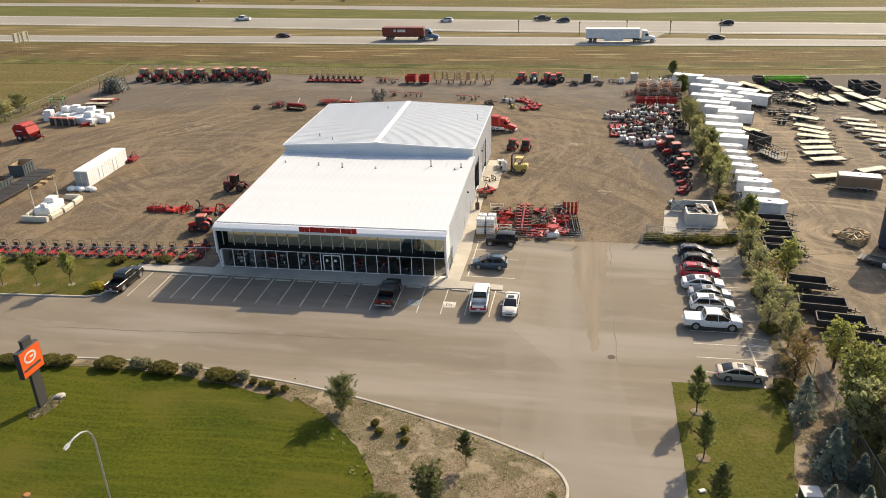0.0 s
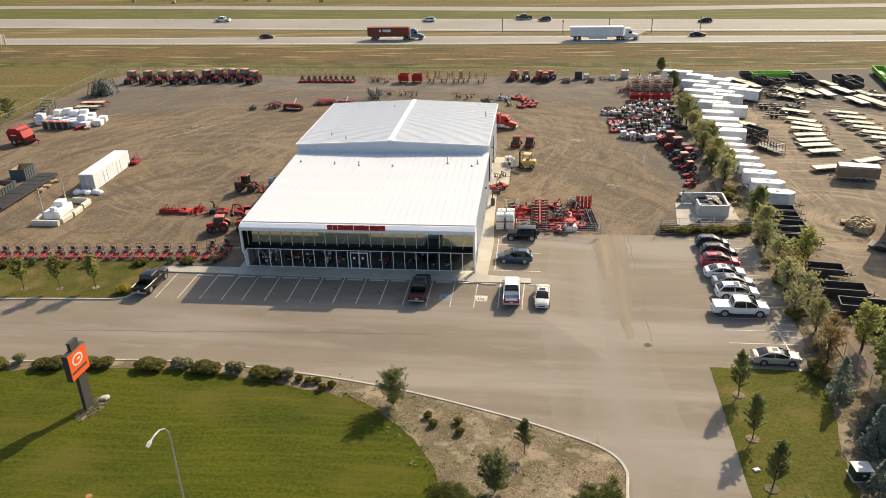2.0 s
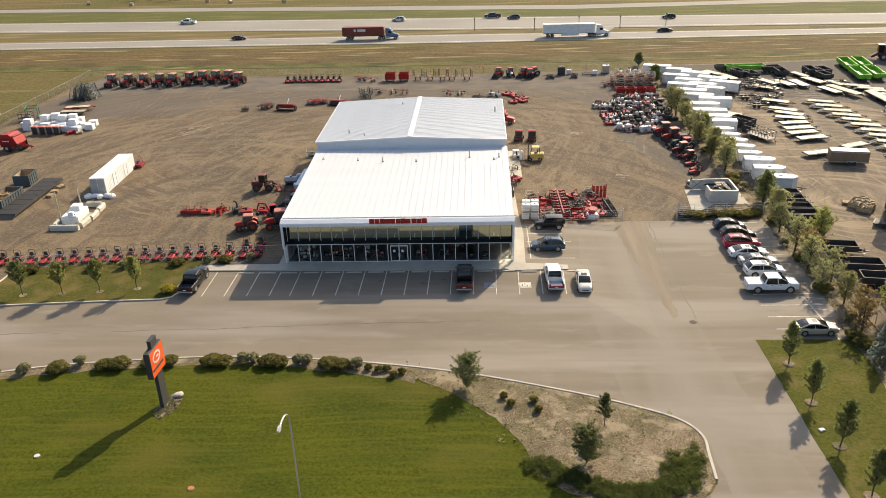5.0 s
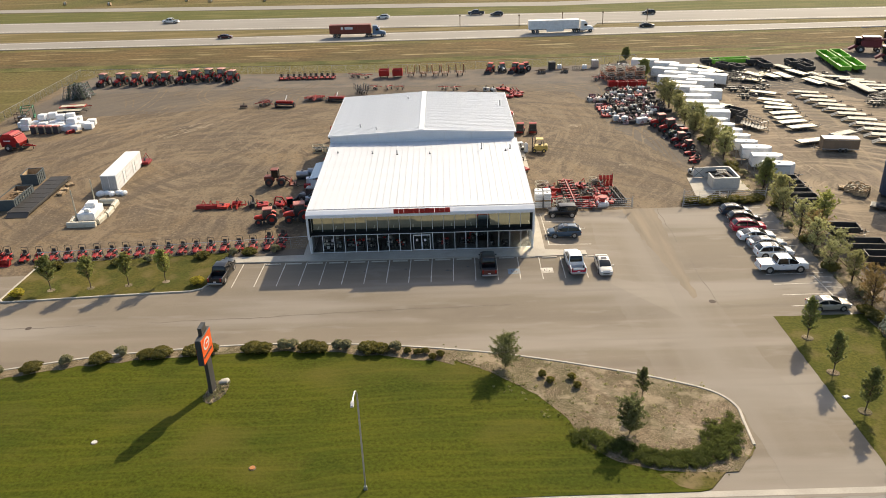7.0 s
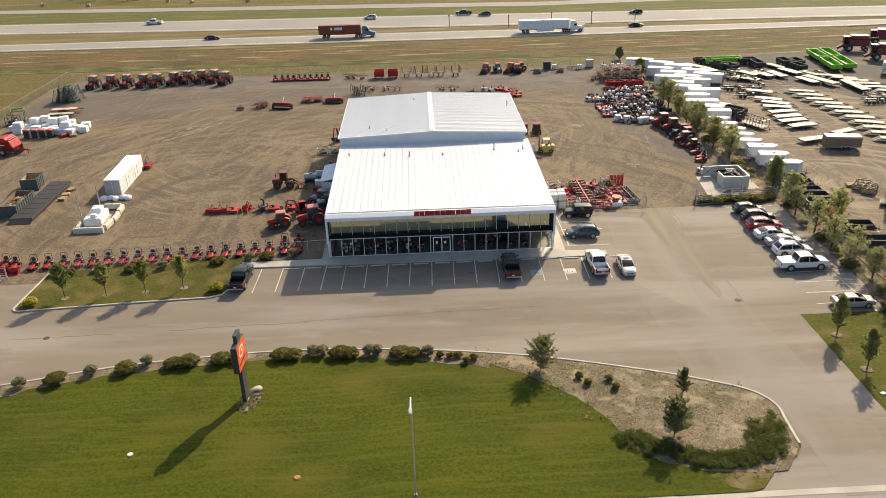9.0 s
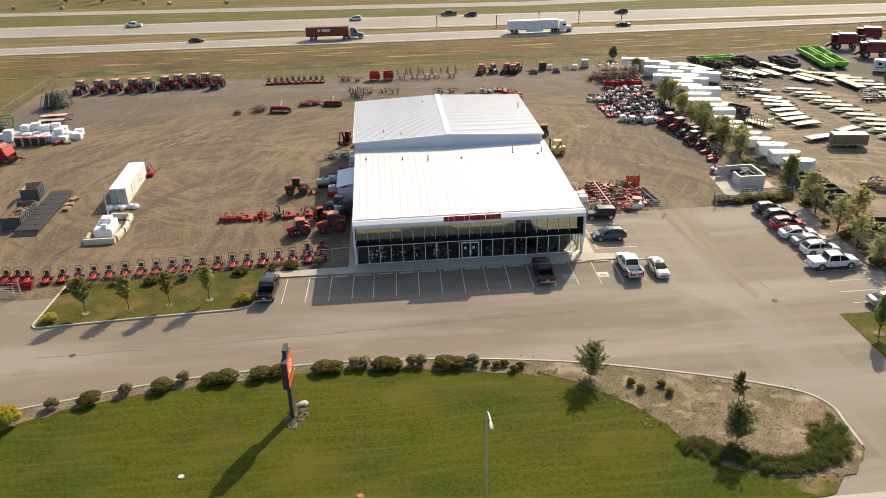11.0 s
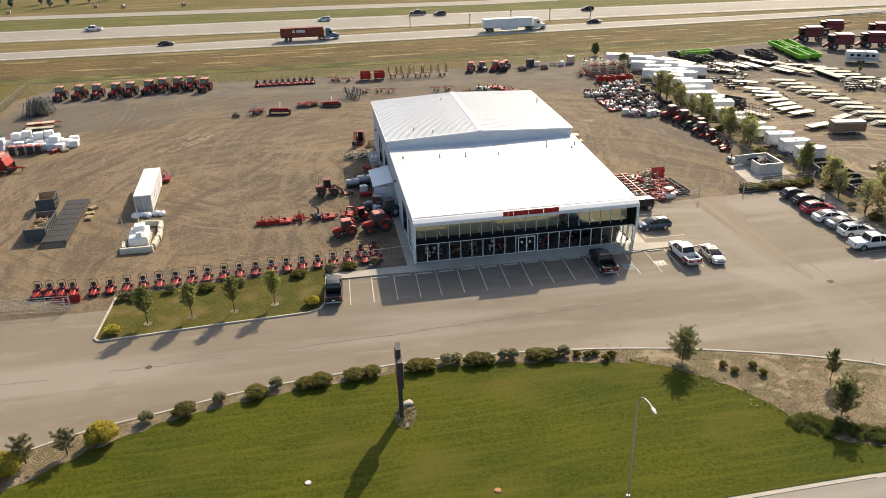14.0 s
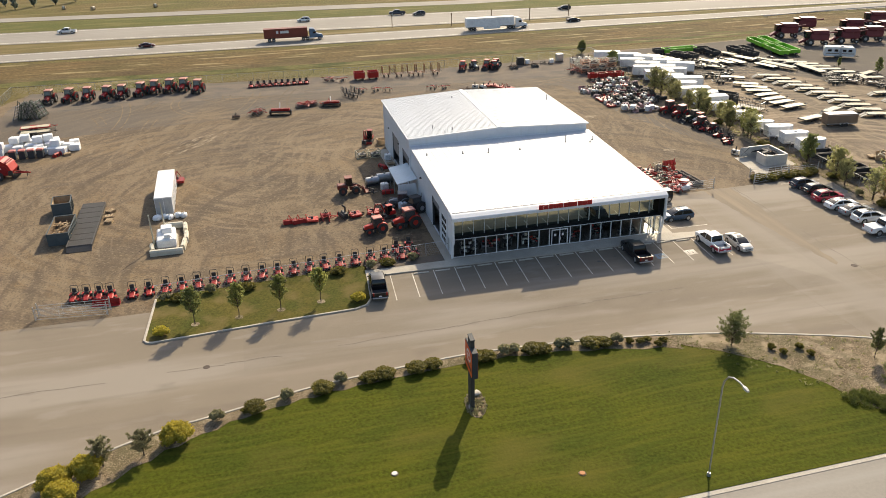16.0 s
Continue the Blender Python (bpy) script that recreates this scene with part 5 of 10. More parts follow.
def car(kind, paint, label, category, tailgate=None, cover=False, box_paint=None):
    c = CARS[kind]
    v = thing(category.replace(" ", "_"), label, category)
    st, W, H = c["st"], c["W"], c["H"]
    fine = []
    for p, q in zip(st, st[1:]):
        fine += [p, tuple((a + b) / 2 + (0.012 if k in (1, 3) else 0) for k, (a, b) in enumerate(zip(p, q)))]
    part("body", Geo().loft([ring(*s) for s in fine + [st[-1]]]), paint, v, smooth=True)
    x0, x1, x2, x3 = c["cab"]
    zb = min(s[3] for s in st if x0 <= s[0] <= x1) - 0.03
    wb, wr = W * 0.93, W * (0.78 if kind in ("pickup", "jeep") else 0.72)
    wide = lambda z: wb + (wr - wb) * ((z - zb) / (H - zb)) ** 1.3
    mid = (x2 + x3) / 2
    line = [(x0, zb + 0.02), (x0 + (x2 - x0) * 0.55, zb + (H - zb) * 0.62), (x2, H - 0.055), (x2 + (mid - x2) * 0.4, H - 0.018), (mid, H), (x3 - (x3 - mid) * 0.4, H - 0.015), (x3, H - 0.055), (x1 - (x1 - x3) * 0.5, zb + (H - zb) * 0.56), (x1, zb + 0.02)]
    part("glass", Geo().loft([[(x, -wb, zb - 0.04), (x, -wide(zb + 0.86 * (z - zb)), zb + 0.86 * (z - zb)), (x, -wide(z) * 0.8, z - 0.02), (x, wide(z) * 0.8, z - 0.02), (x, wide(zb + 0.86 * (z - zb)), zb + 0.86 * (z - zb)), (x, wb, zb - 0.04)] for x, z in line]), "glass_dark", v, smooth=True)
    part("roof", Geo().loft([[(x, -wide(z - .11) - .012, z - 0.11), (x, -wide(z) * 0.97, z - 0.035), (x, -wide(z) * 0.72, z), (x, wide(z) * 0.72, z), (x, wide(z) * 0.97, z - 0.035), (x, wide(z - .11) + .012, z - 0.11)] for x, z in line[2:7]]), paint, v, smooth=True)
    for s in (-1, 1):
        w1, wt = wb * s, wide(H - 0.06) * s
        for a, b, r in (((x0, w1 * 0.96, zb), (x2, wt, H - 0.09), 0.085), ((x1, w1 * 0.94, zb), (x3, wt, H - 0.09), 0.05)):
            part("pillar", Geo().cyl(a, b, r, r * 0.8, n=6), paint, v)
        xa = x0 + (x1 - x0) * 0.5
        part("pillar", Geo().cyl((xa, w1 * 1.0, zb), (xa - 0.08, wt, H - 0.09), 0.04, n=5), paint if kind != "jeep" else "black", v)
    for x in c["ax"]:
        for s in (-1, 1):
            part("wheel_arch", Geo().cyl((x, s * W * 0.80, c["r"]), (x, s * (W + 0.006), c["r"]), c["r"] * 1.16, n=14), "black", v)
    wheels(v, [(x, s * (W - 0.09)) for x in c["ax"] for s in (-1, 1)], c["r"], 0.24, alloy=True)
    f, b = st[-1][0], (st[0][0] if kind != "pickup" else -2.95)
    zf = st[-2][3] - 0.10
    for s in (-1, 1):
        part("headlamp", Geo().box(f - 0.12, s * W * 0.66, zf, 0.24, 0.34, 0.15, b=0.03), "head_lamp", v)
        part("tail_lamp", Geo().box(b + 0.05, s * W * 0.80, 0.82 if kind != "pickup" else 0.98, 0.14, 0.22, 0.2 if kind != "pickup" else 0.4, b=0.02), "tail_lamp", v)
        part("mirror", Geo().box(x1 - 0.35, s * (W + 0.09), zb + 0.1, 0.12, 0.2, 0.15, b=0.03), paint, v)
    part("grille", Geo().box(f - 0.02, 0, st[-1][2] + 0.14, 0.07, W * 0.9, 0.16, b=0.02), "black", v)
    part("bumper", Geo().box(f - 0.06, 0, st[-1][2] + 0.0, 0.22, W * 1.6, 0.16, b=0.05), "black" if kind in ("jeep", "suv") else paint, v)
    part("plate_bar", Geo().box(b - 0.02, 0, 0.75, 0.03, 0.36, 0.14), "white", v)
    if kind == "pickup":
        tray = part("box", Geo().box(-1.85, 0, 0.60, 2.15, 1.86, 0.10).box(-1.85, 0.94, 0.85, 2.15, 0.12, 0.66, b=0.03).box(-1.85, -0.94, 0.85, 2.15, 0.12, 0.66, b=0.03).box(-1.06, 0, 0.85, 0.1, 1.9, 0.66), box_paint or paint, v)
        part("bed_liner", Geo().box(-1.85, 0, 0.665, 2.05, 1.72, 0.02), "charcoal" if paint != "car_white" else "silver", tray)
        part("tailgate", Geo().box(-2.92, 0, 0.88, 0.09, 1.86, 0.60, b=0.03), tailgate or paint, v)
        part("rear_bumper", Geo().box(-2.98, 0, 0.52, 0.2, 1.9, 0.18, b=0.04), "rim", v)
        part("frame", Geo().box(-1.6, 0, 0.45, 2.6, 0.9, 0.2), "black", v)
        if cover:
            part("tonneau_cover", Geo().box(-1.87, 0, 1.21, 2.12, 1.9, 0.06, b=0.03), "car_white", v, "flat white bed cover")
    else:
        part("rear_bumper", Geo().box(b + 0.05, 0, 0.46, 0.2, W * 1.6, 0.18, b=0.05), paint if kind != "jeep" else "black", v)
    if kind == "jeep":
        t = part("spare_wheel", Geo().cyl((-2.12, 0, 1.0), (-2.34, 0, 1.0), 0.40, n=14), "tyre", v)
        part("rim", Geo().cyl((-2.33, 0, 1.0), (-2.36, 0, 1.0), 0.2, n=10), "rim", t)
    if kind in ("sedan", "suv"):
        part("sunroof", Geo().box(x3 - 0.42, 0, H + 0.002, 0.55, 0.72, 0.02), "glass_dark", v)
    if kind == "pickup":
        for s in (-1, 1):
            part("running_board", Geo().box(0.2, s * (W + 0.03), 0.42, 2.1, 0.16, 0.06, b=0.02), "black", v)
            for x in (-0.25, 0.75):
                part("door_handle", Geo().box(x, s * (W + 0.012), 1.08, 0.16, 0.03, 0.04), "black", v)
    if kind == "suv":
        for s in (-1, 1):
            part("roof_rail", Geo().box((x2 + x3) / 2, s * wide(H) * 0.85, H + 0.03, 1.5, 0.05, 0.05), "black", v)
    return v


def farm_tractor(paint, label, loader=False, cabin="cab_glass", roof=None, cat="tractor", group=""):
    v = thing("tractor", label, cat, group)
    part("chassis", Geo().box(0.3, 0, 0.72, 2.8, 0.42, 0.42, b=0.05).box(-0.95, 0, 0.85, 0.5, 1.3, 0.3), "charcoal", v)
    part("hood", Geo().loft([[(0.35, -.40, .92), (0.35, .40, .92), (0.35, .40, 1.50), (0.35, .28, 1.60), (0.35, -.28, 1.60), (0.35, -.40, 1.50)],
                             [(1.6, -.36, .88), (1.6, .36, .88), (1.6, .36, 1.34), (1.6, .25, 1.43), (1.6, -.25, 1.43), (1.6, -.36, 1.34)],
                             [(1.92, -.30, .90), (1.92, .30, .90), (1.92, .30, 1.18), (1.92, .2, 1.26), (1.92, -.2, 1.26), (1.92, -.30, 1.18)]]), paint, v)
    part("grille", Geo().box(1.92, 0, 1.03, 0.05, 0.48, 0.22), "black", v)
    for s in (-1, 1):
        part("headlamp", Geo().box(1.92, s * 0.2, 1.2, 0.06, 0.14, 0.09), "head_lamp", v)
        g = Geo()
        arc = [(-0.95 + 0.98 * math.cos(a), 0.86 + 0.98 * math.sin(a)) for a in (0.35, 0.8, 1.25, 1.7, 2.15, 2.5)]
        arc2 = [(-0.95 + 0.90 * math.cos(a), 0.86 + 0.90 * math.sin(a)) for a in (2.5, 2.15, 1.7, 1.25, 0.8, 0.35)]
        g.prism(arc + arc2, min(s * 0.55, s * 1.02), max(s * 0.55, s * 1.02), "y")
        part("fender", g, paint, v)
    wheels(v, [(-0.95, s * 0.86) for s in (-1, 1)], 0.86, 0.48, paint if paint in ("orange", "red") else "rim", 14)
    wheels(v, [(1.25, s * 0.78) for s in (-1, 1)], 0.55, 0.36, paint if paint in ("orange", "red") else "rim", 12)
    cab = part("cab", Geo().loft([[(-1.05, -.62, 1.15), (0.38, -.66, 1.15), (0.38, .66, 1.15), (-1.05, .62, 1.15)], [(-1.12, -.70, 1.7), (0.42, -.72, 1.7), (0.42, .72, 1.7), (-1.12, .70, 1.7)], [(-0.98, -.62, 2.48), (0.28, -.62, 2.48), (0.28, .62, 2.48), (-0.98, .62, 2.48)]]), cabin, v)
    for x, y in ((-1.08, -.67), (-1.08, .67), (0.38, -.69), (0.38, .69), (-0.3, -.70), (-0.3, .70)):
        part("post", Geo().cyl((x, y, 1.1), (x * 0.9, y * 0.9, 2.5), 0.045, n=5), "charcoal", cab)
    part("cab_roof", Geo().box(-0.35, 0, 2.56, 1.62, 1.46, 0.20, b=0.08), roof or paint, v)
    part("exhaust", Geo().cyl((0.5, 0.52, 1.3), (0.5, 0.52, 2.45), 0.045, n=6), "steel", v)
    part("hitch", Geo().tube([(-1.2, -.35, .8), (-1.85, -.42, .6)], 0.05).tube([(-1.2, .35, .8), (-1.85, .42, .6)], 0.05).tube([(-1.85, -.42, .6), (-1.85, .42, .6)], 0.04), "charcoal", v)
    for s in (-1, 1):
        part("step", Geo().box(0.35, s * 0.75, 0.6, 0.3, 0.28, 0.5), "black", v)
        part("mirror", Geo().box(0.42, s * 0.95, 2.0, 0.05, 0.18, 0.28), "black", v)
    if loader:
        for s in (-1, 1):
            arm = part("loader_arm", Geo().tube([(0.2, s * .62, 1.35), (1.7, s * .62, 1.45), (2.45, s * .62, 0.55)], 0.08), paint, v)
            part("ram", Geo().cyl((0.5, s * .62, .8), (1.6, s * .62, 1.35), 0.05, n=6), "steel", arm)
        part("bucket", Geo().prism([(2.4, 0.1), (3.2, 0.08), (3.2, 0.14), (2.55, 0.2), (2.5, 0.75), (2.42, 0.75)], -0.95, 0.95, "y").prism([(2.4, 0.1), (3.1, 0.1), (2.5, 0.75)], -0.97, -0.93, "y").prism([(2.4, 0.1), (3.1, 0.1), (2.5, 0.75)], 0.93, 0.97, "y"), "charcoal", v)
    return v


def ride_mower(paint, label, group, hoop=1.74):
    v = thing("riding_mower", label, "riding mower", group)
    part("foot_deck", Geo().loft([[(-0.1, -.36, .36), (-0.1, .36, .36), (-0.1, .36, .60), (-0.1, .26, .66), (-0.1, -.26, .66), (-0.1, -.36, .60)], [(0.55, -.34, .34), (0.55, .34, .34), (0.55, .34, .52), (0.55, .24, .57), (0.55, -.24, .57), (0.55, -.34, .52)],
                                  [(1.0, -.26, .34), (1.0, .26, .34), (1.0, .26, .46), (1.0, .16, .50), (1.0, -.16, .50), (1.0, -.26, .46)]]), paint, v)
    part("engine", Geo().box(-0.92, 0, 0.62, 0.42, 0.62, 0.42, b=0.06).cyl((-0.92, 0, 0.83), (-0.92, 0, 0.92), 0.17, n=10), "black", v)
    for s in (-1, 1):
        part("lever", Geo().tube([(-0.2, s * .34, .6), (-0.05, s * .34, 1.1), (-0.02, s * .1, 1.14)], 0.022, 5), "black", v)
    part("chassis", Geo().box(0.05, 0, 0.38, 1.7, 0.4, 0.24, b=0.03), "charcoal", v)
    part("mower_deck", Geo().cyl((0.15, -0.36, 0.14), (0.15, -0.36, 0.3), 0.42, 0.38, n=10).cyl((0.15, 0.36, 0.14), (0.15, 0.36, 0.3), 0.42, 0.38, n=10), paint, v)
    seat = part("seat", Geo().box(-0.42, 0, 0.82, 0.52, 0.56, 0.2, b=0.06), "black", v)
    part("backrest", Geo().box(-0.66, 0, 1.14, 0.16, 0.54, 0.56, b=0.06), "black", seat)
    for s in (-1, 1):
        part("fender", Geo().box(-0.5, s * 0.46, 0.70, 0.74, 0.24, 0.08, b=0.03), paint, v)
    part("roll_bar", Geo().tube([(-0.78, -.46, .5), (-0.78, -.46, hoop - .12), (-0.78, -.36, hoop), (-0.78, .36, hoop), (-0.78, .46, hoop - .12), (-0.78, .46, .5)], 0.035, 6), "black_frame", v)
    wheels(v, [(-0.5, s * 0.5) for s in (-1, 1)], 0.34, 0.28, "charcoal")
    wheels(v, [(0.72, s * 0.44) for s in (-1, 1)], 0.24, 0.18, "charcoal")
    return v


def side_by_side(paint, label):
    v = thing("utility_vehicle", label, "utility vehicle", "utility vehicles in the yard")
    part("body", Geo().box(0.9, 0, 0.75, 1.0, 1.4, 0.5, b=0.08).box(0, 0, 0.5, 2.6, 1.3, 0.2, b=0.04), paint, v)
    part("cargo_box", Geo().box(-1.0, 0, 0.78, 1.1, 1.45, 0.08).box(-1.0, .7, .95, 1.1, .06, .35).box(-1.0, -.7, .95, 1.1, .06, .35).box(-1.54, 0, .95, .06, 1.45, .35), "black", v)
    part("cage", Geo().tube([(0.6, -.68, .9), (0.2, -.62, 1.9), (-.45, -.62, 1.9), (-.5, -.68, .7)], 0.035).tube([(0.6, .68, .9), (0.2, .62, 1.9), (-.45, .62, 1.9), (-.5, .68, .7)], 0.035), "black_frame", v)
    part("roof", Geo().box(-0.12, 0, 1.93, 0.95, 1.35, 0.08, b=0.03), paint, v)
    part("seat", Geo().box(-0.25, 0, 0.82, 0.5, 1.2, 0.14, b=0.04).box(-0.5, 0, 1.1, 0.14, 1.2, 0.5, b=0.04), "black", v)
    part("rear_screen", Geo().box(-0.52, 0, 1.4, 0.04, 1.2, 0.8), "black", v)
    wheels(v, [(x, s * 0.66) for x in (-0.95, 1.0) for s in (-1, 1)], 0.34, 0.28)
    return v


def semi(cab_paint, box_paint, label, length=16.1, container=False):
    v = thing("semi_truck", label, "semi truck")
    part("trailer_box", Geo().box(-length / 2 + 1.0, 0, 2.65, length, 2.55, 2.75, b=0.05), box_paint, v)
    part("trailer_frame", Geo().box(-length / 2 + 1.0, 0, 1.12, length - 0.5, 1.1, 0.22), "black_frame", v)
    if container:
        g = Geo()
        for i in range(int(length / 0.5)):
            for s in (-1, 1):
                g.box(0.7 - i * 0.5, s * 1.29, 2.65, 0.2, 0.05, 2.5)
        part("corrugation", g, box_paint, v)
        for s in (-1, 1):
            part("mark", Geo().box(-length / 2 + 0.6, s * 1.325, 3.0, 2.6, 0.02, 0.8).box(-length / 2 - 1.6, s * 1.325, 3.0, 0.7, 0.02, 0.8), "white", v)
    else:
        part("side_skirt", Geo().box(-length / 2 + 1.4, -1.2, 0.85, 5.5, 0.05, 0.8), "white", v)
    part("cab", Geo().loft([[(1.6, -1.15, .9), (1.6, 1.15, .9), (1.6, 1.15, 3.6), (1.6, -1.15, 3.6)], [(3.0, -1.15, .9), (3.0, 1.15, .9), (3.0, 1.15, 3.5), (3.0, -1.15, 3.5)], [(3.7, -1.1, .9), (3.7, 1.1, .9), (3.7, 1.0, 2.6), (3.7, -1.0, 2.6)]]), cab_paint, v)
    part("bonnet", Geo().loft([[(3.7, -1.0, .7), (3.7, 1.0, .7), (3.7, .9, 2.0), (3.7, -.9, 2.0)], [(5.4, -.85, .6), (5.4, .85, .6), (5.4, .7, 1.6), (5.4, -.7, 1.6)], [(5.7, -.75, .6), (5.7, .75, .6), (5.7, .6, 1.3), (5.7, -.6, 1.3)]]), cab_paint, v)
    part("windscreen", Geo().loft([[(3.74, -.95, 2.0), (3.74, .95, 2.0)], [(3.12, -.98, 3.2), (3.12, .98, 3.2)]][0:0] or [[(3.71, -.9, 2.05), (3.71, .9, 2.05), (3.78, .9, 2.05), (3.78, -.9, 2.05)], [(3.2, -.85, 3.15), (3.2, .85, 3.15), (3.35, .85, 3.15), (3.35, -.85, 3.15)]]), "glass_dark", v)
    for s in (-1, 1):
        part("side_window", Geo().box(3.05, s * 1.16, 2.35, 0.9, 0.04, 0.6), "glass_dark", v)
        part("tank", Geo().cyl((1.4, s * 0.95, 0.75), (2.9, s * 0.95, 0.75), 0.32, n=10), "rim", v)
    part("chassis", Geo().box(2.4, 0, 0.8, 6.2, 0.9, 0.3), "black_frame", v)
    part("bumper", Geo().box(5.7, 0, 0.6, 0.25, 2.1, 0.4, b=0.06), "rim", v)
    wheels(v, [(x, s * 1.0) for x in (4.7, 0.9, -0.4, -length + 2.6, -length + 3.9) for s in (-1, 1)], 0.52, 0.5)
    return v


# trailers; the tongue points to +x
def axles(v, xs, y, r=0.36, fender="black_frame", w=0.24):
    for x in xs:
        for s in (-1, 1):
            part("wheel", Geo().wheel(x, s * y, r, r, w, 12).cyl((x, s * y - w * 0.3, r), (x, s * y + w * 0.3, r), r * 0.46, n=10), "tyre", v)
    for s in (-1, 1):
        a, b = min(xs) - r * 1.3, max(xs) + r * 1.3
        part("fender", Geo().prism([(a, r * 1.4), (a + 0.15, r * 2.3), (b - 0.15, r * 2.3), (b, r * 1.4), (b - 0.1, r * 1.4), (b - 0.2, r * 2.2), (a + 0.2, r * 2.2), (a + 0.1, r * 1.4)], s * y - w * 0.7, s * y + w * 0.7, "y"), fender, v)


def tongue(v, x, z=0.5, m="black_frame"):
    part("tongue", Geo().tube([(x, -0.7, z), (x + 1.25, 0, z - 0.02)], 0.06).tube([(x, 0.7, z), (x + 1.25, 0, z - 0.02)], 0.06).box(x + 1.35, 0, z, 0.35, 0.14, 0.1), m, v)
    part("jack", Geo().cyl((x + 1.0, 0.12, 0.02), (x + 1.0, 0.12, 0.95), 0.04, n=6).box(x + 1.0, 0.12, 0.02, 0.18, 0.18, 0.03), "steel", v)


def deck_trailer(L, W, deck, label, group="flat deck trailers", ramps=True, h=0.72, frame_m="black_frame", boards=True):
    v = thing("deck_trailer", label, "trailer", group)
    part("frame", Geo().box(0, W / 2, h - 0.1, L, 0.08, 0.2).box(0, -W / 2, h - 0.1, L, 0.08, 0.2).box(L / 2, 0, h - 0.1, 0.1, W, 0.2).box(-L / 2, 0, h - 0.1, 0.1, W, 0.2).box(0, 0, h - 0.16, L, 0.16, 0.16), frame_m, v)
    w, g = (W - 0.34) / 5, Geo()
    for i in range(5):
        g.box(0, (i - 2) * w, h + 0.004 * (i % 2), L - 0.2, w - 0.025, 0.06)
    part("deck", g, deck, v)
    part("crossbeams", Geo().box(0, 0, h - 0.06, L - 0.1, W - 0.1, 0.05), frame_m, v)
    tongue(v, L / 2, h - 0.14, frame_m)
    axles(v, (-0.75, 0.15), W / 2 - 0.16, 0.34, frame_m)
    if ramps:
        for s in (-1, 1):
            part("ramp", Geo().prism([(-L / 2 - 0.04, h + 0.02), (-L / 2 - 1.25, 0.12), (-L / 2 - 1.25, 0.06), (-L / 2 - 0.04, h - 0.08)], s * W * 0.25 - W * 0.19, s * W * 0.25 + W * 0.19, "y"), "tread_grey", v, "grey steel loading ramp let down")
        part("tail_rail", Geo().box(-L / 2 - 0.02, 0, h + 0.02, 0.14, W, 0.1), frame_m, v)
    return v


def box_trailer(L, W, H, paint, label, group="enclosed trailers", nose=0.0, rear=None):
    v = thing("enclosed_trailer", label, "trailer", group)
    a, b, r = -L / 2, L / 2, 0.14
    base = [(a, -W / 2), (b - nose, -W / 2), (b, -0.15 * (W if nose else 3.3)), (b, 0.15 * (W if nose else 3.3)), (b - nose, W / 2), (a, W / 2)]
    g = Geo().loft([[(x, y, 0.55) for x, y in base], [(x, y, H - r) for x, y in base], [(x * 0.992, y * 0.95, H - 0.03) for x, y in base], [(x * 0.97, y * 0.86, H) for x, y in base]])
    part("body", g, paint, v)
    for s in (-1, 1):
        part("trim_rail", Geo().box(-nose / 2, s * (W / 2 + 0.01), 0.6, L - nose - 0.1, 0.03, 0.14).box(-nose / 2, s * (W / 2 + 0.008), H - 0.22, L - nose - 0.1, 0.02, 0.06), "rim", v)
    part("rear_door", Geo().box(a - 0.02, 0, (H + 0.5) / 2, 0.05, W * (0.96 if rear else 0.86), H - (0.62 if rear else 0.85)), rear or paint, v, "dark brown rear ramp door" if rear else "")
    part("side_door", Geo().box(b - nose - 0.9, -W / 2 - 0.015, (H + 0.5) / 2, 0.75, 0.03, H - 1.0), paint, v)
    part("roof_vent", Geo().box(0, 0, H + 0.05, 0.4, 0.4, 0.12, b=0.03), "white", v)
    part("frame", Geo().box(0, 0, 0.48, L - 0.1, W * 0.8, 0.14), "black_frame", v)
    tongue(v, b - (nose * 0.4), 0.5)
    axles(v, (-0.9, 0.0) if L > 4.5 else (-0.5,), W / 2 + 0.02, 0.34, "white")
    return v


def dump_trailer(L, W, paint, label, h=1.35, group="dump trailers", bed=None):
    v = thing("dump_trailer", label, "trailer", group)
    t = 0.06
    part("floor", Geo().box(0, 0, 0.72, L, W, 0.08), bed or paint, v, "soiled rusty floor" if bed else "")
    for s in (-1, 1):
        sd = part("side", Geo().box(0, s * W / 2, (h + 0.72) / 2, L, t, h - 0.72).box(0, s * W / 2, h, L, 0.12, 0.1), paint, v)
        g = Geo()
        for i in range(int(L / 0.7)):
            g.box(-L / 2 + 0.4 + i * 0.7, s * (W / 2 + 0.05), (h + 0.7) / 2, 0.08, 0.06, h - 0.72)
        tagged(part("side_ribs", g, paint, sd), kind="stuff")
    part("front_wall", Geo().box(L / 2, 0, (h + 0.72) / 2, t, W, h - 0.72).box(L / 2, 0, h, 0.12, W, 0.1), paint, v)
    part("tailgate", Geo().box(-L / 2, 0, (h + 0.72) / 2, t, W, h - 0.72).box(-L / 2, 0, h, 0.12, W, 0.1).box(-L / 2 - 0.04, 0, (h + 0.72) / 2, 0.05, 0.1, h - 0.75), paint, v)
    part("frame", Geo().box(0.1, 0.4, 0.52, L, 0.12, 0.2).box(0.1, -0.4, 0.52, L, 0.12, 0.2), "black_frame", v)
    tongue(v, L / 2 + 0.1, 0.5)
    axles(v, (-0.75, 0.15), W / 2 + 0.16, 0.36)
    part("pump_box", Geo().box(L / 2 + 0.45, 0, 0.7, 0.4, 0.6, 0.4, b=0.03), "black", v)
    return v


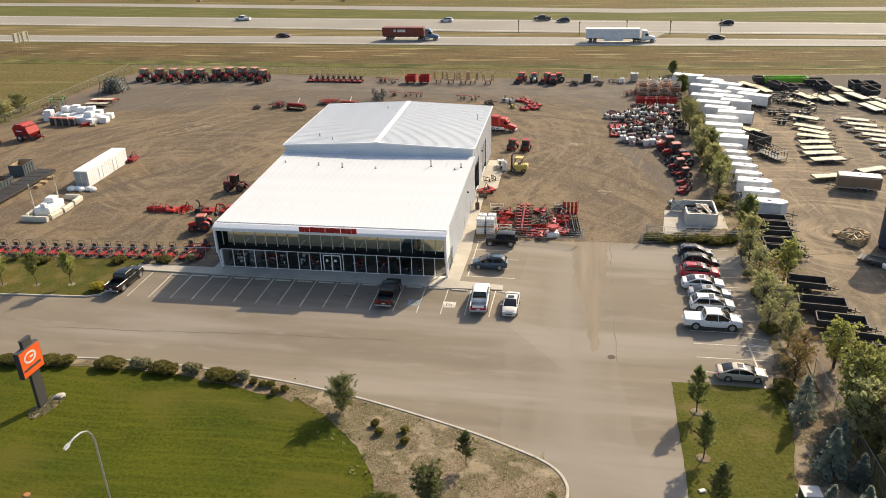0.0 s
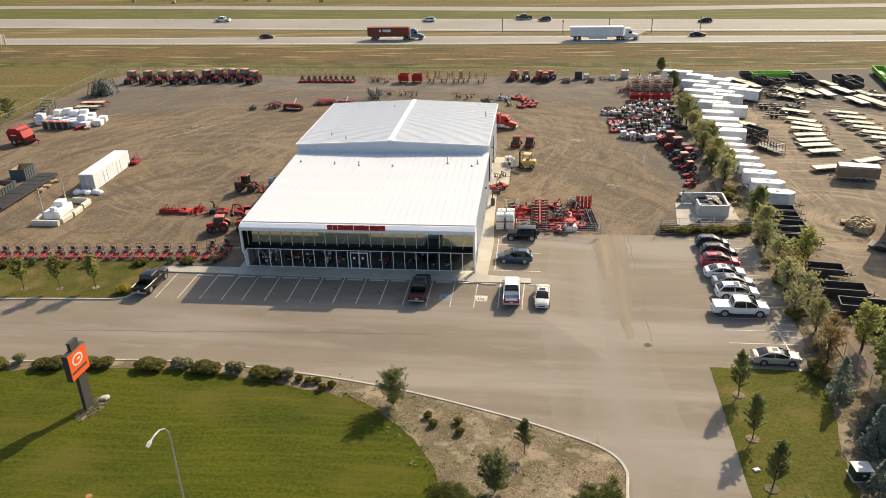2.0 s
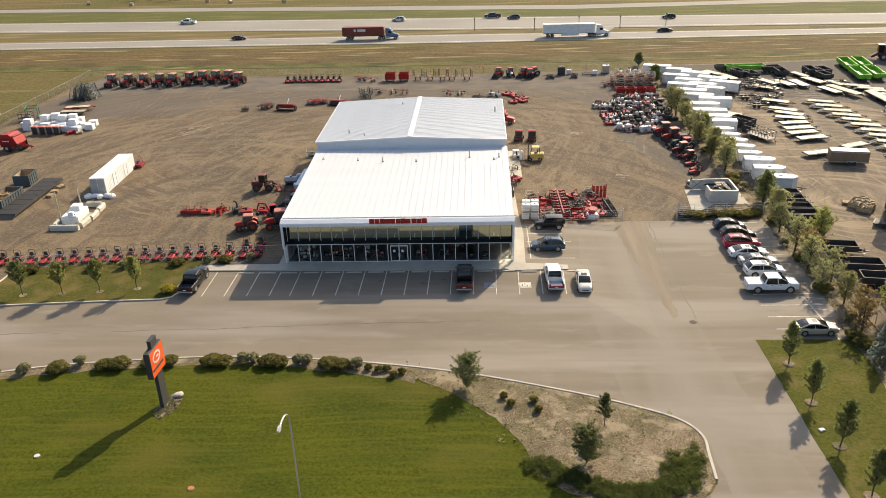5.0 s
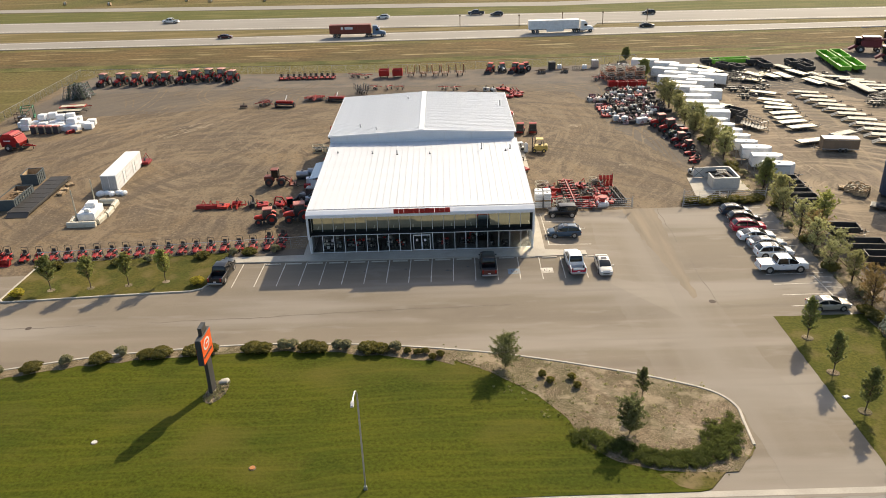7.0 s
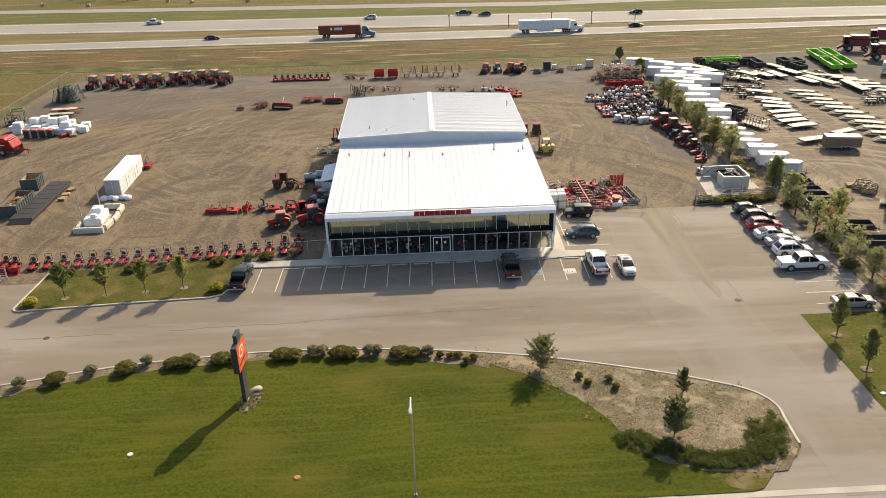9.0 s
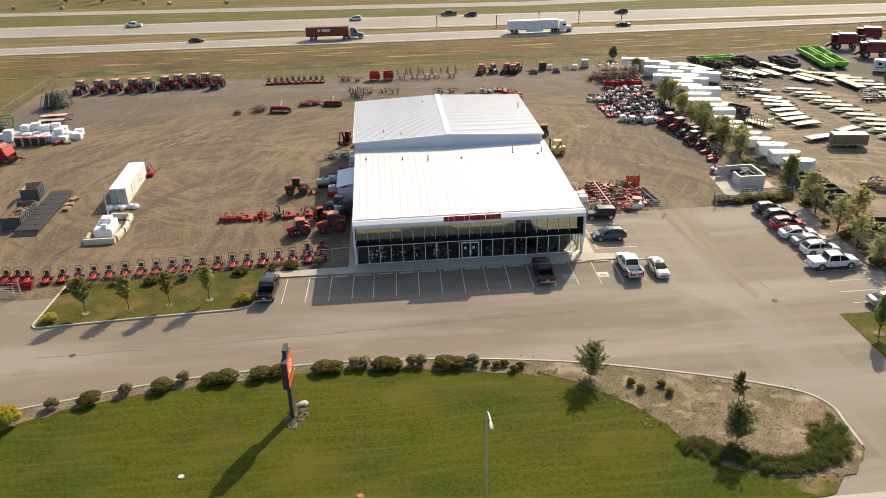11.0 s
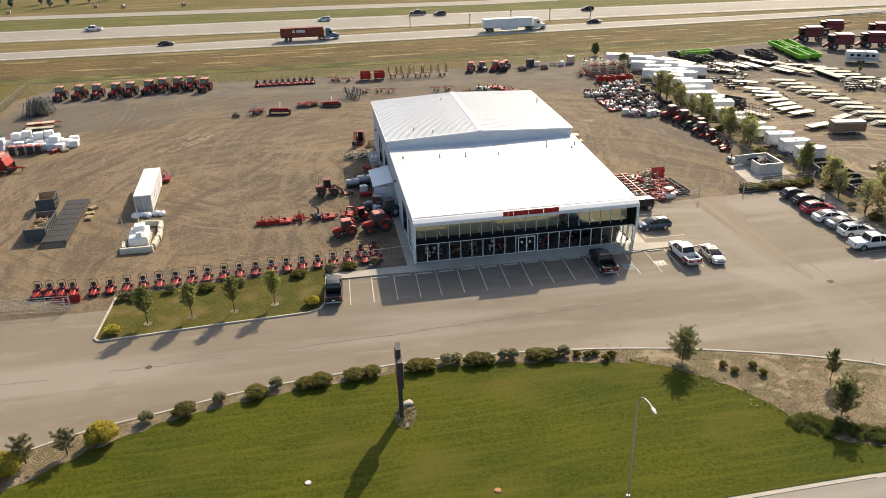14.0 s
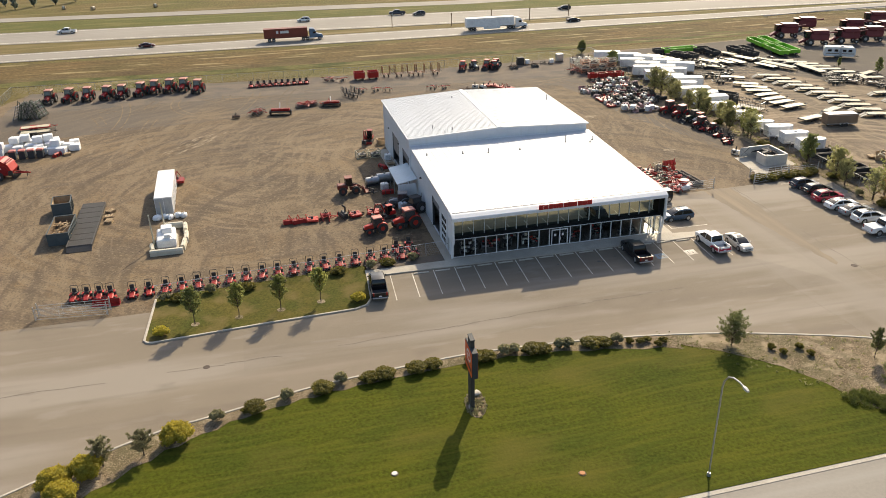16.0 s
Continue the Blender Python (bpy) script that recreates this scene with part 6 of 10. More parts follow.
# ---- plants ----
def leaves(g, c, rad, n, size, rng, squash=1.0, shell=0.55):
    """Small bent leaf quads scattered in a clump about c."""
    for _ in range(n):
        d = Vector((rng.gauss(0, 1), rng.gauss(0, 1), rng.gauss(0, 1))).normalized() * rad * (shell + (1 - shell) * rng.random())
        p = Vector(c) + Vector((d.x, d.y, d.z * squash))
        a = Vector((rng.gauss(0, 1), rng.gauss(0, 1), rng.gauss(0, 0.8))).normalized()
        b = a.orthogonal().normalized()
        b.rotate(Matrix.Rotation(rng.uniform(0, 6.28), 3, a))
        s = size * rng.uniform(0.6, 1.3)
        w = a.cross(b) * s * 0.5
        b = b * s
        k = len(g.v)
        g.v += [tuple(p - b), tuple(p + w), tuple(p + b), tuple(p - w)]
        g.f.append((k, k + 1, k + 2, k + 3))


def blob(g, c, r, squash, rng):
    """An uneven core that fills a clump of leaves."""
    rings = []
    for k in range(1, 5):
        a = math.pi * k / 5
        rings.append([(c[0] + r * rng.uniform(.8, 1.1) * math.sin(a) * math.cos(b), c[1] + r * rng.uniform(.8, 1.1) * math.sin(a) * math.sin(b), c[2] - r * squash * math.cos(a)) for b in (2 * math.pi * q / 7 for q in range(7))])
    g.loft(rings)


def tree(seed, H, R0, base, leaf_m, label, n=46, per=60, size=0.22, category="tree", group="", cone=0.0, thick=0.028, solid=0.0):
    """A trunk with limbs and an uneven crown of leaf clumps. cone: how far the crown narrows upwards."""
    rng = random.Random(seed)
    v = thing("tree", label, category, group)
    tr, cr = Geo(), Geo()
    pts = [Vector((0, 0, -0.1))]
    for i in range(1, 7):
        pts.append(Vector((pts[-1].x + rng.uniform(-.05, .05) * H * 0.25, pts[-1].y + rng.uniform(-.05, .05) * H * 0.25, H * 0.92 * i / 6)))
    for i in range(6):
        tr.cyl(pts[i], pts[i + 1], H * thick * (1 - i / 6.6), H * thick * (1 - (i + 1) / 6.6), n=7)
    for i in range(n):
        u = (i + rng.random()) / n
        z = base * 0.8 + (H * 0.86 - base * 0.8) * u
        prof = (math.sin(math.pi * min(1, u * 0.80 + 0.17)) ** 0.6) * (1 - cone * u)
        a = i * 2.4 + rng.uniform(-0.5, 0.5)
        rr = R0 * prof * rng.uniform(0.55, 1.12)
        k = min(5, int(z / (H * 0.92) * 6))
        stem = pts[k].lerp(pts[k + 1], min(1.0, max(0.0, z / (H * 0.92) * 6 - k)))
        tip = Vector((stem.x + rr * math.cos(a), stem.y + rr * math.sin(a), min(H * rng.uniform(0.95, 1.02), z + rr * rng.uniform(0.25, 1.0) + 0.08 * H)))
        tr.cyl(stem, tip, H * 0.008, H * 0.002, n=4)
        for w in (0.40, 0.56, 0.72, 0.87, 1.0):
            if rng.random() < 0.12:
                continue
            c = stem.lerp(tip, w) + Vector((rng.gauss(0, .05), rng.gauss(0, .05), rng.gauss(0, .04))) * R0
            q = R0 * rng.uniform(0.11, 0.24) * (1.25 - 0.5 * w)
            leaves(cr, c, q, int(per * 0.24 * rng.uniform(0.6, 1.4)), size, rng, 0.9, 0.1)
            if solid:
                blob(cr, c, q * solid * 1.1, 0.8, rng)
    part("trunk", tr, "bark", v)
    part("crown", cr, leaf_m, v)
    return v


def spruce(seed, H, R0, label, group="spruces along the fence"):
    rng = random.Random(seed)
    v = thing("spruce_tree", label, "tree", group)
    part("trunk", Geo().cyl((0, 0, -0.1), (0, 0, H * 0.95), H * 0.018, 0.01, n=6), "bark", v)
    cr = Geo()
    for k in range(int(H * 5)):
        u = k / (H * 5)
        z = 0.25 + (H - 0.35) * u
        rr = R0 * (1 - u) ** 0.9
        for j in range(max(5, int(11 * (1 - u)))):
            a = rng.uniform(0, 6.28)
            for q in (0.45, 0.75, 1.0):
                leaves(cr, (rr * q * math.cos(a), rr * q * math.sin(a), z - 0.22 * rr * q), 0.16, 5, 0.15, rng, 0.6, 0.1)
    part("needle_crown", cr, "spruce", v)
    return v


def shrub(seed, w, h, leaf_m, label, group="", n=18, per=150, size=0.085):
    rng = random.Random(seed)
    v = thing("shrub", label, "shrub", group)
    cr, st = Geo(), Geo()
    for i in range(n):
        a, q = i * 2.4 + rng.uniform(-.3, .3), math.sqrt((i + .5) / n) * 0.74
        c = (w / 2 * q * math.cos(a), w / 2 * q * math.sin(a), h * (0.28 + 0.50 * (1 - q * q) * rng.uniform(0.8, 1.1)))
        leaves(cr, c, w * 0.21, per, size, rng, min(1.0, h / w * 1.3), 0.72)
        blob(cr, c, w * 0.18, min(1.0, h / w * 1.3), rng)
        st.cyl((c[0] * 0.2, c[1] * 0.2, -0.05), c, 0.02, 0.008, n=4)
    part("branching", st, "bark", v)
    part("foliage", cr, leaf_m, v)
    return v


# bed trees and island trees
t_round = tree(11, 4.3, 1.95, 0.3, "leaf_deep", "small round leafy green tree in the gravel bed", 84, 84, 0.09, cone=0.25, thick=0.014)
put(t_round, 22.7, -26.2, 0, 0.05, 0.93)
t = tree(12, 3.8, 1.0, 1.1, "leaf_deep", "thin young green tree in the gravel bed", 44, 70, 0.085, cone=0.55, thick=0.012)
put(t, 35.6, -32.4, 0, 0.05)
t = tree(13, 4.0, 1.45, 0.3, "leaf_deep", "loose green young tree in the gravel bed", 84, 84, 0.09, thick=0.013)
put(t, 33.3, -37.6, 0, 0.05)
isl = [tree(21, 5.0, 1.35, 1.6, "leaf", "young green street tree on the lawn island", 58, 84, 0.095, group="island trees", cone=0.25, thick=0.013),
       tree(22, 4.8, 1.2, 1.6, "leaf_lime", "young light green street tree on the lawn island", 54, 80, 0.095, group="island trees", cone=0.25, thick=0.013)]
put(isl[0], -34.4, -5.7, 0, 0.05), put(isl[1], -29.4, -5.4, 30, 0.05)
again(isl[1], -24.6, -4.9, 140, 0.05), again(isl[1], -19.9, -4.2, 250, 0.05)
col = [tree(31, 5.4, 1.15, 1.1, "leaf", "narrow green columnar tree on the side lawn", 66, 72, 0.09, group="side lawn trees", cone=0.55, thick=0.013),
       tree(32, 5.2, 1.2, 1.2, "leaf", "narrow green young tree on the side lawn", 66, 72, 0.09, group="side lawn trees", cone=0.5, thick=0.013)]
put(col[0], 56.1, -22.0, 0, 0.03), put(col[1], 55.9, -28.7, 60, 0.03), again(col[0], 56.0, -35.2, 150, 0.03), again(col[1], 56.0, -41.5, 220, 0.03)
g = Geo()
for x, y in ((56.1, -22), (55.9, -28.7), (56, -35.2), (56, -41.5), (-34.4, -5.7), (-29.4, -5.4), (-24.6, -4.9), (-19.9, -4.2)):
    tagged(part("mulch_ring", Geo().cyl((x, y, 0.04), (x, y, 0.10), 0.65 if x > 0 else 0.55, 0.55 if x > 0 else 0.48, n=14), "mulch"), "ring of pale mulch round a young tree", "planting bed", "mulch rings", kind="structure")
# row of trees along the fence
row = [tree(41, 7.6, 2.5, 1.0, "leaf_pale", "tall loose pale green tree along the fence", 64, 84, 0.125, group="fence row trees"),
       tree(42, 6.4, 2.2, 0.8, "leaf_pale", "bushy pale olive tree along the fence", 60, 84, 0.125, group="fence row trees"),
       tree(43, 5.6, 2.2, 0.4, "leaf", "dark green bushy tree along the fence", 70, 80, 0.13, group="fence row trees", cone=0.45, solid=0.3),
       tree(44, 5.2, 2.0, 0.5, "leaf_rust", "thin rusty-leaved tree along the fence", 40, 60, 0.12, group="fence row trees"),
       tree(45, 6.6, 2.0, 0.9, "leaf_lime", "fresh green leafy tree along the fence", 58, 80, 0.13, group="fence row trees"),
       tree(46, 6.0, 2.1, 1.0, "leaf_sage", "open-crowned grey-green tree in the gravel bed", 46, 76, 0.12, group="fence row trees")]
row.append(tree(47, 4.9, 1.9, 0.25, "leaf", "dense dark green rounded tree along the fence", 110, 120, 0.14, group="fence row trees", cone=0.35, solid=0.45))
first_put = set()
for k, x, y, rz in ((5, 66.2, 5.0, 0), (5, 66.4, 11.6, 80), (5, 65.4, -5.8, 250), (5, 67.6, -3.6, 40), (5, 65.7, -0.8, 310), (3, 66.8, 2.4, 100), (1, 66.8, 14.6, 15),  (1, 66.9, -9.2, 120), (3, 67.4, -12.4, 10), (4, 70.6, -12.6, 60), (3, 66.2, -15.6, 200), (4, 73.3, -20.5, 0), (0, 72.4, -25.5, 80), (4, 74.5, -16.0, 160), (1, 75.6, -24.0, 260),
                    (4, 72.0, -31.5, 30), (0, 75.5, -33, 10), (1, 71.8, -38, 140),
                    (5, 66.0, 37.4, 10), (1, 65.2, 43.6, 90), (4, 67.4, 42.0, 0), (2, 67.6, 57.6, 30), (1, 65.4, 59.6, 280), (1, 65.2, 52.6, 60), (0, 65.4, 72.0, 300), (1, 65.8, 66.0, 150), (6, 66.9, 101.5, 0), (6, 66.5, 121.3, 70), (1, 66.4, 69.2, 20), (1, 65.0, 74.6, 200), (5, 65.8, 56.2, 120), (1, 66.8, 49.6, 330), (4, 66.6, 39.2, 210), (1, 66.4, 46.4, 15),  (2, 67.9, 23.3, 200)):
    if k not in first_put:
        put(row[k], x, y, rz, -0.03, 0.88), first_put.add(k)
    else:
        copy_thing(row[k], pose(x, y, -0.03, 0, 0, rz) @ Matrix.Scale(R.uniform(0.68, 1.08) if abs(y - 3) > 13 else R.uniform(0.76, 0.96), 4))
for k, x, y, rz, q in ((4, 69.7, 6.6, 160, 1.0),):
    copy_thing(row[k], pose(x, y, -0.03, 0, 0, rz) @ Matrix.Scale(q, 4))
sp = [spruce(51, 4.6, 1.35, "blue-green young spruce in the gravel bed"), spruce(52, 3.4, 1.1, "small blue-green spruce in the gravel bed")]
put(sp[0], 65.7, -21.2, 0, 0.03), put(sp[1], 66.6, -26.8, 0, 0.03)
for k, x, y in ((1, 68.0, -30.5), (1, 64.6, -34.6), (1, 67.3, -34.4), (0, 69.4, -36.5), (1, 65.5, -38.6), (0, 68.4, -40)):
    again(sp[k], x, y, R.uniform(0, 360), 0.03)
for k, x, y, a, q in ((4, 70.0, -22.0, 200, 1.35), (4, 70.6, -18.8, 90, 1.2), (5, 69.4, -25.2, 20, 1.3), (4, 70.9, -20.6, 10, 1.0), (4, 72.2, -23.4, 120, 1.05), (0, 70.8, -25.8, 60, .85), (4, 74.6, -20.0, 230, 1.1), (4, 74.8, -26.0, 300, 1.1), (1, 71.0, -29.6, 20, .9), (4, 73.0, -31.0, 75, 1.0), (1, 77.0, -23.0, 170, 1.1)):
    copy_thing(row[k], pose(x, y, -0.03, 0, 0, a) @ Matrix.Scale(q, 4))
for x, y, q in ((65.9, -29.6, 1.1), (67.2, -27.2, 0.9)):
    copy_thing(sp[0], pose(x, y, 0.03, 0, 0, x * 40) @ Matrix.Scale(q, 4))
far = tree(61, 7.5, 1.9, 0.4, "spruce", "dark conical far tree across the highway", 40, 40, 0.4, group="far trees", cone=0.75)
put(far, -116, 276, 0, -0.1)
for x, y in ((-110, 282), (-102, 284), (-122, 286), (-132, 280), (-95, 290), (-140, 290)):
    again(far, x, y, R.uniform(0, 360), -0.1)
yt = tree(62, 5.5, 1.5, 0.5, "leaf", "small dark green tree in the trailer yard", 40, 60, 0.2, cone=0.5, group="trailer yard trees")
put(yt, 125.4, 74.9, 0, -0.02, .75), tagged(copy_thing(yt, pose(121.4, 84.0, 0, 0, 0, 90) @ Matrix.Scale(.6, 4)))
wt = tree(63, 4.2, 2.2, 0.2, "leaf_pale", "low bushy olive tree outside the fence", 40, 60, 0.2, group="bushy fence trees")
put(wt, -84.5, 70, 0, -0.1), again(wt, -87.2, 66.5, 90, -0.1), again(wt, -85.6, 77, 30, -0.1)

# shrubs
jun = [shrub(71, 2.4, 1.0, "shrub", "rounded olive-green juniper behind the kerb", "junipers behind the kerb"), shrub(72, 2.1, 0.9, "shrub", "low olive juniper behind the kerb", "junipers behind the kerb")]
gry = shrub(73, 1.5, 1.15, "grey_shrub", "tufty grey-green shrub behind the kerb", "grey shrubs behind the kerb", 10, 120, 0.085)
small = shrub(74, 1.0, 0.65, "shrub", "small dark shrub in the gravel bed", "small bed shrubs", 8, 110, 0.07)
gold = shrub(75, 3.0, 2.0, "leaf_yellow", "bright golden-yellow rounded shrub", "golden shrubs", 22, 170, 0.10)
gold_s = shrub(76, 1.9, 1.05, "leaf_yellow", "small golden-yellow shrub on the lawn island", "golden shrubs", 14, 130, 0.085)
spots = [(-31.6, -25.2, "g"), (-28.1, -24.7, 0), (-24.9, -23.5, "g"), (-21.3, -23.2, 0), (-19.3, -22.0, "g"), (-16.4, -22.6, 1), (-14.8, -22.4, 0), (-11.4, -22.2, 0), (-9.6, -21.9, 1), (-4.9, -21.9, 0), (-3.7, -21.9, 1), (-1.6, -21.4, "g"), (-0.5, -21.5, "g"), (1.4, -22.0, 0), (2.5, -22.1, 1),
         (4.6, -21.8, "g"), (5.5, -21.9, "g"), (8.0, -22.5, 0), (9.3, -22.7, 1), (11.0, -22.5, "g"), (12.3, -22.8, "s"), (13.4, -23.2, "s"), (14.2, -23.0, "s"), (15.0, -24.2, "s"), (15.9, -23.6, "s"), (26.4, -27.9, "s"), (27.0, -29.1, "s"), (29.3, -28.6, "s"), (29.6, -30.1, "s")]
done = set()
for x, y, k in spots:
    src = {"g": gry, "s": small, 0: jun[0], 1: jun[1]}[k]
    y += 0.0 if k == "s" else 0.2
    if k in done:
        again(src, x, y, R.uniform(0, 360), 0.04)
    else:
        put(src, x, y, 0, 0.04), done.add(k)
put(gold, -35.2, -27.4, 0, 0.03), again(gold, -42.6, -30.2, 80, 0.03), again(gold, -45.0, -31.2, 190, 0.03), again(gold, -44.2, -33.2, 30, 0.03)
put(gold_s, -38.1, -7.1, 0, 0.04), again(gold_s, -15.5, -5.2, 100, 0.04)
for k, (x, y) in enumerate(((-38.0, -28.6), (-41.4, -29.2))):
    t = tree(80 + k, 2.6 + 0.4 * k, 1.15, 0.7, "grey_shrub", "small grey-green multi-stem tree in the bed", 46, 80, 0.085)
    put(t, x, y, 0, 0.03)
for i, (x, y) in enumerate(((-38.2, 1.3), (-36.6, 1.0), (-32.8, 2.1), (-28.3, 1.6), (-24.2, 2.0), (-17.0, 2.8), (-12.8, 3.4), (-10.6, 3.6), (-7.0, 4.0))):
    again(jun[i % 2] if i % 2 else gry, x, y, i * 77, -0.02, "spreading grey-olive shrub along the fence", "fence shrubs")
for i in range(11):
    again(jun[i % 2], 54.4 + i * 1.05, 17.6 + 0.5 * math.sin(i * 2.1), i * 51, -0.02, "weedy olive shrub behind the gate", "gate shrubs")
for i, (x, y) in enumerate(((66.0, -2.0), (66.2, 2.6), (65.6, -6.0), (66.0, -13), (65.2, -18.5), (66.9, 15.2), (65.5, 7.2), (64.8, -17.0), (65.4, 31), (66.6, 29), (66.2, 33.5), (65.6, 48), (66.4, 55))):
    again(jun[i % 2] if i % 3 else gry, x, y, i * 33, 0.0, "low dry shrub along the fence", "fence bed shrubs")
# spreading juniper bed at the end of the front bed
rng = random.Random(5)
g = Geo()
path = [(29.0, -37.6), (30.6, -38.9), (32.4, -39.9), (34.4, -41.0), (36.6, -41.6), (38.8, -41.2), (40.6, -40.0), (41.7, -38.4), (42.2, -36.4)]
for i in range(430):
    u = rng.random() * (len(path) - 1)
    k = int(u)
    a, b = path[k], path[k + 1]
    w = 1.15 if k < 6 else 1.5
    x, y = a[0] + (b[0] - a[0]) * (u - k) + rng.uniform(-w, w), a[1] + (b[1] - a[1]) * (u - k) + rng.uniform(-w * 0.8, w * 0.8)
    leaves(g, (x, y, 0.20 + 0.20 * rng.random()), 0.42, 120, 0.075, rng, 0.6, 0.3)
tagged(part("juniper_bed", g, "juniper"), "dense dark green spreading juniper bed", "shrub", kind="stuff")
# weeds in the gravel bed
g = Geo()
for i in range(420):
    x = rng.uniform(17, 43)
    y = rng.uniform(-42, -22)
    top_y = -19.6 - 0.0122 * max(0, x) ** 1.75 - 1.6
    low_y = -26.5 - (x - 18) * 1.05 if x < 32 else -41.5
    if low_y < y < top_y:
        leaves(g, (x, y, 0.12), 0.22, 9, 0.09, rng, 0.5, 0.2)
for i in range(60):
    leaves(g, (rng.uniform(65.0, 67.8), rng.uniform(-17, 16), 0.1), 0.3, 12, 0.1, rng, 0.6, 0.2)
for i in range(160):
    leaves(g, (rng.uniform(64.8, 68), rng.uniform(20, 117), 0.1), 0.4, 14, 0.14, rng, 0.7, 0.2)
tagged(part("weeds", g, "leaf_pale"), "scattered dry weeds in the gravel", "weeds", kind="stuff")
# uneven grass along the bed edge
g = Geo()
for (xa, ya), (xb, yb) in zip(BED, BED[1:]):
    for k in range(int(math.hypot(xb - xa, yb - ya) * 9)):
        u = rng.random()
        leaves(g, (xa + (xb - xa) * u + rng.gauss(0, .38) + .1, ya + (yb - ya) * u + rng.gauss(0, .38) + .1, .09), .16, 8, .06, rng, .5, .2)
tagged(part("edge_grass", g, leaf("edge_grass_blades", (0.105, 0.110, 0.018), (0.085, 0.09, 0.015))), "uneven grass tufts along the edge of the bed", "grass", kind="stuff")


# ---- parked cars ----
put(car("pickup", "car_black", "black crew-cab pickup parked beside the island", "pickup truck"), -12.75, -3.1, 86)
put(car("pickup", "car_black", "black pickup with a dark red tailgate parked in the shade", "pickup truck", "car_maroon"), 22.3, -2.9, 90)
striped = car("pickup", "car_white", "white pickup with a red striped tailgate in a front stall", "pickup truck", "car_white")
part("stripe", Geo().box(-2.97, 0, .80, .02, 1.84, .28), "car_red", striped, "red tailgate stripe")
for s in (-1, 1):
    part("stripe", Geo().prism([(-2.8, .62), (-0.9, .62), (-1.5, .95), (-2.8, 1.05)], s * 1.012 - .008, s * 1.012 + .008, "y"), "car_red", striped, "red side stripe")
put(striped, 33.6, -3.0, 92)
put(car("sedan", "car_cream", "cream-white sedan with a sunroof parked facing out", "car"), 37.2, -3.9, -91)
put(car("suv", "car_blue", "blue-grey compact crossover beside the shop", "car"), 33.6, 6.8, 180)
put(car("jeep", "car_black", "boxy black off-roader with a rear spare wheel", "car"), 34.3, 14.1, 180)
put(car("pickup", "car_white", "white crew-cab pickup with a flat bed cover", "pickup truck", cover=True), 59.6, -5.55, 0, 0, 1.04)
put(car("sedan", "car_silver", "beige-silver sedan parked beside the side lawn", "car"), 61.1, -15.6, 0)
put(car("suv", "car_white", "white crossover in the side parking", "car"), 60.1, -1.5, 0, 0, 1.06)
put(car("sedan", "car_grey", "blue-grey sedan in the side parking", "car"), 60.2, 1.3, 0, 0, 1.03)
put(car("sedan", "car_white", "white sedan in the side parking", "car"), 59.7, 3.9, 0, 0, 1.03)
put(car("suv", "car_red", "bright red crossover in the side parking", "car"), 59.7, 7.0, 0, 0, 1.03)
put(car("suv", "car_black", "glossy black crossover in the side parking", "car"), 60.1, 10.0, 0)
put(car("suv", "car_navy", "dark blue crossover in the side parking", "car"), 59.8, 12.9, 0, 0, .95)
# on the highway
put(semi("pale_blue", "brick_red", "semi truck with a blue cab and brick-red container", 13.5, True), -7.5, 168.2, -1.5)
put(semi("car_white", "white", "white semi truck with a long white box trailer"), 59.5, 165.0, -1)
put(car("suv", "car_charcoal", "dark sport utility car on the highway", "car"), 36.6, 201.8, 174)
put(car("suv", "car_black", "black sport utility car on the highway", "car"), 90.2, 195.0, 174)
put(car("sedan", "car_black", "black sedan on the near carriageway", "car"), 83.6, 169.6, -1)
put(car("pickup", "car_white", "white pickup on the far carriageway", "pickup truck"), -84.5, 208.0, 175)
put(car("suv", "car_white", "white sport utility car on the far carriageway", "car"), -5.0, 203.0, 175)
put(car("pickup", "car_navy", "dark blue pickup on the far carriageway", "pickup truck"), 29.2, 205.5, 175)
put(car("sedan", "car_maroon", "dark red car on the near carriageway", "car"), -55.5, 172.8, -2)


# ---- farm implements and loose equipment ----
def discs(g, x, y0, y1, z, r, step=0.26):
    n = int(abs(y1 - y0) / step)
    for i in range(n + 1):
        y = y0 + (y1 - y0) * i / max(n, 1)
        g.cyl((x, y - 0.02, z), (x, y + 0.02, z), r, n=10)
    return g.cyl((x, y0, z), (x, y1, z), 0.04, n=5)


def disc_harrow(W, paint, label, group="tillage implements"):
    v = thing("disc_harrow", label, "implement", group)
    part("frame", Geo().box(0.6, 0, 0.75, 0.12, W, 0.12).box(-0.6, 0, 0.75, 0.12, W, 0.12).box(0, W * 0.3, 0.78, 1.6, 0.12, 0.12).box(0, -W * 0.3, 0.78, 1.6, 0.12, 0.12).box(0, 0, 0.8, 1.9, 0.14, 0.14), paint, v)
    for x in (0.6, -0.6):
        part("disc_gang", discs(Geo(), x, -W / 2, W / 2, 0.3, 0.3), "steel", v)
    part("drawbar", Geo().tube([(0.6, -.5, .75), (2.2, 0, .5)], 0.06).tube([(0.6, .5, .75), (2.2, 0, .5)], 0.06), paint, v)
    part("mast", Geo().tube([(0.5, -.3, .8), (0.7, 0, 1.4), (0.5, .3, .8)], 0.05), paint, v)
    wheels(v, [(0, s * W * 0.22) for s in (-1, 1)], 0.34, 0.22, "white_rim")
    return v


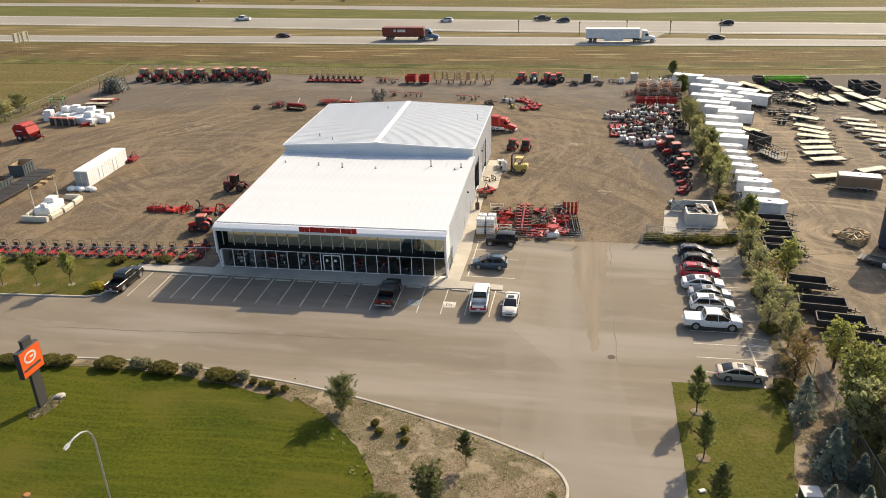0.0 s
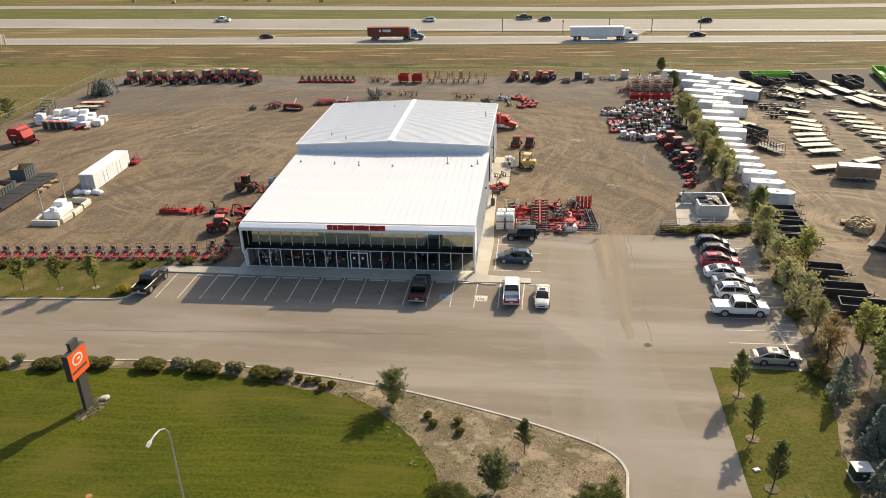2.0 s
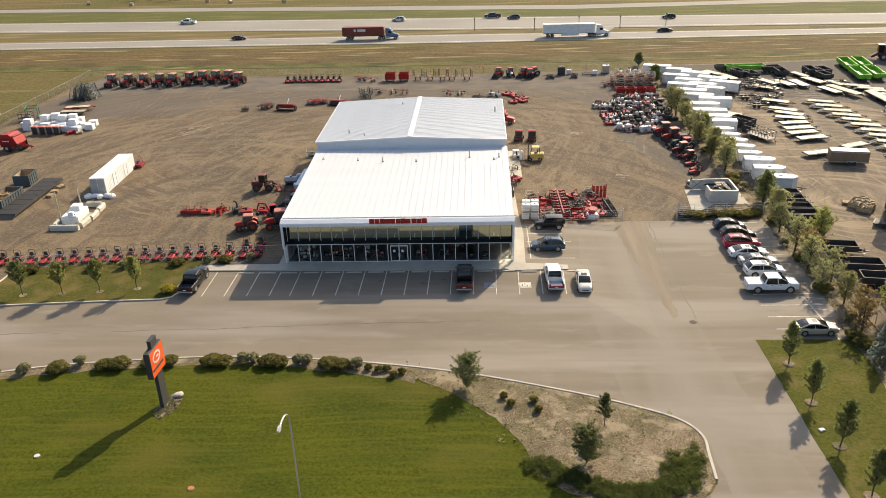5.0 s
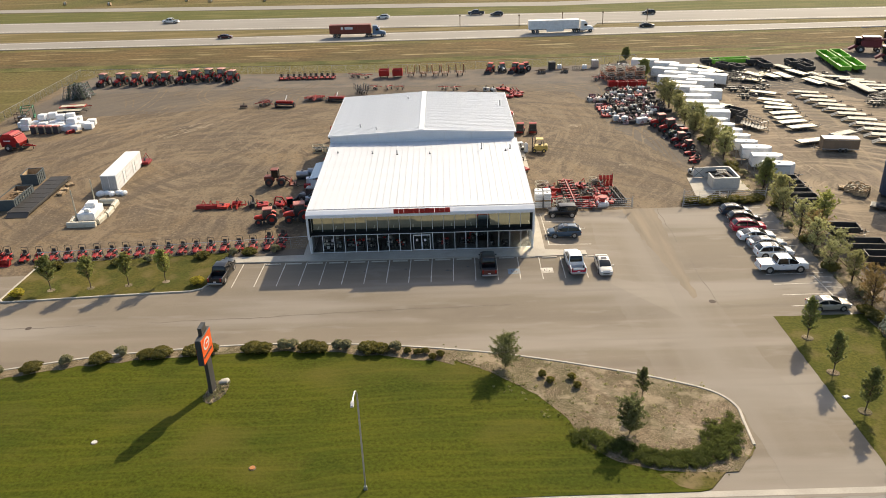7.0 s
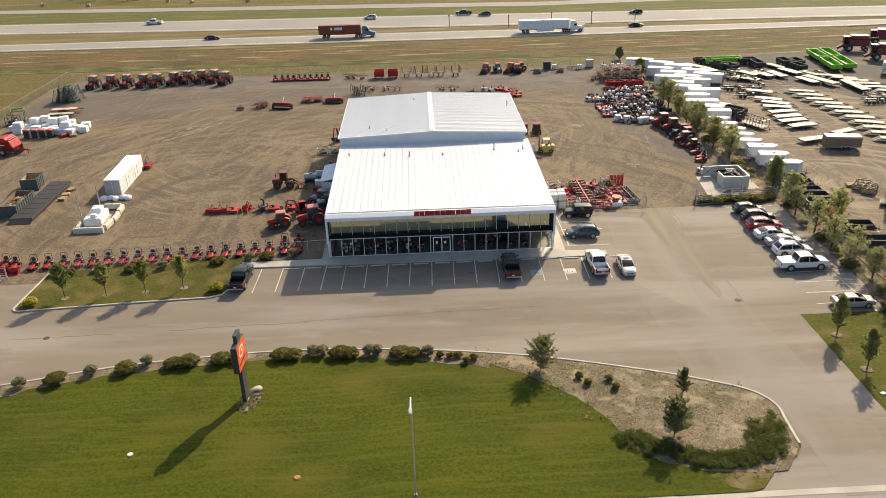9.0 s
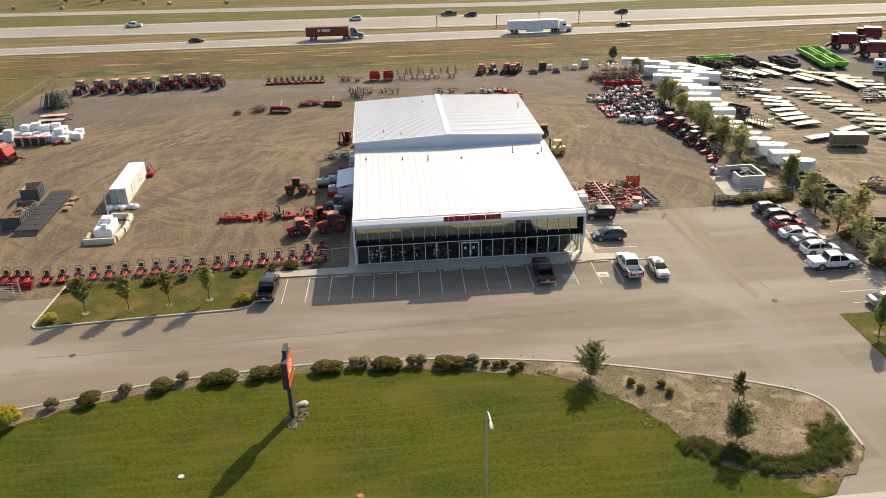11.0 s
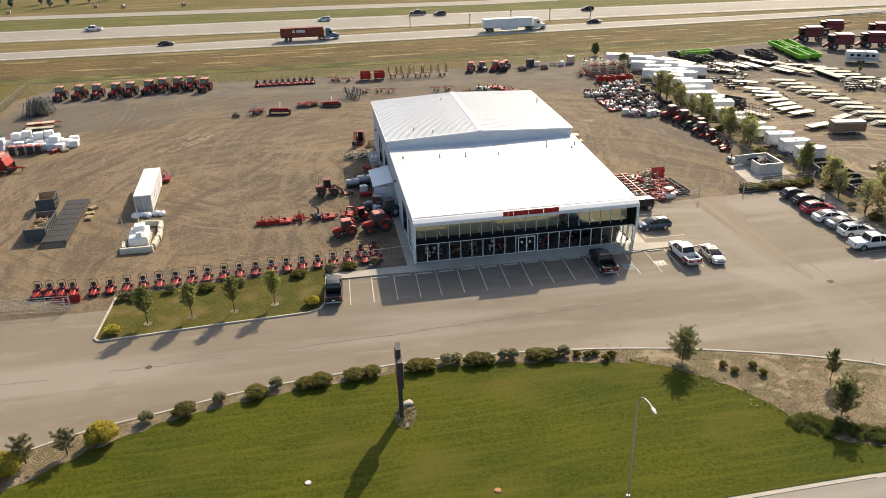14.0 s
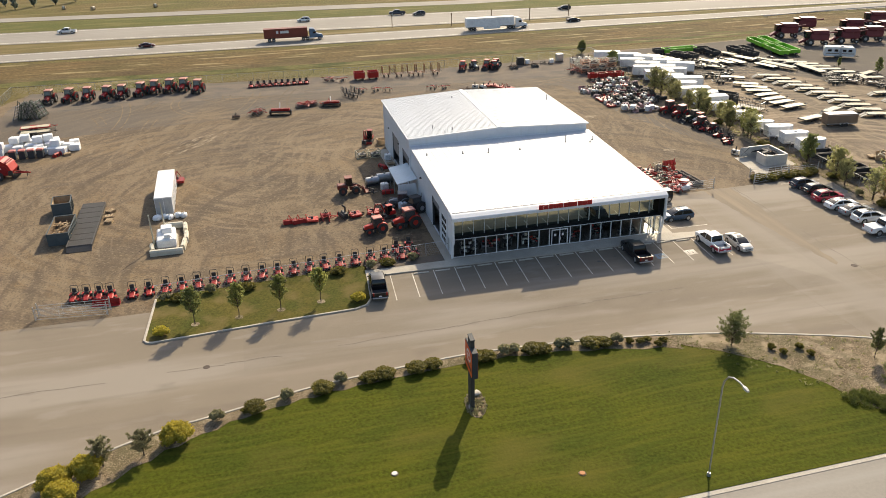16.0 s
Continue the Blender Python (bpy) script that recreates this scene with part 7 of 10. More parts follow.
def seed_drill(W, label):
    v = thing("seed_drill", label, "implement", "seed drills")
    part("hopper", Geo().prism([(-0.35, 1.0), (0.35, 1.0), (0.55, 1.55), (-0.55, 1.55)], -W / 2, W / 2, "y"), "red", v)
    for i in range(3):
        part("lid", Geo().box(0.05, (i - 1) * W / 3, 1.60, 0.7, W / 3 - 0.08, 0.07, b=0.02), "deep_red", v)
    part("walkway", Geo().box(-0.85, 0, 1.05, 0.5, W, 0.05).box(-1.1, 0, 1.75, 0.04, W, 0.04).box(-1.1, W / 2, 1.4, 0.04, 0.04, 0.7).box(-1.1, -W / 2, 1.4, 0.04, 0.04, 0.7).box(-1.1, 0, 1.4, 0.04, 0.04, 0.7), "black_frame", v)
    part("row_units", Geo().box(0.75, 0, 0.55, 0.3, W * 0.96, 0.5, b=0.05).box(0.62, 0, 1.02, 0.2, W * 0.98, 0.12), "black", v)
    part("frame", Geo().box(0.5, 0, 0.8, 0.12, W, 0.12).box(-0.5, 0, 0.8, 0.12, W, 0.12).box(0, W * .4, .85, 1.2, .12, .1).box(0, -W * .4, .85, 1.2, .12, .1), "charcoal", v)
    part("openers", discs(Geo(), -0.7, -W / 2, W / 2, 0.24, 0.24, 0.2), "steel", v)
    part("press_wheels", discs(Geo(), -1.1, -W / 2, W / 2, 0.18, 0.18, 0.2), "black", v)
    part("drawbar", Geo().tube([(0.5, -.6, .8), (3.4, 0, .75)], 0.08).tube([(0.5, .6, .8), (3.4, 0, .75)], 0.08), "charcoal", v)
    part("auger_tube", Geo().cyl((0.6, 0.3, 0.9), (3.0, 0.5, 2.3), 0.11, n=8), "white", v)
    wheels(v, [(0, s * (W / 2 + 0.25)) for s in (-1, 1)], 0.62, 0.42, "deep_red", 10)
    return v


def folded_cultivator(paint, label, h=2.4):
    v = thing("cultivator", label, "implement", "folded cultivators")
    part("centre_frame", Geo().box(0, 0, 0.8, 2.2, 0.14, 0.14).box(0.7, 0, 0.8, 0.12, 1.6, 0.12).box(-0.7, 0, 0.8, 0.12, 1.6, 0.12), paint, v)
    for s in (-1, 1):
        w = part("wing", Geo().tube([(-0.8, s * .9, .8), (-0.8, s * 1.0, h), (0.8, s * 1.0, h), (0.8, s * .9, .8)], 0.06).tube([(0, s * .9, .8), (0, s * 1.0, h)], 0.05), paint, v)
        for i in range(6):
            x, z = -0.8 + (i % 3) * 0.8, 1.1 + (i // 3) * 0.8
            part("tine", Geo().tube([(x, s * 1.0, z), (x, s * 1.3, z + .2), (x, s * 1.5, z - .1), (x, s * 1.35, z - .4)], 0.03, 5), "steel", w)
    part("drawbar", Geo().tube([(0.7, -.5, .8), (2.4, 0, .5)], 0.06).tube([(0.7, .5, .8), (2.4, 0, .5)], 0.06), paint, v)
    wheels(v, [(-0.2, s * 0.6) for s in (-1, 1)], 0.36, 0.22)
    return v


def hay_rake(label, paint="red"):
    v = thing("hay_rake", label, "implement", "hay tools")
    part("frame", Geo().tube([(1.6, 0, .5), (0, 0, 1.0), (-1.2, 1.1, .9)], 0.06).tube([(0, 0, 1.0), (-1.2, -1.1, .9)], 0.06).box(0, 0, 0.9, 0.2, 1.2, 0.14), paint, v)
    for s in (-1, 1):
        for i in range(3):
            x, y = 0.3 - i * 0.7, s * (0.5 + i * 0.35)
            g = Geo().tube([(x + .62 * math.cos(q), y, .75 + .62 * math.sin(q)) for q in (k * math.pi / 5 for k in range(11))], 0.02, 4)
            g.tube([(x, y, .75), (x + .7, y, .75)], .012, 3).tube([(x, y, .75), (x - .7, y, .75)], .012, 3).tube([(x, y, .1), (x, y, 1.4)], .012, 3)
            part("rake_wheel", g, "steel", v)
    wheels(v, [(-0.2, s * 0.55) for s in (-1, 1)], 0.3, 0.18)
    return v


def rotary_cutter(paint, label, W=1.8):
    v = thing("rotary_cutter", label, "implement", "mower decks and cutters")
    part("deck", Geo().loft([[(-0.9, -W / 2, .2), (0.7, -W / 2, .2), (0.9, -W / 4, .2), (0.9, W / 4, .2), (0.7, W / 2, .2), (-0.9, W / 2, .2)], [(-0.85, -W / 2 + .05, .48), (0.65, -W / 2 + .05, .48), (0.82, -W / 4, .48), (0.82, W / 4, .48), (0.65, W / 2 - .05, .48), (-0.85, W / 2 - .05, .48)]]), paint, v)
    part("gearbox", Geo().cyl((0, 0, .48), (0, 0, .8), .2, .14, n=8).box(0.3, 0, .7, .5, .16, .16), "charcoal", v)
    part("mast", Geo().tube([(0.8, -.4, .5), (0.95, 0, 1.2), (0.8, .4, .5)], .045).tube([(0.95, 0, 1.2), (-0.85, 0, .5)], .03), paint, v)
    part("tail_wheel", Geo().wheel(-1.25, 0, .22, .22, .12), "tyre", v)
    part("wheel_arm", Geo().tube([(-0.85, 0, .5), (-1.25, 0, .45), (-1.25, 0, .22)], .035), paint, v)
    return v


def bucket(paint, label, W=1.8):
    v = thing("loader_bucket", label, "loader bucket", "loose attachments")
    part("shell", Geo().prism([(-0.35, .02), (0.6, .02), (0.6, .07), (-0.25, .1), (-0.32, .55), (-0.05, .72), (-0.1, .76), (-0.42, .58)], -W / 2, W / 2, "y"), paint, v)
    for s in (-1, 1):
        part("side_plate", Geo().prism([(-0.38, .04), (0.5, .04), (-0.05, .72), (-0.38, .58)], s * W / 2 - .03, s * W / 2 + .03, "y"), paint, v)
    part("edge", Geo().box(0.6, 0, .04, .16, W, .04), "steel", v)
    part("mounts", Geo().box(-0.45, .4, .4, .14, .1, .5).box(-0.45, -.4, .4, .14, .1, .5), "black", v)
    return v


def forks(label):
    v = thing("pallet_forks", label, "pallet forks", "loose attachments")
    part("back_frame", Geo().box(0, 0, .25, .08, 1.3, .12).box(0, 0, .85, .08, 1.3, .1).box(0, .62, .55, .08, .08, .7).box(0, -.62, .55, .08, .08, .7).box(0, 0, .55, .05, .08, .6), "black_frame", v)
    for s in (-1, 1):
        part("fork", Geo().box(.65, s * .4, .06, 1.2, .12, .05).box(.08, s * .4, .35, .06, .12, .6), "black_frame", v)
    return v


def blade(paint, label, W=2.4):
    v = thing("scraper_blade", label, "implement", "blades and scrapers")
    part("blade", Geo().prism([(0.05, .05), (0.18, .25), (0.18, .5), (0.08, .75), (0.02, .75), (0.1, .5), (0.1, .25), (0, .05)], -W / 2, W / 2, "y"), paint, v)
    part("frame", Geo().tube([(0, -.5, .4), (-1.2, 0, .5), (0, .5, .4)], .06).tube([(-1.2, 0, .5), (-1.2, 0, 1.1)], .05).box(-1.2, 0, .5, .12, .9, .12), paint, v)
    part("edge", Geo().box(.02, 0, .04, .06, W, .1), "steel", v)
    return v


def tiller(paint, label, W=1.6):
    v = thing("rotary_tiller", label, "implement", "tillers and rollers")
    part("hood", Geo().prism([(-0.5, .25), (-0.4, .6), (-0.05, .75), (0.3, .6), (0.4, .25), (.34, .25), (.25, .55), (-.05, .68), (-.35, .55), (-.44, .25)], -W / 2, W / 2, "y"), paint, v)
    part("rotor", discs(Geo(), -0.05, -W / 2, W / 2, .24, .23, .22), "steel", v)
    part("mast", Geo().tube([(0.35, -.35, .5), (0.5, 0, 1.15), (0.35, .35, .5)], .045).box(0, 0, .8, .3, .2, .2), "black", v)
    return v


def tote(label="white caged liquid tote on a pallet", h=1.05):
    v = thing("liquid_tote", label, "liquid tote", "liquid totes")
    part("tank", Geo().box(0, 0, .16 + h / 2, 1.1, 1.0, h, b=.08), "plastic_wrap", v)
    g = Geo()
    for i in range(5):
        z = .22 + i * h / 4.4
        g.box(0, .52, z, 1.18, .025, .025).box(0, -.52, z, 1.18, .025, .025).box(.58, 0, z, .025, 1.06, .025).box(-.58, 0, z, .025, 1.06, .025)
    part("cage", g, "galv", v)
    part("pallet", Geo().box(0, 0, .08, 1.2, 1.05, .14), "timber", v)
    part("lid", Geo().cyl((0, 0, .16 + h), (0, 0, .2 + h), .14, n=10), "black", v)
    return v


def crate(label, h=1.0, mt="timber", L=1.7, W=1.2):
    v = thing("shipping_crate", label, "crate", "open timber crates")
    for y in (-1, 1):
        g = Geo()
        for z in (.12, h * .5, h - .05):
            g.box(0, y * W / 2, z, L, .05, .1)
        g.box(-L / 2, y * W / 2, h / 2, .1, .1, h).box(L / 2, y * W / 2, h / 2, .1, .1, h).tube([(-L / 2, y * W / 2, .1), (L / 2, y * W / 2, h - .1)], .04, 4)
        part("side_frame", g, mt, v)
    for x in (-1, 1):
        g = Geo()
        for z in (.12, h * .5, h - .05):
            g.box(x * L / 2, 0, z, .05, W, .1)
        part("end_frame", g, mt, v)
    part("load", Geo().box(0, 0, h * .35, L * .7, W * .6, h * .5, b=.08).cyl((-.3, -.2, h * .6), (.4, .2, h * .75), .12, n=8), "rusty" if mt in ("timber", "crate_orange", "cream") else "steel", v)
    return v


def pallet_stack(label, n=4):
    v = thing("pallet_stack", label, "pallet stack", "pallet stacks")
    for i in range(n):
        p = part("pallet", Geo().box(0, 0, .04 + i * .15, 1.2, .1, .08).box(0, .5, .04 + i * .15, 1.2, .1, .08).box(0, -.5, .04 + i * .15, 1.2, .1, .08), "timber", v)
        for j in range(6):
            part("slat", Geo().box(-.52 + j * .21, 0, .10 + i * .15, .14, 1.1, .025), "timber", p)
    return v


def white_machine(label, paint="off_white"):
    """A stubby wheeled attachment such as a snow blower or sprayer."""
    v = thing("loader_attachment", label, "implement", "loose attachments")
    part("housing", Geo().prism([(-.45, .05), (.45, .05), (.5, .5), (.2, .85), (-.3, .85), (-.5, .5)], -.75, .75, "y"), paint, v)
    part("drum", discs(Geo(), .42, -.7, .7, .32, .26, .2), "black", v)
    part("chute", Geo().cyl((-.1, .1, .8), (.1, .15, 1.45), .14, .1, n=8), "black", v)
    part("motor", Geo().box(-.5, 0, .55, .3, .5, .4, b=.05), "black", v)
    part("hoses", Geo().tube([(-.5, .2, .7), (-.9, .3, .9), (-.8, 0, .3)], .03, 5), "black", v)
    return v


def tyre_stack(label, n=3, r=.5):
    v = thing("tyre_stack", label, "tyre stack", "tyre stacks")
    for i in range(n):
        g = Geo().wheel(0, 0, 0, r, .3, 14)
        t = part("tyre", g, "tyre", v)
        t.matrix_basis = pose(0, 0, .15 + i * .3, 90, 0, 0)
    return v


# compact red tractors along the front fence
mow = ride_mower("red", "red compact riding mower with a black roll bar", "mowers along the fence")
line = [(-49.3, 4.5), (-47.8, 4.4), (-46.3, 4.3), (-44.9, 4.0)] + [(-42.3 + i * 1.985, 3.6 + i * 0.115) for i in range(17)]
for i, (x, y) in enumerate(line):
    a = -90 + R.uniform(-7, 7)
    put(mow, x, y, a) if i == 0 else again(mow, x, y, a)
for x, y in ((-8.6, 7.2), (-6.8, 7.9), (-8.3, 5.2), (-6.6, 5.5)):
    again(mow, x, y, -95 + R.uniform(-5, 5))
b = bucket("red", "red loader bucket lying by the gate", 1.7)
put(b, -44.5, 2.2, -90), again(b, -46.0, 2.6, -95)

# far row of cabbed tractors
tr = farm_tractor("red", "red cabbed farm tractor in the back row", group="back row tractors", roof="rose_beige")
tr2 = farm_tractor("deep_red", "deep red cabbed farm tractor in the back row", False, group="back row tractors", roof="rose_beige")
for i, (x, y) in enumerate(((-71.6, 109.2), (-67.2, 109.2), (-63.1, 109.2), (-58.8, 109.0), (-55.4, 109.0), (-51.3, 110.0), (-48.2, 111.2), (-44.7, 111.3), (-41.4, 111.4), (-38.0, 108.7))):
    s = 1.18 if i < 5 or i > 8 else 1.02
    src = tr2 if i in (0, 4) else tr
    m = pose(x, y, 0, 0, 0, -105 + R.uniform(-9, 9))
    if i == 0:
        tr2.matrix_basis = m @ Matrix.Scale(1.18, 4)
    elif i == 1:
        tr.matrix_basis = m @ Matrix.Scale(1.18, 4)
    else:
        copy_thing(src, m)
# back row: small mowers, wagons, folded cultivators
for i in range(10):
    again(mow, -25.4 + i * 1.5, 109.6 + R.uniform(-.3, .3), -100 + R.uniform(-15, 15), 0, "small red and black riding mower in the back row", "mowers in the back row")
hr = hay_rake("red hay rake with spoked wheels")
put(hr, -5.6, 109.5, 200), again(hr, -3.2, 108.6, 150), again(hr, -6.6, 110.4, 20)
fc = folded_cultivator("rust_orange", "tall folded rust-orange cultivator in the back row", 2.9)
for i, (x, y) in enumerate(((8.4, 109.8), (11.6, 109.4), (14.8, 109.2), (17.2, 109.0), (21.0, 108.8))):
    put(fc, x, y, 90) if i == 0 else again(fc, x, y, 90 + R.uniform(-8, 8))
wt1 = farm_tractor("orange", "faded orange used tractor in the back row", True, group="used machines in the back row")
put(wt1, 29.0, 111.2, -110, 0, .9)
gt = farm_tractor("off_white", "off-white used tractor with an orange roof", group="used machines in the back row", roof="orange")
put(gt, 32.2, 111.4, -80, 0, .85), again(wt1, 35.4, 110.8, 240), again(gt, 38.0, 111.6, 200), again(wt1, 37.0, 109.6, 90)
dh = disc_harrow(2.6, "rusty", "rusty small disc harrow in the back row")
put(dh, 42.2, 108.8, 180), again(dh, 48.2, 109.0, 170)
bx = thing("fuel_tank", "black steel fuel tank cube in the back row", "fuel tank")
part("tank", Geo().box(0, 0, 1.1, 1.8, 1.5, 1.9, b=.08), "black", bx)
part("skid", Geo().box(0, .6, .08, 2.0, .12, .16).box(0, -.6, .08, 2.0, .12, .16), "steel", bx)
part("cap", Geo().cyl((.3, 0, 2.05), (.3, 0, 2.25), .15, n=8), "steel", bx)
put(bx, 45.2, 112.2)
t1 = tote()
put(t1, 47.2, 112.4), again(t1, 53.6, 111.2)
fk = forks("black pallet fork frame standing on the gravel")
put(fk, 51.0, 111.0, 90), again(fk, 52.2, 110.6, 80)
bx2 = copy_thing(bx, pose(56.6, 113.0, 0))
for ob in bx2.children:
    if ob.name.startswith("tank"):
        ob.data = ob.data.copy()
        ob.data.materials[0] = M["galv"]
tagged(bx2, "grey galvanised steel tank in the back row")
ws = white_machine("white and black loader attachment on the gravel")
put(ws, 60.2, 112.0, 30), again(ws, 62.6, 113.0, 160), again(ws, 64.5, 112.2, 250)

# middle row behind the shop
sd = seed_drill(4.6, "long red seed drill with a white auger tube")
put(sd, -19.7, 82.6, 78, 0, .86), copy_thing(sd, pose(-8.2, 86.0, 0, 0, 0, 80) @ Matrix.Scale(.86, 4))
dh2 = disc_harrow(4.4, "red", "red disc mower conditioner with a long drawbar")
put(dh2, -13.8, 87.5, -80)
again(hr, -25.0, 83.4, 60), again(hr, -24.2, 85.4, 100), again(hr, -25.3, 84.6, 200), again(hr, -23.9, 83.9, 330)
again(dh2, -13.4, 88.4, -84), again(dh2, -8.6, 87.2, 96)
put(tiller("rusty", "small rusty tiller on the gravel"), -29.2, 82.6, 90)
fc2 = folded_cultivator("charcoal", "dark folded cultivator behind the shop", 2.2)
put(fc2, -2.9, 93.0, 90), again(fc2, -2.2, 91.8, 84), again(fc2, -3.6, 94.2, 96)
again(hr, 0.2, 96.2, 30), again(hr, 3.4, 96.0, 120), again(hr, 6.2, 95.4, 80), again(hr, 17.0, 93.6, 45), again(hr, 19.4, 93.0, 130)
again(dh, 23.6, 88.8, 20), again(ws, 27.0, 91.8, 60), again(ws, 28.6, 90.6, 200)
for i, (x, y) in enumerate(((30.4, 92.5), (31.6, 92.0), (32.6, 90.2), (33.2, 87.6), (34.0, 85.8), (32.0, 85.0), (34.4, 88.2))):
    if i == 0:
        rc = rotary_cutter("red", "red rotary cutter deck on the gravel", 1.7)
        put(rc, x, y, 40)
    else:
        again(rc, x, y, R.uniform(0, 360))
put(bucket("yellow", "yellow loader bucket on the gravel", 1.4), 29.2, 86.8, 20)

# left of the shop: tractors, implements in a line, loader, tanks
ta = farm_tractor("orange", "orange-red cabbed tractor with a faded roof beside the shop", group="orange tractors", roof="faded_red")
put(ta, -10.4, 14.6, 190, 0, 0.9)
tb = farm_tractor("orange", "larger orange-red cabbed tractor with a faded roof", group="orange tractors", roof="faded_red")
put(tb, -5.7, 15.2, 192, 0, 1.08)
put(farm_tractor("charcoal", "dark grey tractor in the shade of the shop", group="orange tractors", roof="charcoal"), -3.6, 20.2, 200, 0, 1.0)
put(farm_tractor("grey", "grey open tractor in the shade of the shop", True, roof="grey"), -5.0, 23.2, 170, 0, 0.9)
put(disc_harrow(2.2, "red", "red disc harrow in the shade of the shop"), -4.4, 18.0, 180)
rc2 = rotary_cutter("red", "red rotary cutter in the line of implements", 1.8)
put(rc2, -9.6, 21.7, 170), again(rc2, -12.4, 21.5, 190)
put(blade("black", "black snow blade standing on edge", 2.0), -14.4, 21.3, 200)
def box_grader(label, W=2.0):
    v = thing("box_grader", label, "implement", "blades and scrapers")
    part("blade", Geo().prism([(-.25, .05), (-.05, .0), (.05, .35), (-.02, .65), (-.18, .65)], -W / 2, W / 2, "y"), "red", v)
    for s in (-1, 1):
        part("side_plate", Geo().prism([(-.3, .05), (.75, .05), (.75, .3), (.1, .62), (-.3, .62)], s * W / 2 - .03, s * W / 2 + .03, "y"), "red", v)
    part("crossbar", Geo().box(.5, 0, .5, .12, W, .12), "red", v)
    for y in (-.6, -.2, .2, .6):
        part("shank", Geo().box(.5, y, .35, .06, .05, .7), "black", v)
    part("mast", Geo().tube([(.5, -.35, .5), (.75, 0, 1.15), (.5, .35, .5)], .045), "red", v)
    part("stay", Geo().tube([(.75, 0, 1.15), (-.1, 0, .62)], .035), "red", v)
    return v


def snow_blower(label):
    v = thing("snow_blower", label, "implement", "snow blowers")
    part("housing", Geo().prism([(-.35, .05), (.35, .05), (.4, .5), (.15, .85), (-.35, .8)], -.8, .8, "y"), "black", v)
    part("auger", Geo().cyl((.25, -.75, .38), (.25, .75, .38), .2, n=10), "red", v)
    part("chute", Geo().tube([(-.15, 0, .8), (-.2, 0, 1.4), (-.1, 0, 1.75), (.25, 0, 1.95)], .13, 8), "black", v)
    part("skid", Geo().box(0, .8, .06, .7, .05, .12), "steel", v)
    part("skid", Geo().box(0, -.8, .06, .7, .05, .12), "steel", v)
    return v


put(snow_blower("black snow blower with a tall curved chute"), -14.0, 21.5, 190)
bl = blade("red", "red angle blade in the implement line", 2.2)
put(bl, -16.2, 21.2, 180), again(bl, -17.2, 21.6, 185)
put(tiller("red", "red tiller in the line of implements", 1.4), -16.6, 22.2, 90)
put(rotary_cutter("orange", "orange-red finishing mower in the implement line", 1.6), -18.7, 21.3, 175)
gd0 = box_grader("red box grader on the gravel in the implement line")
put(gd0, -20.6, 21.0, 100), again(gd0, -21.9, 21.2, 95)


def excavator(paint, label, s=1.0):
    v = thing("excavator", label, "excavator", "excavators beside the shop")
    for q in (-1, 1):
        t = part("track", Geo().prism([(-1.0, .12), (-.75, 0), (.75, 0), (1.0, .12), (1.05, .3), (.8, .48), (-.8, .48), (-1.05, .3)], q * .62 - .18, q * .62 + .18, "y"), "tyre", v)
        part("sprocket", Geo().cyl((-.85, q * .42, .25), (-.85, q * .82, .25), .17, n=8), "charcoal", t)
    part("undercarriage", Geo().box(0, 0, .38, 1.2, 1.0, .25), "charcoal", v)
    part("house", Geo().box(-.45, 0, .95, 1.3, 1.5, .75, b=.12), paint, v)
    part("cab", Geo().box(.05, .3, 1.5, 1.0, .85, 1.5, b=.08), "glass_dark", v)
    part("cab_roof", Geo().box(.02, .3, 2.28, 1.1, .95, .1, b=.04), paint, v)
    part("boom", Geo().tube([(.5, -.25, .9), (1.2, -.25, 2.5), (2.2, -.25, 2.7)], .12, 6), paint, v)
    part("stick", Geo().tube([(2.2, -.25, 2.7), (2.7, -.25, 1.2)], .10, 6), paint, v)
    part("bucket", Geo().prism([(2.5, 1.2), (2.9, 1.2), (2.9, .7), (2.6, .5), (2.3, .8)], -.6, .1, "y"), "charcoal", v)
    part("blade", Geo().box(1.4, 0, .3, .1, 1.6, .4), paint, v)
    part("ram", Geo().cyl((.9, -.25, 1.2), (1.5, -.25, 2.5), .05, n=6), "steel", v)
    return v


ex = excavator("deep_red", "dark red mini excavator parked by the workshop door")
put(ex, -4.4, 57.2, 250, 0, 1.1)
put(excavator("red", "red mini excavator with its boom folded"), -7.6, 19.6, 200, 0, 0.9)


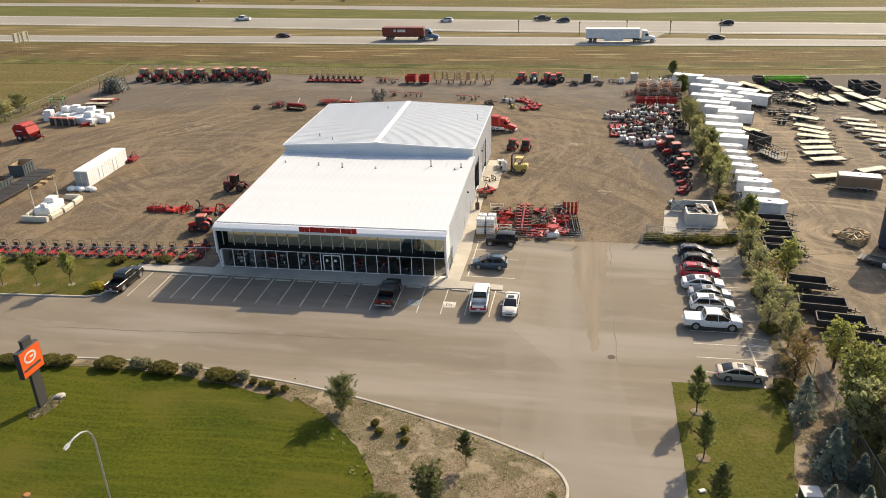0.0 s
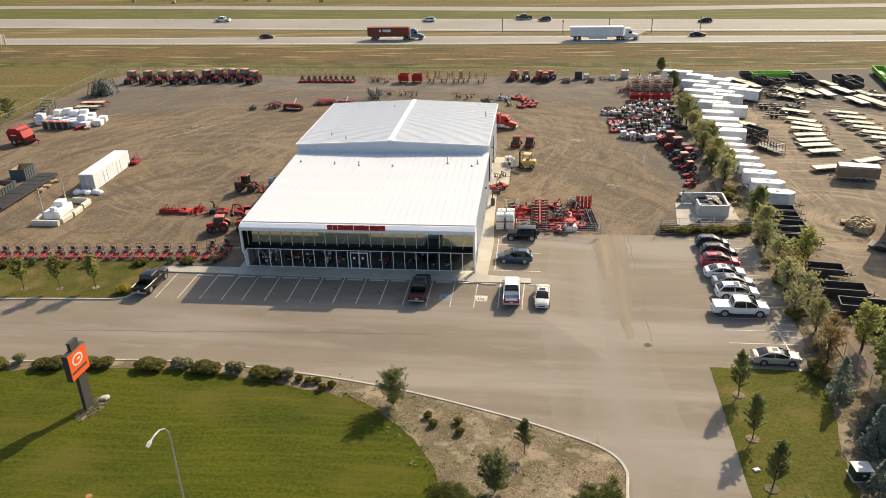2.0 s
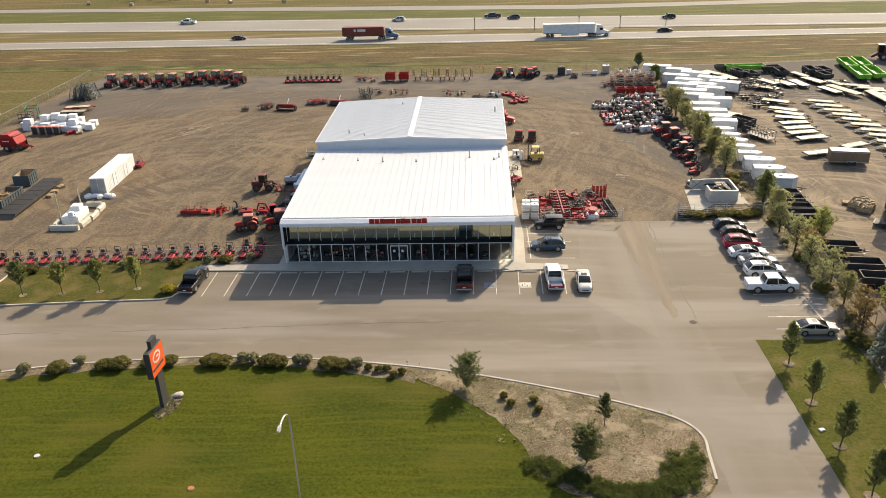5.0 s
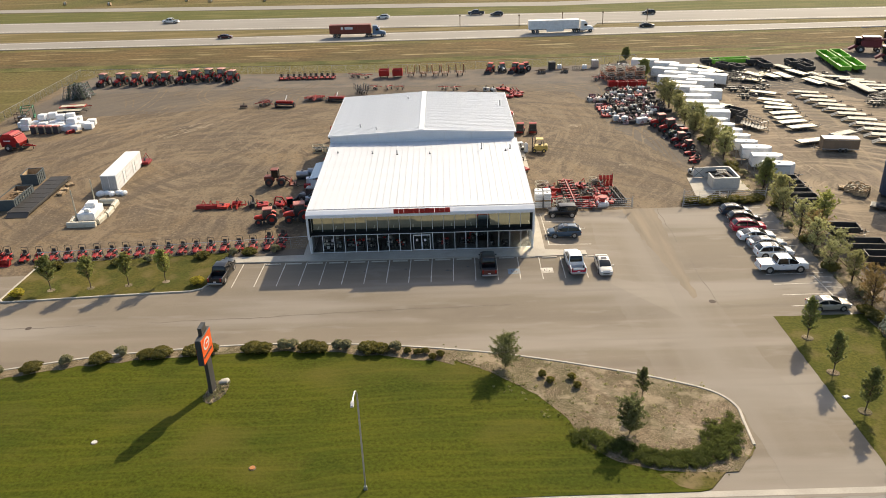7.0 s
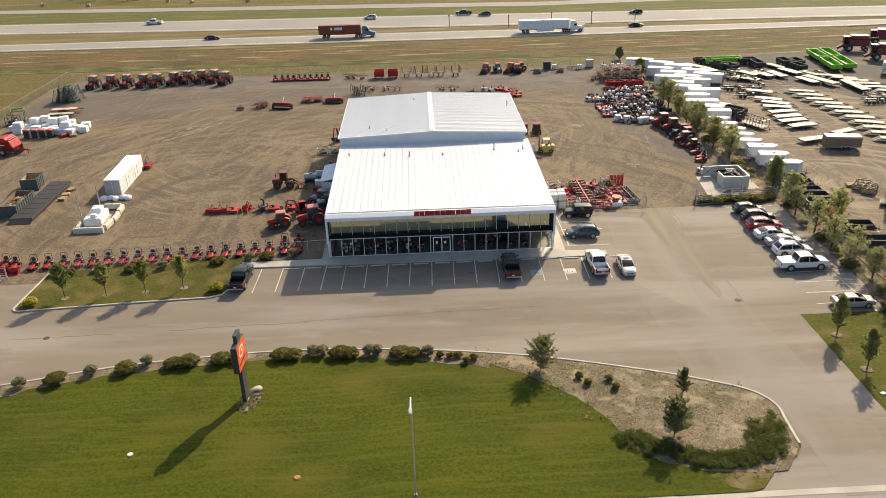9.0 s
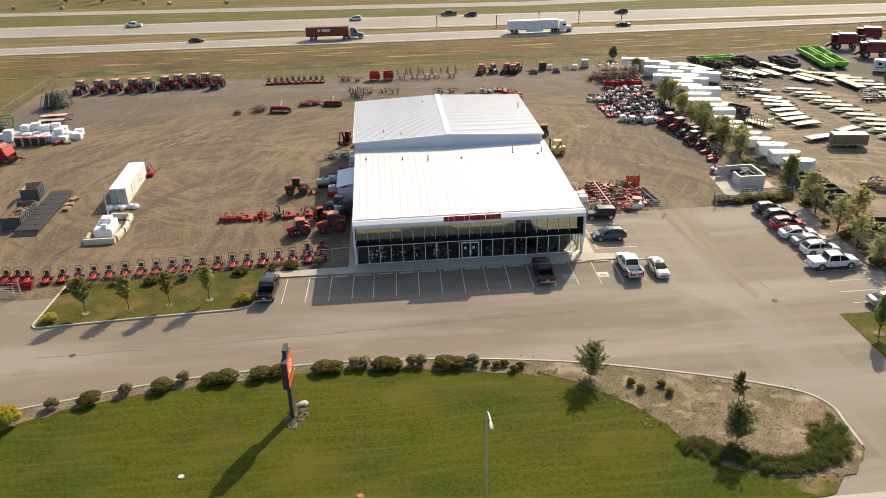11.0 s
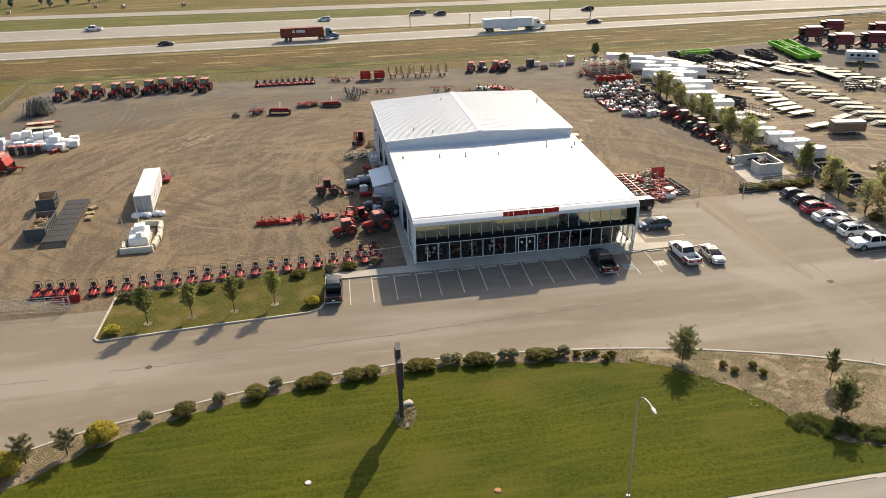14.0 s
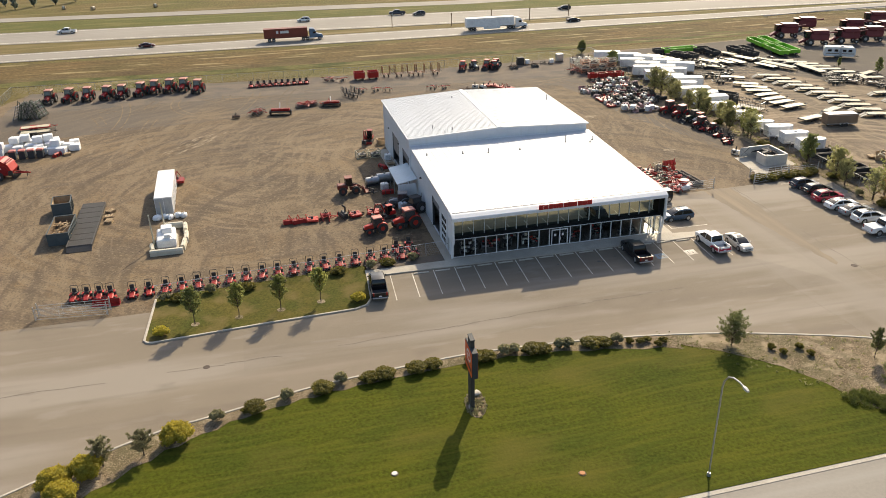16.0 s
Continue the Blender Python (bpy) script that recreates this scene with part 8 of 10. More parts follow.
def wheel_loader(paint, label):
    v = thing("wheel_loader", label, "wheel loader")
    part("rear_body", Geo().box(-1.0, 0, 1.15, 1.6, 1.3, .8, b=.12), paint, v)
    part("front_frame", Geo().box(.7, 0, .85, 1.2, .9, .5, b=.06), paint, v)
    cab = part("cab", Geo().loft([[(-.55, -.6, 1.3), (.55, -.6, 1.3), (.55, .6, 1.3), (-.55, .6, 1.3)], [(-.5, -.58, 2.5), (.4, -.58, 2.5), (.4, .58, 2.5), (-.5, .58, 2.5)]]), "glass_dark", v)
    part("cab_roof", Geo().box(-.05, 0, 2.56, 1.2, 1.35, .14, b=.05), "brick_red", v)
    for x, y in ((-.53, -.6), (-.53, .6), (.5, -.6), (.5, .6)):
        part("post", Geo().cyl((x, y, 1.2), (x * .9, y, 2.5), .05, n=5), "black", cab)
    for s in (-1, 1):
        part("arm", Geo().tube([(.4, s * .4, 1.3), (1.6, s * .4, 1.0), (2.3, s * .4, .45)], .1), paint, v)
    part("bucket", Geo().prism([(2.2, .1), (3.1, .08), (3.1, .14), (2.4, .2), (2.35, .8), (2.25, .8)], -1.0, 1.0, "y"), paint, v)
    wheels(v, [(x, s * .8) for x in (-1.0, 1.0) for s in (-1, 1)], .62, .42, paint, 12)
    part("exhaust", Geo().cyl((-1.3, .3, 1.5), (-1.3, .3, 2.1), .05, n=6), "black", v)
    return v


put(wheel_loader("brick_red", "dull red wheel loader with a raised dark cab"), -12.0, 31.4, 0, 0, 1.05)
for x, y, r, L in ((-7.8, 33.8, .6, 2.0), (-5.6, 34.6, .7, 2.6)):
    v = thing("steel_tank", "silver cylindrical steel tank on skids", "tank", "silver tanks")
    part("shell", Geo().cyl((-L / 2, 0, r + .25), (L / 2, 0, r + .25), r, n=16).cyl((-L / 2 - .15, 0, r + .25), (-L / 2, 0, r + .25), r * .6, r, n=16).cyl((L / 2, 0, r + .25), (L / 2 + .15, 0, r + .25), r, r * .6, n=16), "galv", v)
    part("skid", Geo().box(0, r * .6, .12, L, .1, .24).box(0, -r * .6, .12, L, .1, .24).box(-L / 3, 0, .2, .1, r * 1.4, .3).box(L / 3, 0, .2, .1, r * 1.4, .3), "charcoal", v)
    part("hatch", Geo().cyl((0, 0, 2 * r + .2), (0, 0, 2 * r + .4), .2, n=10), "steel", v)
    put(v, x, y, 5)
again(t1, -6.2, 31.0, 10), again(t1, -4.9, 22.0, 20, 0, "white caged tote in the shade of the shop")
put(bucket("red", "red loader bucket beside the shop wall", 1.8), -6.0, 29.4, 90), again(fk, -8.6, 30.2, 40)
cr1 = crate("tall open pale timber shipping crate", 1.25, "deck_wood", 2.0, 1.5)
put(cr1, -7.2, 48.6, 8), again(cr1, -4.9, 48.4, 5)
put(pallet_stack("stack of pale timber pallets by the wall", 3), -3.0, 43.0, 10)
again(ws, -2.9, 38.6, 80), again(b, -4.6, 41.8, 30), again(t1, -3.0, 45.6, 0), again(fk, -5.2, 39.4, 10)
bd = thing("timber_bin", "open pale timber bin beside the workshop", "bin")
part("walls", Geo().box(0, .7, .5, 1.6, .06, 1.0).box(0, -.7, .5, 1.6, .06, 1.0).box(.8, 0, .5, .06, 1.4, 1.0).box(-.8, 0, .5, .06, 1.4, 1.0), "timber", bd)
part("floor", Geo().box(0, 0, .05, 1.6, 1.4, .08), "timber", bd)
put(bd, -2.2, 55.4, 5)

# left yard: container, tank with blocks, bins, ramp
def sea_container(L, label):
    v = thing("shipping_container", label, "shipping container")
    W, H = 2.6, 2.75
    part("shell", Geo().box(0, 0, .06 + H / 2, L, W - .08, H + .1, b=.03), "container_white", v)
    n = int(L / .56)
    for s in (-1, 1):
        line = []
        for i in range(n):
            x, w = -L / 2 + .03 + i * (L - .06) / n, (L - .06) / n
            line += [(x, W / 2), (x + w * .4, W / 2), (x + w * .5, W / 2 - .025), (x + w * .9, W / 2 - .025)]
        line += [(L / 2 - .03, W / 2), (L / 2 - .03, W / 2 - .06), (-L / 2 + .03, W / 2 - .06)]
        part("side_panel", Geo().prism([(x, s * y) for x, y in (line if s > 0 else line[::-1])], .12, H - .05, "z"), "container_white", v)
        part("top_rail", Geo().box(0, s * (W / 2 - .02), H + .04, L, .1, .12), "container_white", v)
    part("end_door", Geo().box(-L / 2 - .03, .64, 1.45, .05, 1.2, 2.5, b=.01).box(-L / 2 - .03, -.64, 1.45, .05, 1.2, 2.5, b=.01), "silver", v)
    for y in (-.9, -.35, .35, .9):
        part("lock_bar", Geo().cyl((-L / 2 - .07, y, .3), (-L / 2 - .07, y, 2.6), .025, n=5), "galv", v)
    for x in (-L / 5, L / 6):
        d = part("side_door", Geo().box(x, -W / 2 - .03, 1.3, 1.1, .05, 2.2), "container_white", v)
        part("door_edge", Geo().box(x + .55, -W / 2 - .06, 1.3, .06, .03, 2.1), "charcoal", d)
    return v


put(sea_container(13.2, "long white shipping container with side doors"), -40.4, 36.9, 91.5)
for i, (x, y) in enumerate(((-41.3, 28.6), (-40.3, 28.9), (-39.4, 28.5), (-38.3, 29.0), (-37.4, 28.7))):
    v = thing("sand_bag", "grey-white bulk bag slumped on the gravel", "bulk bag", "bulk bags")
    q = [R.uniform(.8, 1.1) for k in range(8)]
    ring = lambda f, z: [(f * q[k] * math.cos(k * .785), f * q[k] * .8 * math.sin(k * .785), z + .06 * q[k - 3]) for k in range(8)]
    part("sack", Geo().loft([ring(.6, -.05), ring(.72, .2), ring(.62, .5), ring(.3, .68)]), "plastic_wrap", v)
    part("tie", Geo().cyl((0, 0, .6), (.05, 0, .85), .14, .06, n=6), "cream", v)
    put(v, x, y, R.uniform(0, 90), 0, R.uniform(.85, 1.1))


def block(x, y, rz, L=2.4, label="cream concrete lock block on the gravel"):
    v = thing("concrete_block", label, "concrete block", "concrete blocks")
    part("block", Geo().prism([(-.32, 0), (.32, 0), (.32, .55), (.18, .8), (-.18, .8), (-.32, .55)], -L / 2, L / 2, "y"), "cream", v)
    part("lifting_eye", Geo().tube([(0, -.12, .78), (0, -.1, .92), (0, .1, .92), (0, .12, .78)], .02, 5), "steel", v)
    put(v, x, y, rz)


for x, y, rz, L in ((-39.0, 15.3, 90, 4.4), (-36.8, 17.4, -4, 2.6), (-36.6, 20.2, 2, 2.6), (-41.0, 16.9, 10, 2.0), (-36.9, 23.4, 3, 2.4), (-38.6, 24.8, 88, 2.6)):
    block(x, y, rz, L)
tk = thing("fuel_tank", "white fuel tank with pump boxes inside the blocks", "fuel tank")
part("tank", Geo().box(0, 0, .75, 2.6, 4.6, 1.3, b=.15), "white", tk)
part("upper_tank", Geo().box(.1, .9, 1.75, 1.5, 1.7, .8, b=.1), "white", tk)
part("pump_box", Geo().box(.2, -1.6, 1.65, .8, .7, .6, b=.05), "white", tk)
part("hose", Geo().tube([(.6, -1.6, 1.6), (1.1, -1.7, 1.0), (1.2, -1.0, .5)], .05, 5), "black", tk)
part("base", Geo().box(0, 0, .06, 3.0, 5.0, .12), "concrete", tk)
put(tk, -39.2, 19.4, 4)
for x, y in ((-40.8, 18.0), (-39.6, 22.6)):
    v = thing("mast_pole", "tall pale timber pole beside the fuel tank", "pole", "tank poles")
    part("pole", Geo().cyl((0, 0, 0), (-.12, .1, 5.0), .11, .09, n=7), "deck_wood", v)
    part("footing", Geo().cyl((0, 0, -.05), (0, 0, .12), .2, n=8), "concrete", v)
    put(v, x, y)


def skip_bin(L, W, H, paint, label, wood=False, lining=None):
    v = thing("waste_bin", label, "waste bin")
    part("floor", Geo().box(0, 0, .12, L, W, .24), paint, v)
    for s in (-1, 1):
        w = part("side_wall", Geo().box(0, s * W / 2, H / 2 + .1, L, .06, H).box(0, s * W / 2, H + .1, L, .14, .1), paint, v)
        for i in range(int(L / .8)):
            part("rib", Geo().box(-L / 2 + .5 + i * .8, s * (W / 2 + .06), H / 2 + .1, .1, .08, H), paint, w)
    for s in (-1, 1):
        part("end_wall", Geo().box(s * L / 2, 0, H / 2 + .1, .06, W, H).box(s * L / 2, 0, H + .1, .14, W, .1), paint, v)
    if lining:
        for s in (-1, 1):
            part("side_lining", Geo().box(0, s * (W / 2 - .05), H / 2 + .2, L - .1, .03, H - .25), lining, v)
            part("end_lining", Geo().box(s * (L / 2 - .05), 0, H / 2 + .2, .03, W - .16, H - .25), lining, v)
        part("floor_lining", Geo().box(0, 0, .27, L - .15, W - .15, .04), lining, v)
    if wood:
        g = Geo()
        for i in range(26):
            m = pose(R.uniform(-L * .35, L * .35), R.uniform(-W * .3, W * .3), H * .55 + R.uniform(0, .35), R.uniform(-20, 20), R.uniform(-25, 25), R.uniform(0, 180))
            g.box(0, 0, 0, R.uniform(1.2, 2.2), .14, .08, m=m)
        tagged(part("scrap_wood", g, "timber", v, "broken pale timber offcuts"), kind="stuff")
    return v


put(skip_bin(7.0, 2.9, 1.7, "bin_grey", "dark grey open waste bin full of scrap wood", True, "brown"), -54.3, 26.2, 91)
put(skip_bin(3.6, 2.7, 1.9, "bin_grey", "grey open waste bin with a pale rusty inside", False, "timber"), -56.0, 36.2, 96)
rp = thing("loading_ramp", "long dark steel loading ramp on the gravel", "loading ramp")
for i in range(8):
    part("deck_plate", Geo().box(-7.0 + i * 2.05, 0, .62 + i * .02, 2.0, 3.3, .08), "ramp_black", rp)
part("side_beam", Geo().box(0.1, 1.68, .5, 16.6, .12, .4).box(0.1, -1.68, .5, 16.6, .12, .4), "black_frame", rp)
part("toe", Geo().prism([(-8.0, .62), (-8.0, .4), (-9.0, .02), (-9.0, .06)], -1.7, 1.7, "y"), "black_frame", rp)
for x in (-5.0, 0.0, 5.0, 7.5):
    part("leg", Geo().box(x, 1.4, .2, .15, .15, .42).box(x, -1.4, .2, .15, .15, .42), "black_frame", rp)
put(rp, -51.3, 28.4, 91)
ps = pallet_stack("leaning stack of timber pallets by the ramp", 3)
put(ps, -48.6, 31.5, 12), again(ps, -48.7, 33.8, 50), again(ps, -48.4, 29.6, 80)
put(rotary_cutter("deep_red", "dark red implement behind the container", 1.6), -39.2, 44.6, 90, 0, 1.4)

# left: wrapped bales, fuel cubes, baler, trailers
wrap = thing("wrapped_bale", "square white plastic-wrapped block", "wrapped bale", "wrapped bales")
part("bale", Geo().box(0, 0, .6, 1.75, 1.55, 1.2, b=.07), "plastic_wrap", wrap)
part("band", Geo().box(.3, 0, .6, .06, 1.57, 1.215, b=.07), "white", wrap)
put(wrap, -73.4, 70.0, 3)
for x, y, z in ((-72.2, 72.4, 0), (-70.2, 71.2, 0), (-68.2, 72.0, 0), (-66.4, 71.0, 0), (-64.6, 72.2, 0), (-62.8, 71.6, 0), (-61.0, 70.6, 0), (-70.6, 74.4, 0), (-68.6, 75.0, 0), (-66.4, 74.6, 0), (-64.4, 75.2, 0), (-67.4, 69.2, 0), (-65.4, 68.8, 0),
                (-63.4, 68.4, 0), (-61.8, 68.0, 0), (-73.2, 70.2, 1.2), (-71.0, 73.4, 1.2), (-66.8, 72.8, 1.2), (-65.0, 73.6, 1.2), (-63.0, 69.6, 1.15), (-59.6, 69.6, 0), (-60.2, 72.6, 0), (-75, 72, 0), (-69.4, 74.6, 1.2)):
    again(wrap, x, y, R.uniform(-12, 12), z)
cube = thing("fuel_cube", "red and black caged fuel cube", "fuel cube", "fuel cubes")
part("tank", Geo().box(0, 0, .85, 1.15, 1.1, 1.4, b=.06), "charcoal", cube)
part("cap", Geo().box(0, 0, 1.62, 1.25, 1.2, .3, b=.08), "faded_red", cube)
part("skid", Geo().box(0, .4, .08, 1.2, .1, .14).box(0, -.4, .08, 1.2, .1, .14), "black_frame", cube)
put(cube, -70.1, 66.8)
for x in (-68.4, -66.8, -65.2):
    again(cube, x, 66.6 + R.uniform(-.2, .2), R.uniform(-6, 6))
again(ps, -60.6, 66.6, 20), again(b, -62.4, 66.4, 150)


def baler(label):
    v = thing("round_baler", label, "hay baler")
    part("chamber", Geo().prism([(-1.6, .7), (1.2, .7), (1.5, 1.3), (1.1, 2.3), (0.2, 2.9), (-1.0, 2.8), (-1.8, 2.0)], -1.25, 1.25, "y"), "red", v)
    for s in (-1, 1):
        part("side_panel", Geo().prism([(-1.3, .9), (.9, .9), (1.1, 1.4), (.7, 2.1), (-.9, 2.3), (-1.4, 1.7)], s * 1.30 - .04, s * 1.30 + .04, "y"), "deep_red", v)
    part("pickup", discs(Geo(), 1.6, -1.0, 1.0, .4, .34, .2), "black", v)
    part("belts", Geo().box(-1.3, 0, 2.55, .8, 2.0, .1), "black", v)
    part("net_box", Geo().box(.75, 0, 2.45, .5, 2.3, .35, b=.06), "deep_red", v)
    part("tail_rib", Geo().prism([(-1.85, 2.0), (-1.0, 2.85), (-.95, 2.92), (-1.95, 2.05)], -1.3, -1.15, "y").prism([(-1.85, 2.0), (-1.0, 2.85), (-.95, 2.92), (-1.95, 2.05)], 1.15, 1.3, "y"), "black", v)
    for s in (-1, 1):
        part("decal", Geo().box(-.4, s * 1.345, 1.75, 1.2, .01, .16), "white", v)
        part("shield", Geo().box(1.25, s * 1.2, 1.0, .7, .12, .8, b=.04), "black", v)
    part("drawbar", Geo().tube([(1.2, -.5, .8), (3.6, 0, .6)], .09).tube([(1.2, .5, .8), (3.6, 0, .6)], .09), "red", v)
    part("jack", Geo().cyl((3.0, .15, 0), (3.0, .15, .9), .05, n=6), "black", v)
    wheels(v, [(-.3, s * 1.5) for s in (-1, 1)], .62, .45, "white_rim")
    return v


bl = baler("large red round hay baler at the yard edge")
put(bl, -69.0, 56.4, -8, 0, 1.2), again(bl, -76.0, 53.0, -15), again(bl, -74, 47, 5)
ch = deck_trailer(5.6, 2.1, "deck_wood", "dual-axle car hauler with a pale timber deck", "car hauler trailers", ramps=False)
put(ch, -69.4, 82.6, 4)
put(deck_trailer(5.6, 2.1, "deck_wood", "red-framed car hauler trailer", "car hauler trailers", frame_m="red", ramps=False), -70.2, 86.6, 6)
coil = thing("panel_stack", "leaning stack of grey-green corral panels", "panel stack")
for i in range(22):
    x = -2.6 + i * .24
    s = 1 if i < 11 else -1
    p = Geo()
    m = pose(x, 0, .02, 0, s * R.uniform(14, 30), R.uniform(-22, 22))
    for k in range(5):
        p.box(0, 0, .35 + k * .66, .06, 4.2 - .35 * k, .10, m=m)
    for k in (-1.6, 0, 1.6):
        p.box(0, k, 1.6, .08, .09, 3.2, m=m)
    part("lattice", p, "panel_green" if i % 3 else "grey", coil)
put(coil, -73.0, 97.0, 5, 0, 1.15)
gm = thing("harrow_frame", "green steel harrow frame by the fence", "implement")
part("frame", Geo().tube([(-1, -1, .3), (-1, -1, 1.9), (1, -1, 1.9), (1, -1, .3)], .06).tube([(-1, 1, .3), (-1, 1, 1.9), (1, 1, 1.9), (1, 1, .3)], .06).tube([(-1, -1, 1.9), (-1, 1, 1.9)], .06).tube([(1, -1, 1.9), (1, 1, 1.9)], .06).tube([(-1, -1, .3), (1, 1, 1.9)], .05), "mesh_green", gm)
part("feet", Geo().box(-1, 0, .12, .2, 2.4, .24).box(1, 0, .12, .2, 2.4, .24), "mesh_green", gm)
put(gm, -77.8, 80.4, 20, 0, 1.25)
put(crate("brown open crate beside the green frame", 1.9, "rusty", 2.6, 2.0), -77.6, 77.2, 10)


# ---- right of the shop ----
t2 = tote("white caged liquid tote stacked beside the shop")
put(t2, 31.2, 17.4)
for x, y, z in ((32.5, 17.5, 0), (31.2, 17.4, 1.22), (32.5, 17.5, 1.22), (31.3, 18.9, 0), (32.6, 19.0, 0), (31.3, 18.9, 1.22), (32.6, 19.0, 1.22)):
    again(t2, x, y, R.uniform(-3, 3), z)
rk = crate("cream timber parts rack with small machines", 1.3, "cream", 1.9, 1.1)
put(rk, 34.4, 17.6, 2), again(rk, 32.6, 25.4, 8)
lh = thing("disc_harrow", "long black disc harrow with a red centre frame", "implement", "tillage implements")
part("spine", Geo().box(0, 0, .9, 10.0, .22, .22), "deep_red", lh)
for i in range(9):
    x = -4.4 + i * 1.1
    part("disc_gang", discs(Geo(), x, -1.25, 1.25, .45, .45, .3), "black_frame", lh)
    part("arm", Geo().box(x + .3, 0, .86, .16, 2.5, .14), "deep_red" if i % 3 else "black_frame", lh)
    for q in (-.5, .55):
        part("spring_block", Geo().box(x - .2, q, .95, .3, .35, .3, b=.04), "maroon" if i % 2 else "red", lh)
part("drawbar", Geo().tube([(5.0, -.4, .8), (6.4, 0, .5), (5.0, .4, .8)], .07), "red", lh)
put(lh, 36.7, 22.2, 91)
rr = [tiller("red", "red rotary tiller on the gravel", 1.8), rotary_cutter("red", "red finishing mower deck on the gravel", 1.7), blade("red", "red rear scraper blade on the gravel", 2.2), hay_rake("black and red wheel rake on the gravel", "black_frame")]
for k, x, y, rz in ((0, 39.4, 24.6, 10), (3, 39.6, 22.4, 90), (0, 41.0, 21.8, 0), (2, 40.8, 23.0, 5), (1, 41.0, 20.4, 0), (2, 41.2, 19.2, 0), (1, 39.0, 18.0, 20), (0, 40.6, 18.0, 0), (2, 39.0, 19.8, 95), (1, 38.9, 26.2, 40), (0, 33.6, 22.2, 90), (2, 34.4, 23.6, 80), (0, 34.4, 20.6, 95), (1, 33.8, 24.9, 10), (2, 33.4, 19.4, 90), (3, 40.0, 24.0, 20), (3, 39.2, 21.0, 70), (0, 42.2, 23.8, 90), (0, 42.2, 22.2, 85), (2, 41.8, 24.9, 0), (1, 42.4, 18.9, 60), (0, 39.4, 16.8, 5), (2, 37.9, 17.4, 100), (3, 42.0, 25.8, 45)):
    if rr[k].location.length == 0:
        put(rr[k], x, y, rz)
    else:
        again(rr[k], x, y, rz)
sr = thing("seat_rack", "tall red rack of stacked loader buckets", "rack")
for i in range(4):
    for j in range(2):
        p = Geo().prism([(-.35, .05 + j * 1.15), (.4, .05 + j * 1.15), (.45, .3 + j * 1.15), (-.2, 1.0 + j * 1.15), (-.4, .9 + j * 1.15)], -1.35 + i * .7, -.87 + i * .7, "y")
        part("bucket", p, "orange", sr)
part("rack_frame", Geo().box(-.5, 0, 1.2, .1, 2.9, .1).box(-.5, 1.4, 1.2, .1, .1, 2.4).box(-.5, -1.4, 1.2, .1, .1, 2.4).box(0, 0, .04, 1.2, 2.9, .06), "red", sr)
put(sr, 43.2, 26.4, -88, 0, .8)
put(crate("white timber crate beside the red rack", 1.0, "deck_wood", 1.4, 1.0), 41.6, 27.6, 10)
rl = thing("roller_harrow", "black and grey segmented roller harrow", "implement", "tillage implements")
for i in range(8):
    part("roller", discs(Geo(), -2.8 + i * .8, -.9, .9, .34, .32, .28), "black_frame" if i % 4 else "grey", rl)
part("frame", Geo().box(0, .95, .6, 6.4, .1, .12).box(0, -.95, .6, 6.4, .1, .12).box(0, 0, .75, 6.4, .12, .12), "charcoal", rl)
put(rl, 43.6, 21.0, 96)
hp = thing("spreader", "red cone spreader on a white pallet wrap", "implement")
part("hopper", Geo().cyl((0, 0, .5), (0, 0, 1.3), .25, .62, n=12), "red", hp)
part("base", Geo().box(0, 0, .3, 1.5, 1.2, .6, b=.15), "plastic_wrap", hp)
part("pto", Geo().cyl((0, 0, .5), (.9, 0, .55), .05, n=6), "black", hp)
put(hp, 41.0, 17.6, 10, 0, 1.2)

ub = side_by_side("red", "red and black roofed utility vehicle on the gravel")
put(ub, 31.9, 57.0, 80, 0, 1.05), again(ub, 34.4, 56.8, 85)


def forklift(label):
    v = thing("forklift", label, "forklift")
    part("body", Geo().box(-.5, 0, .8, 1.9, 1.3, .9, b=.12), "yellow", v)
    part("counterweight", Geo().box(-1.5, 0, .85, .6, 1.3, 1.0, b=.15), "yellow", v)
    part("guard", Geo().tube([(.4, -.55, 1.1), (.1, -.55, 2.3), (-1.0, -.55, 2.3), (-1.1, -.55, 1.2)], .04).tube([(.4, .55, 1.1), (.1, .55, 2.3), (-1.0, .55, 2.3), (-1.1, .55, 1.2)], .04), "black", v)
    part("roof", Geo().box(-.45, 0, 2.33, 1.2, 1.2, .07), "yellow", v)
    part("seat", Geo().box(-.5, 0, 1.35, .5, .5, .15, b=.04).box(-.75, 0, 1.65, .12, .5, .5, b=.04), "black", v)
    part("mast", Geo().box(.75, .4, 1.4, .14, .1, 2.6).box(.75, -.4, 1.4, .14, .1, 2.6).box(.75, 0, 2.2, .1, .8, .1).box(.8, 0, .6, .1, .9, .5), "charcoal", v)
    for s in (-1, 1):
        part("fork", Geo().box(1.4, s * .3, .1, 1.2, .12, .05), "black", v)
    wheels(v, [(.4, s * .6) for s in (-1, 1)] + [(-1.2, s * .55) for s in (-1, 1)], .36, .26, "yellow")
    return v


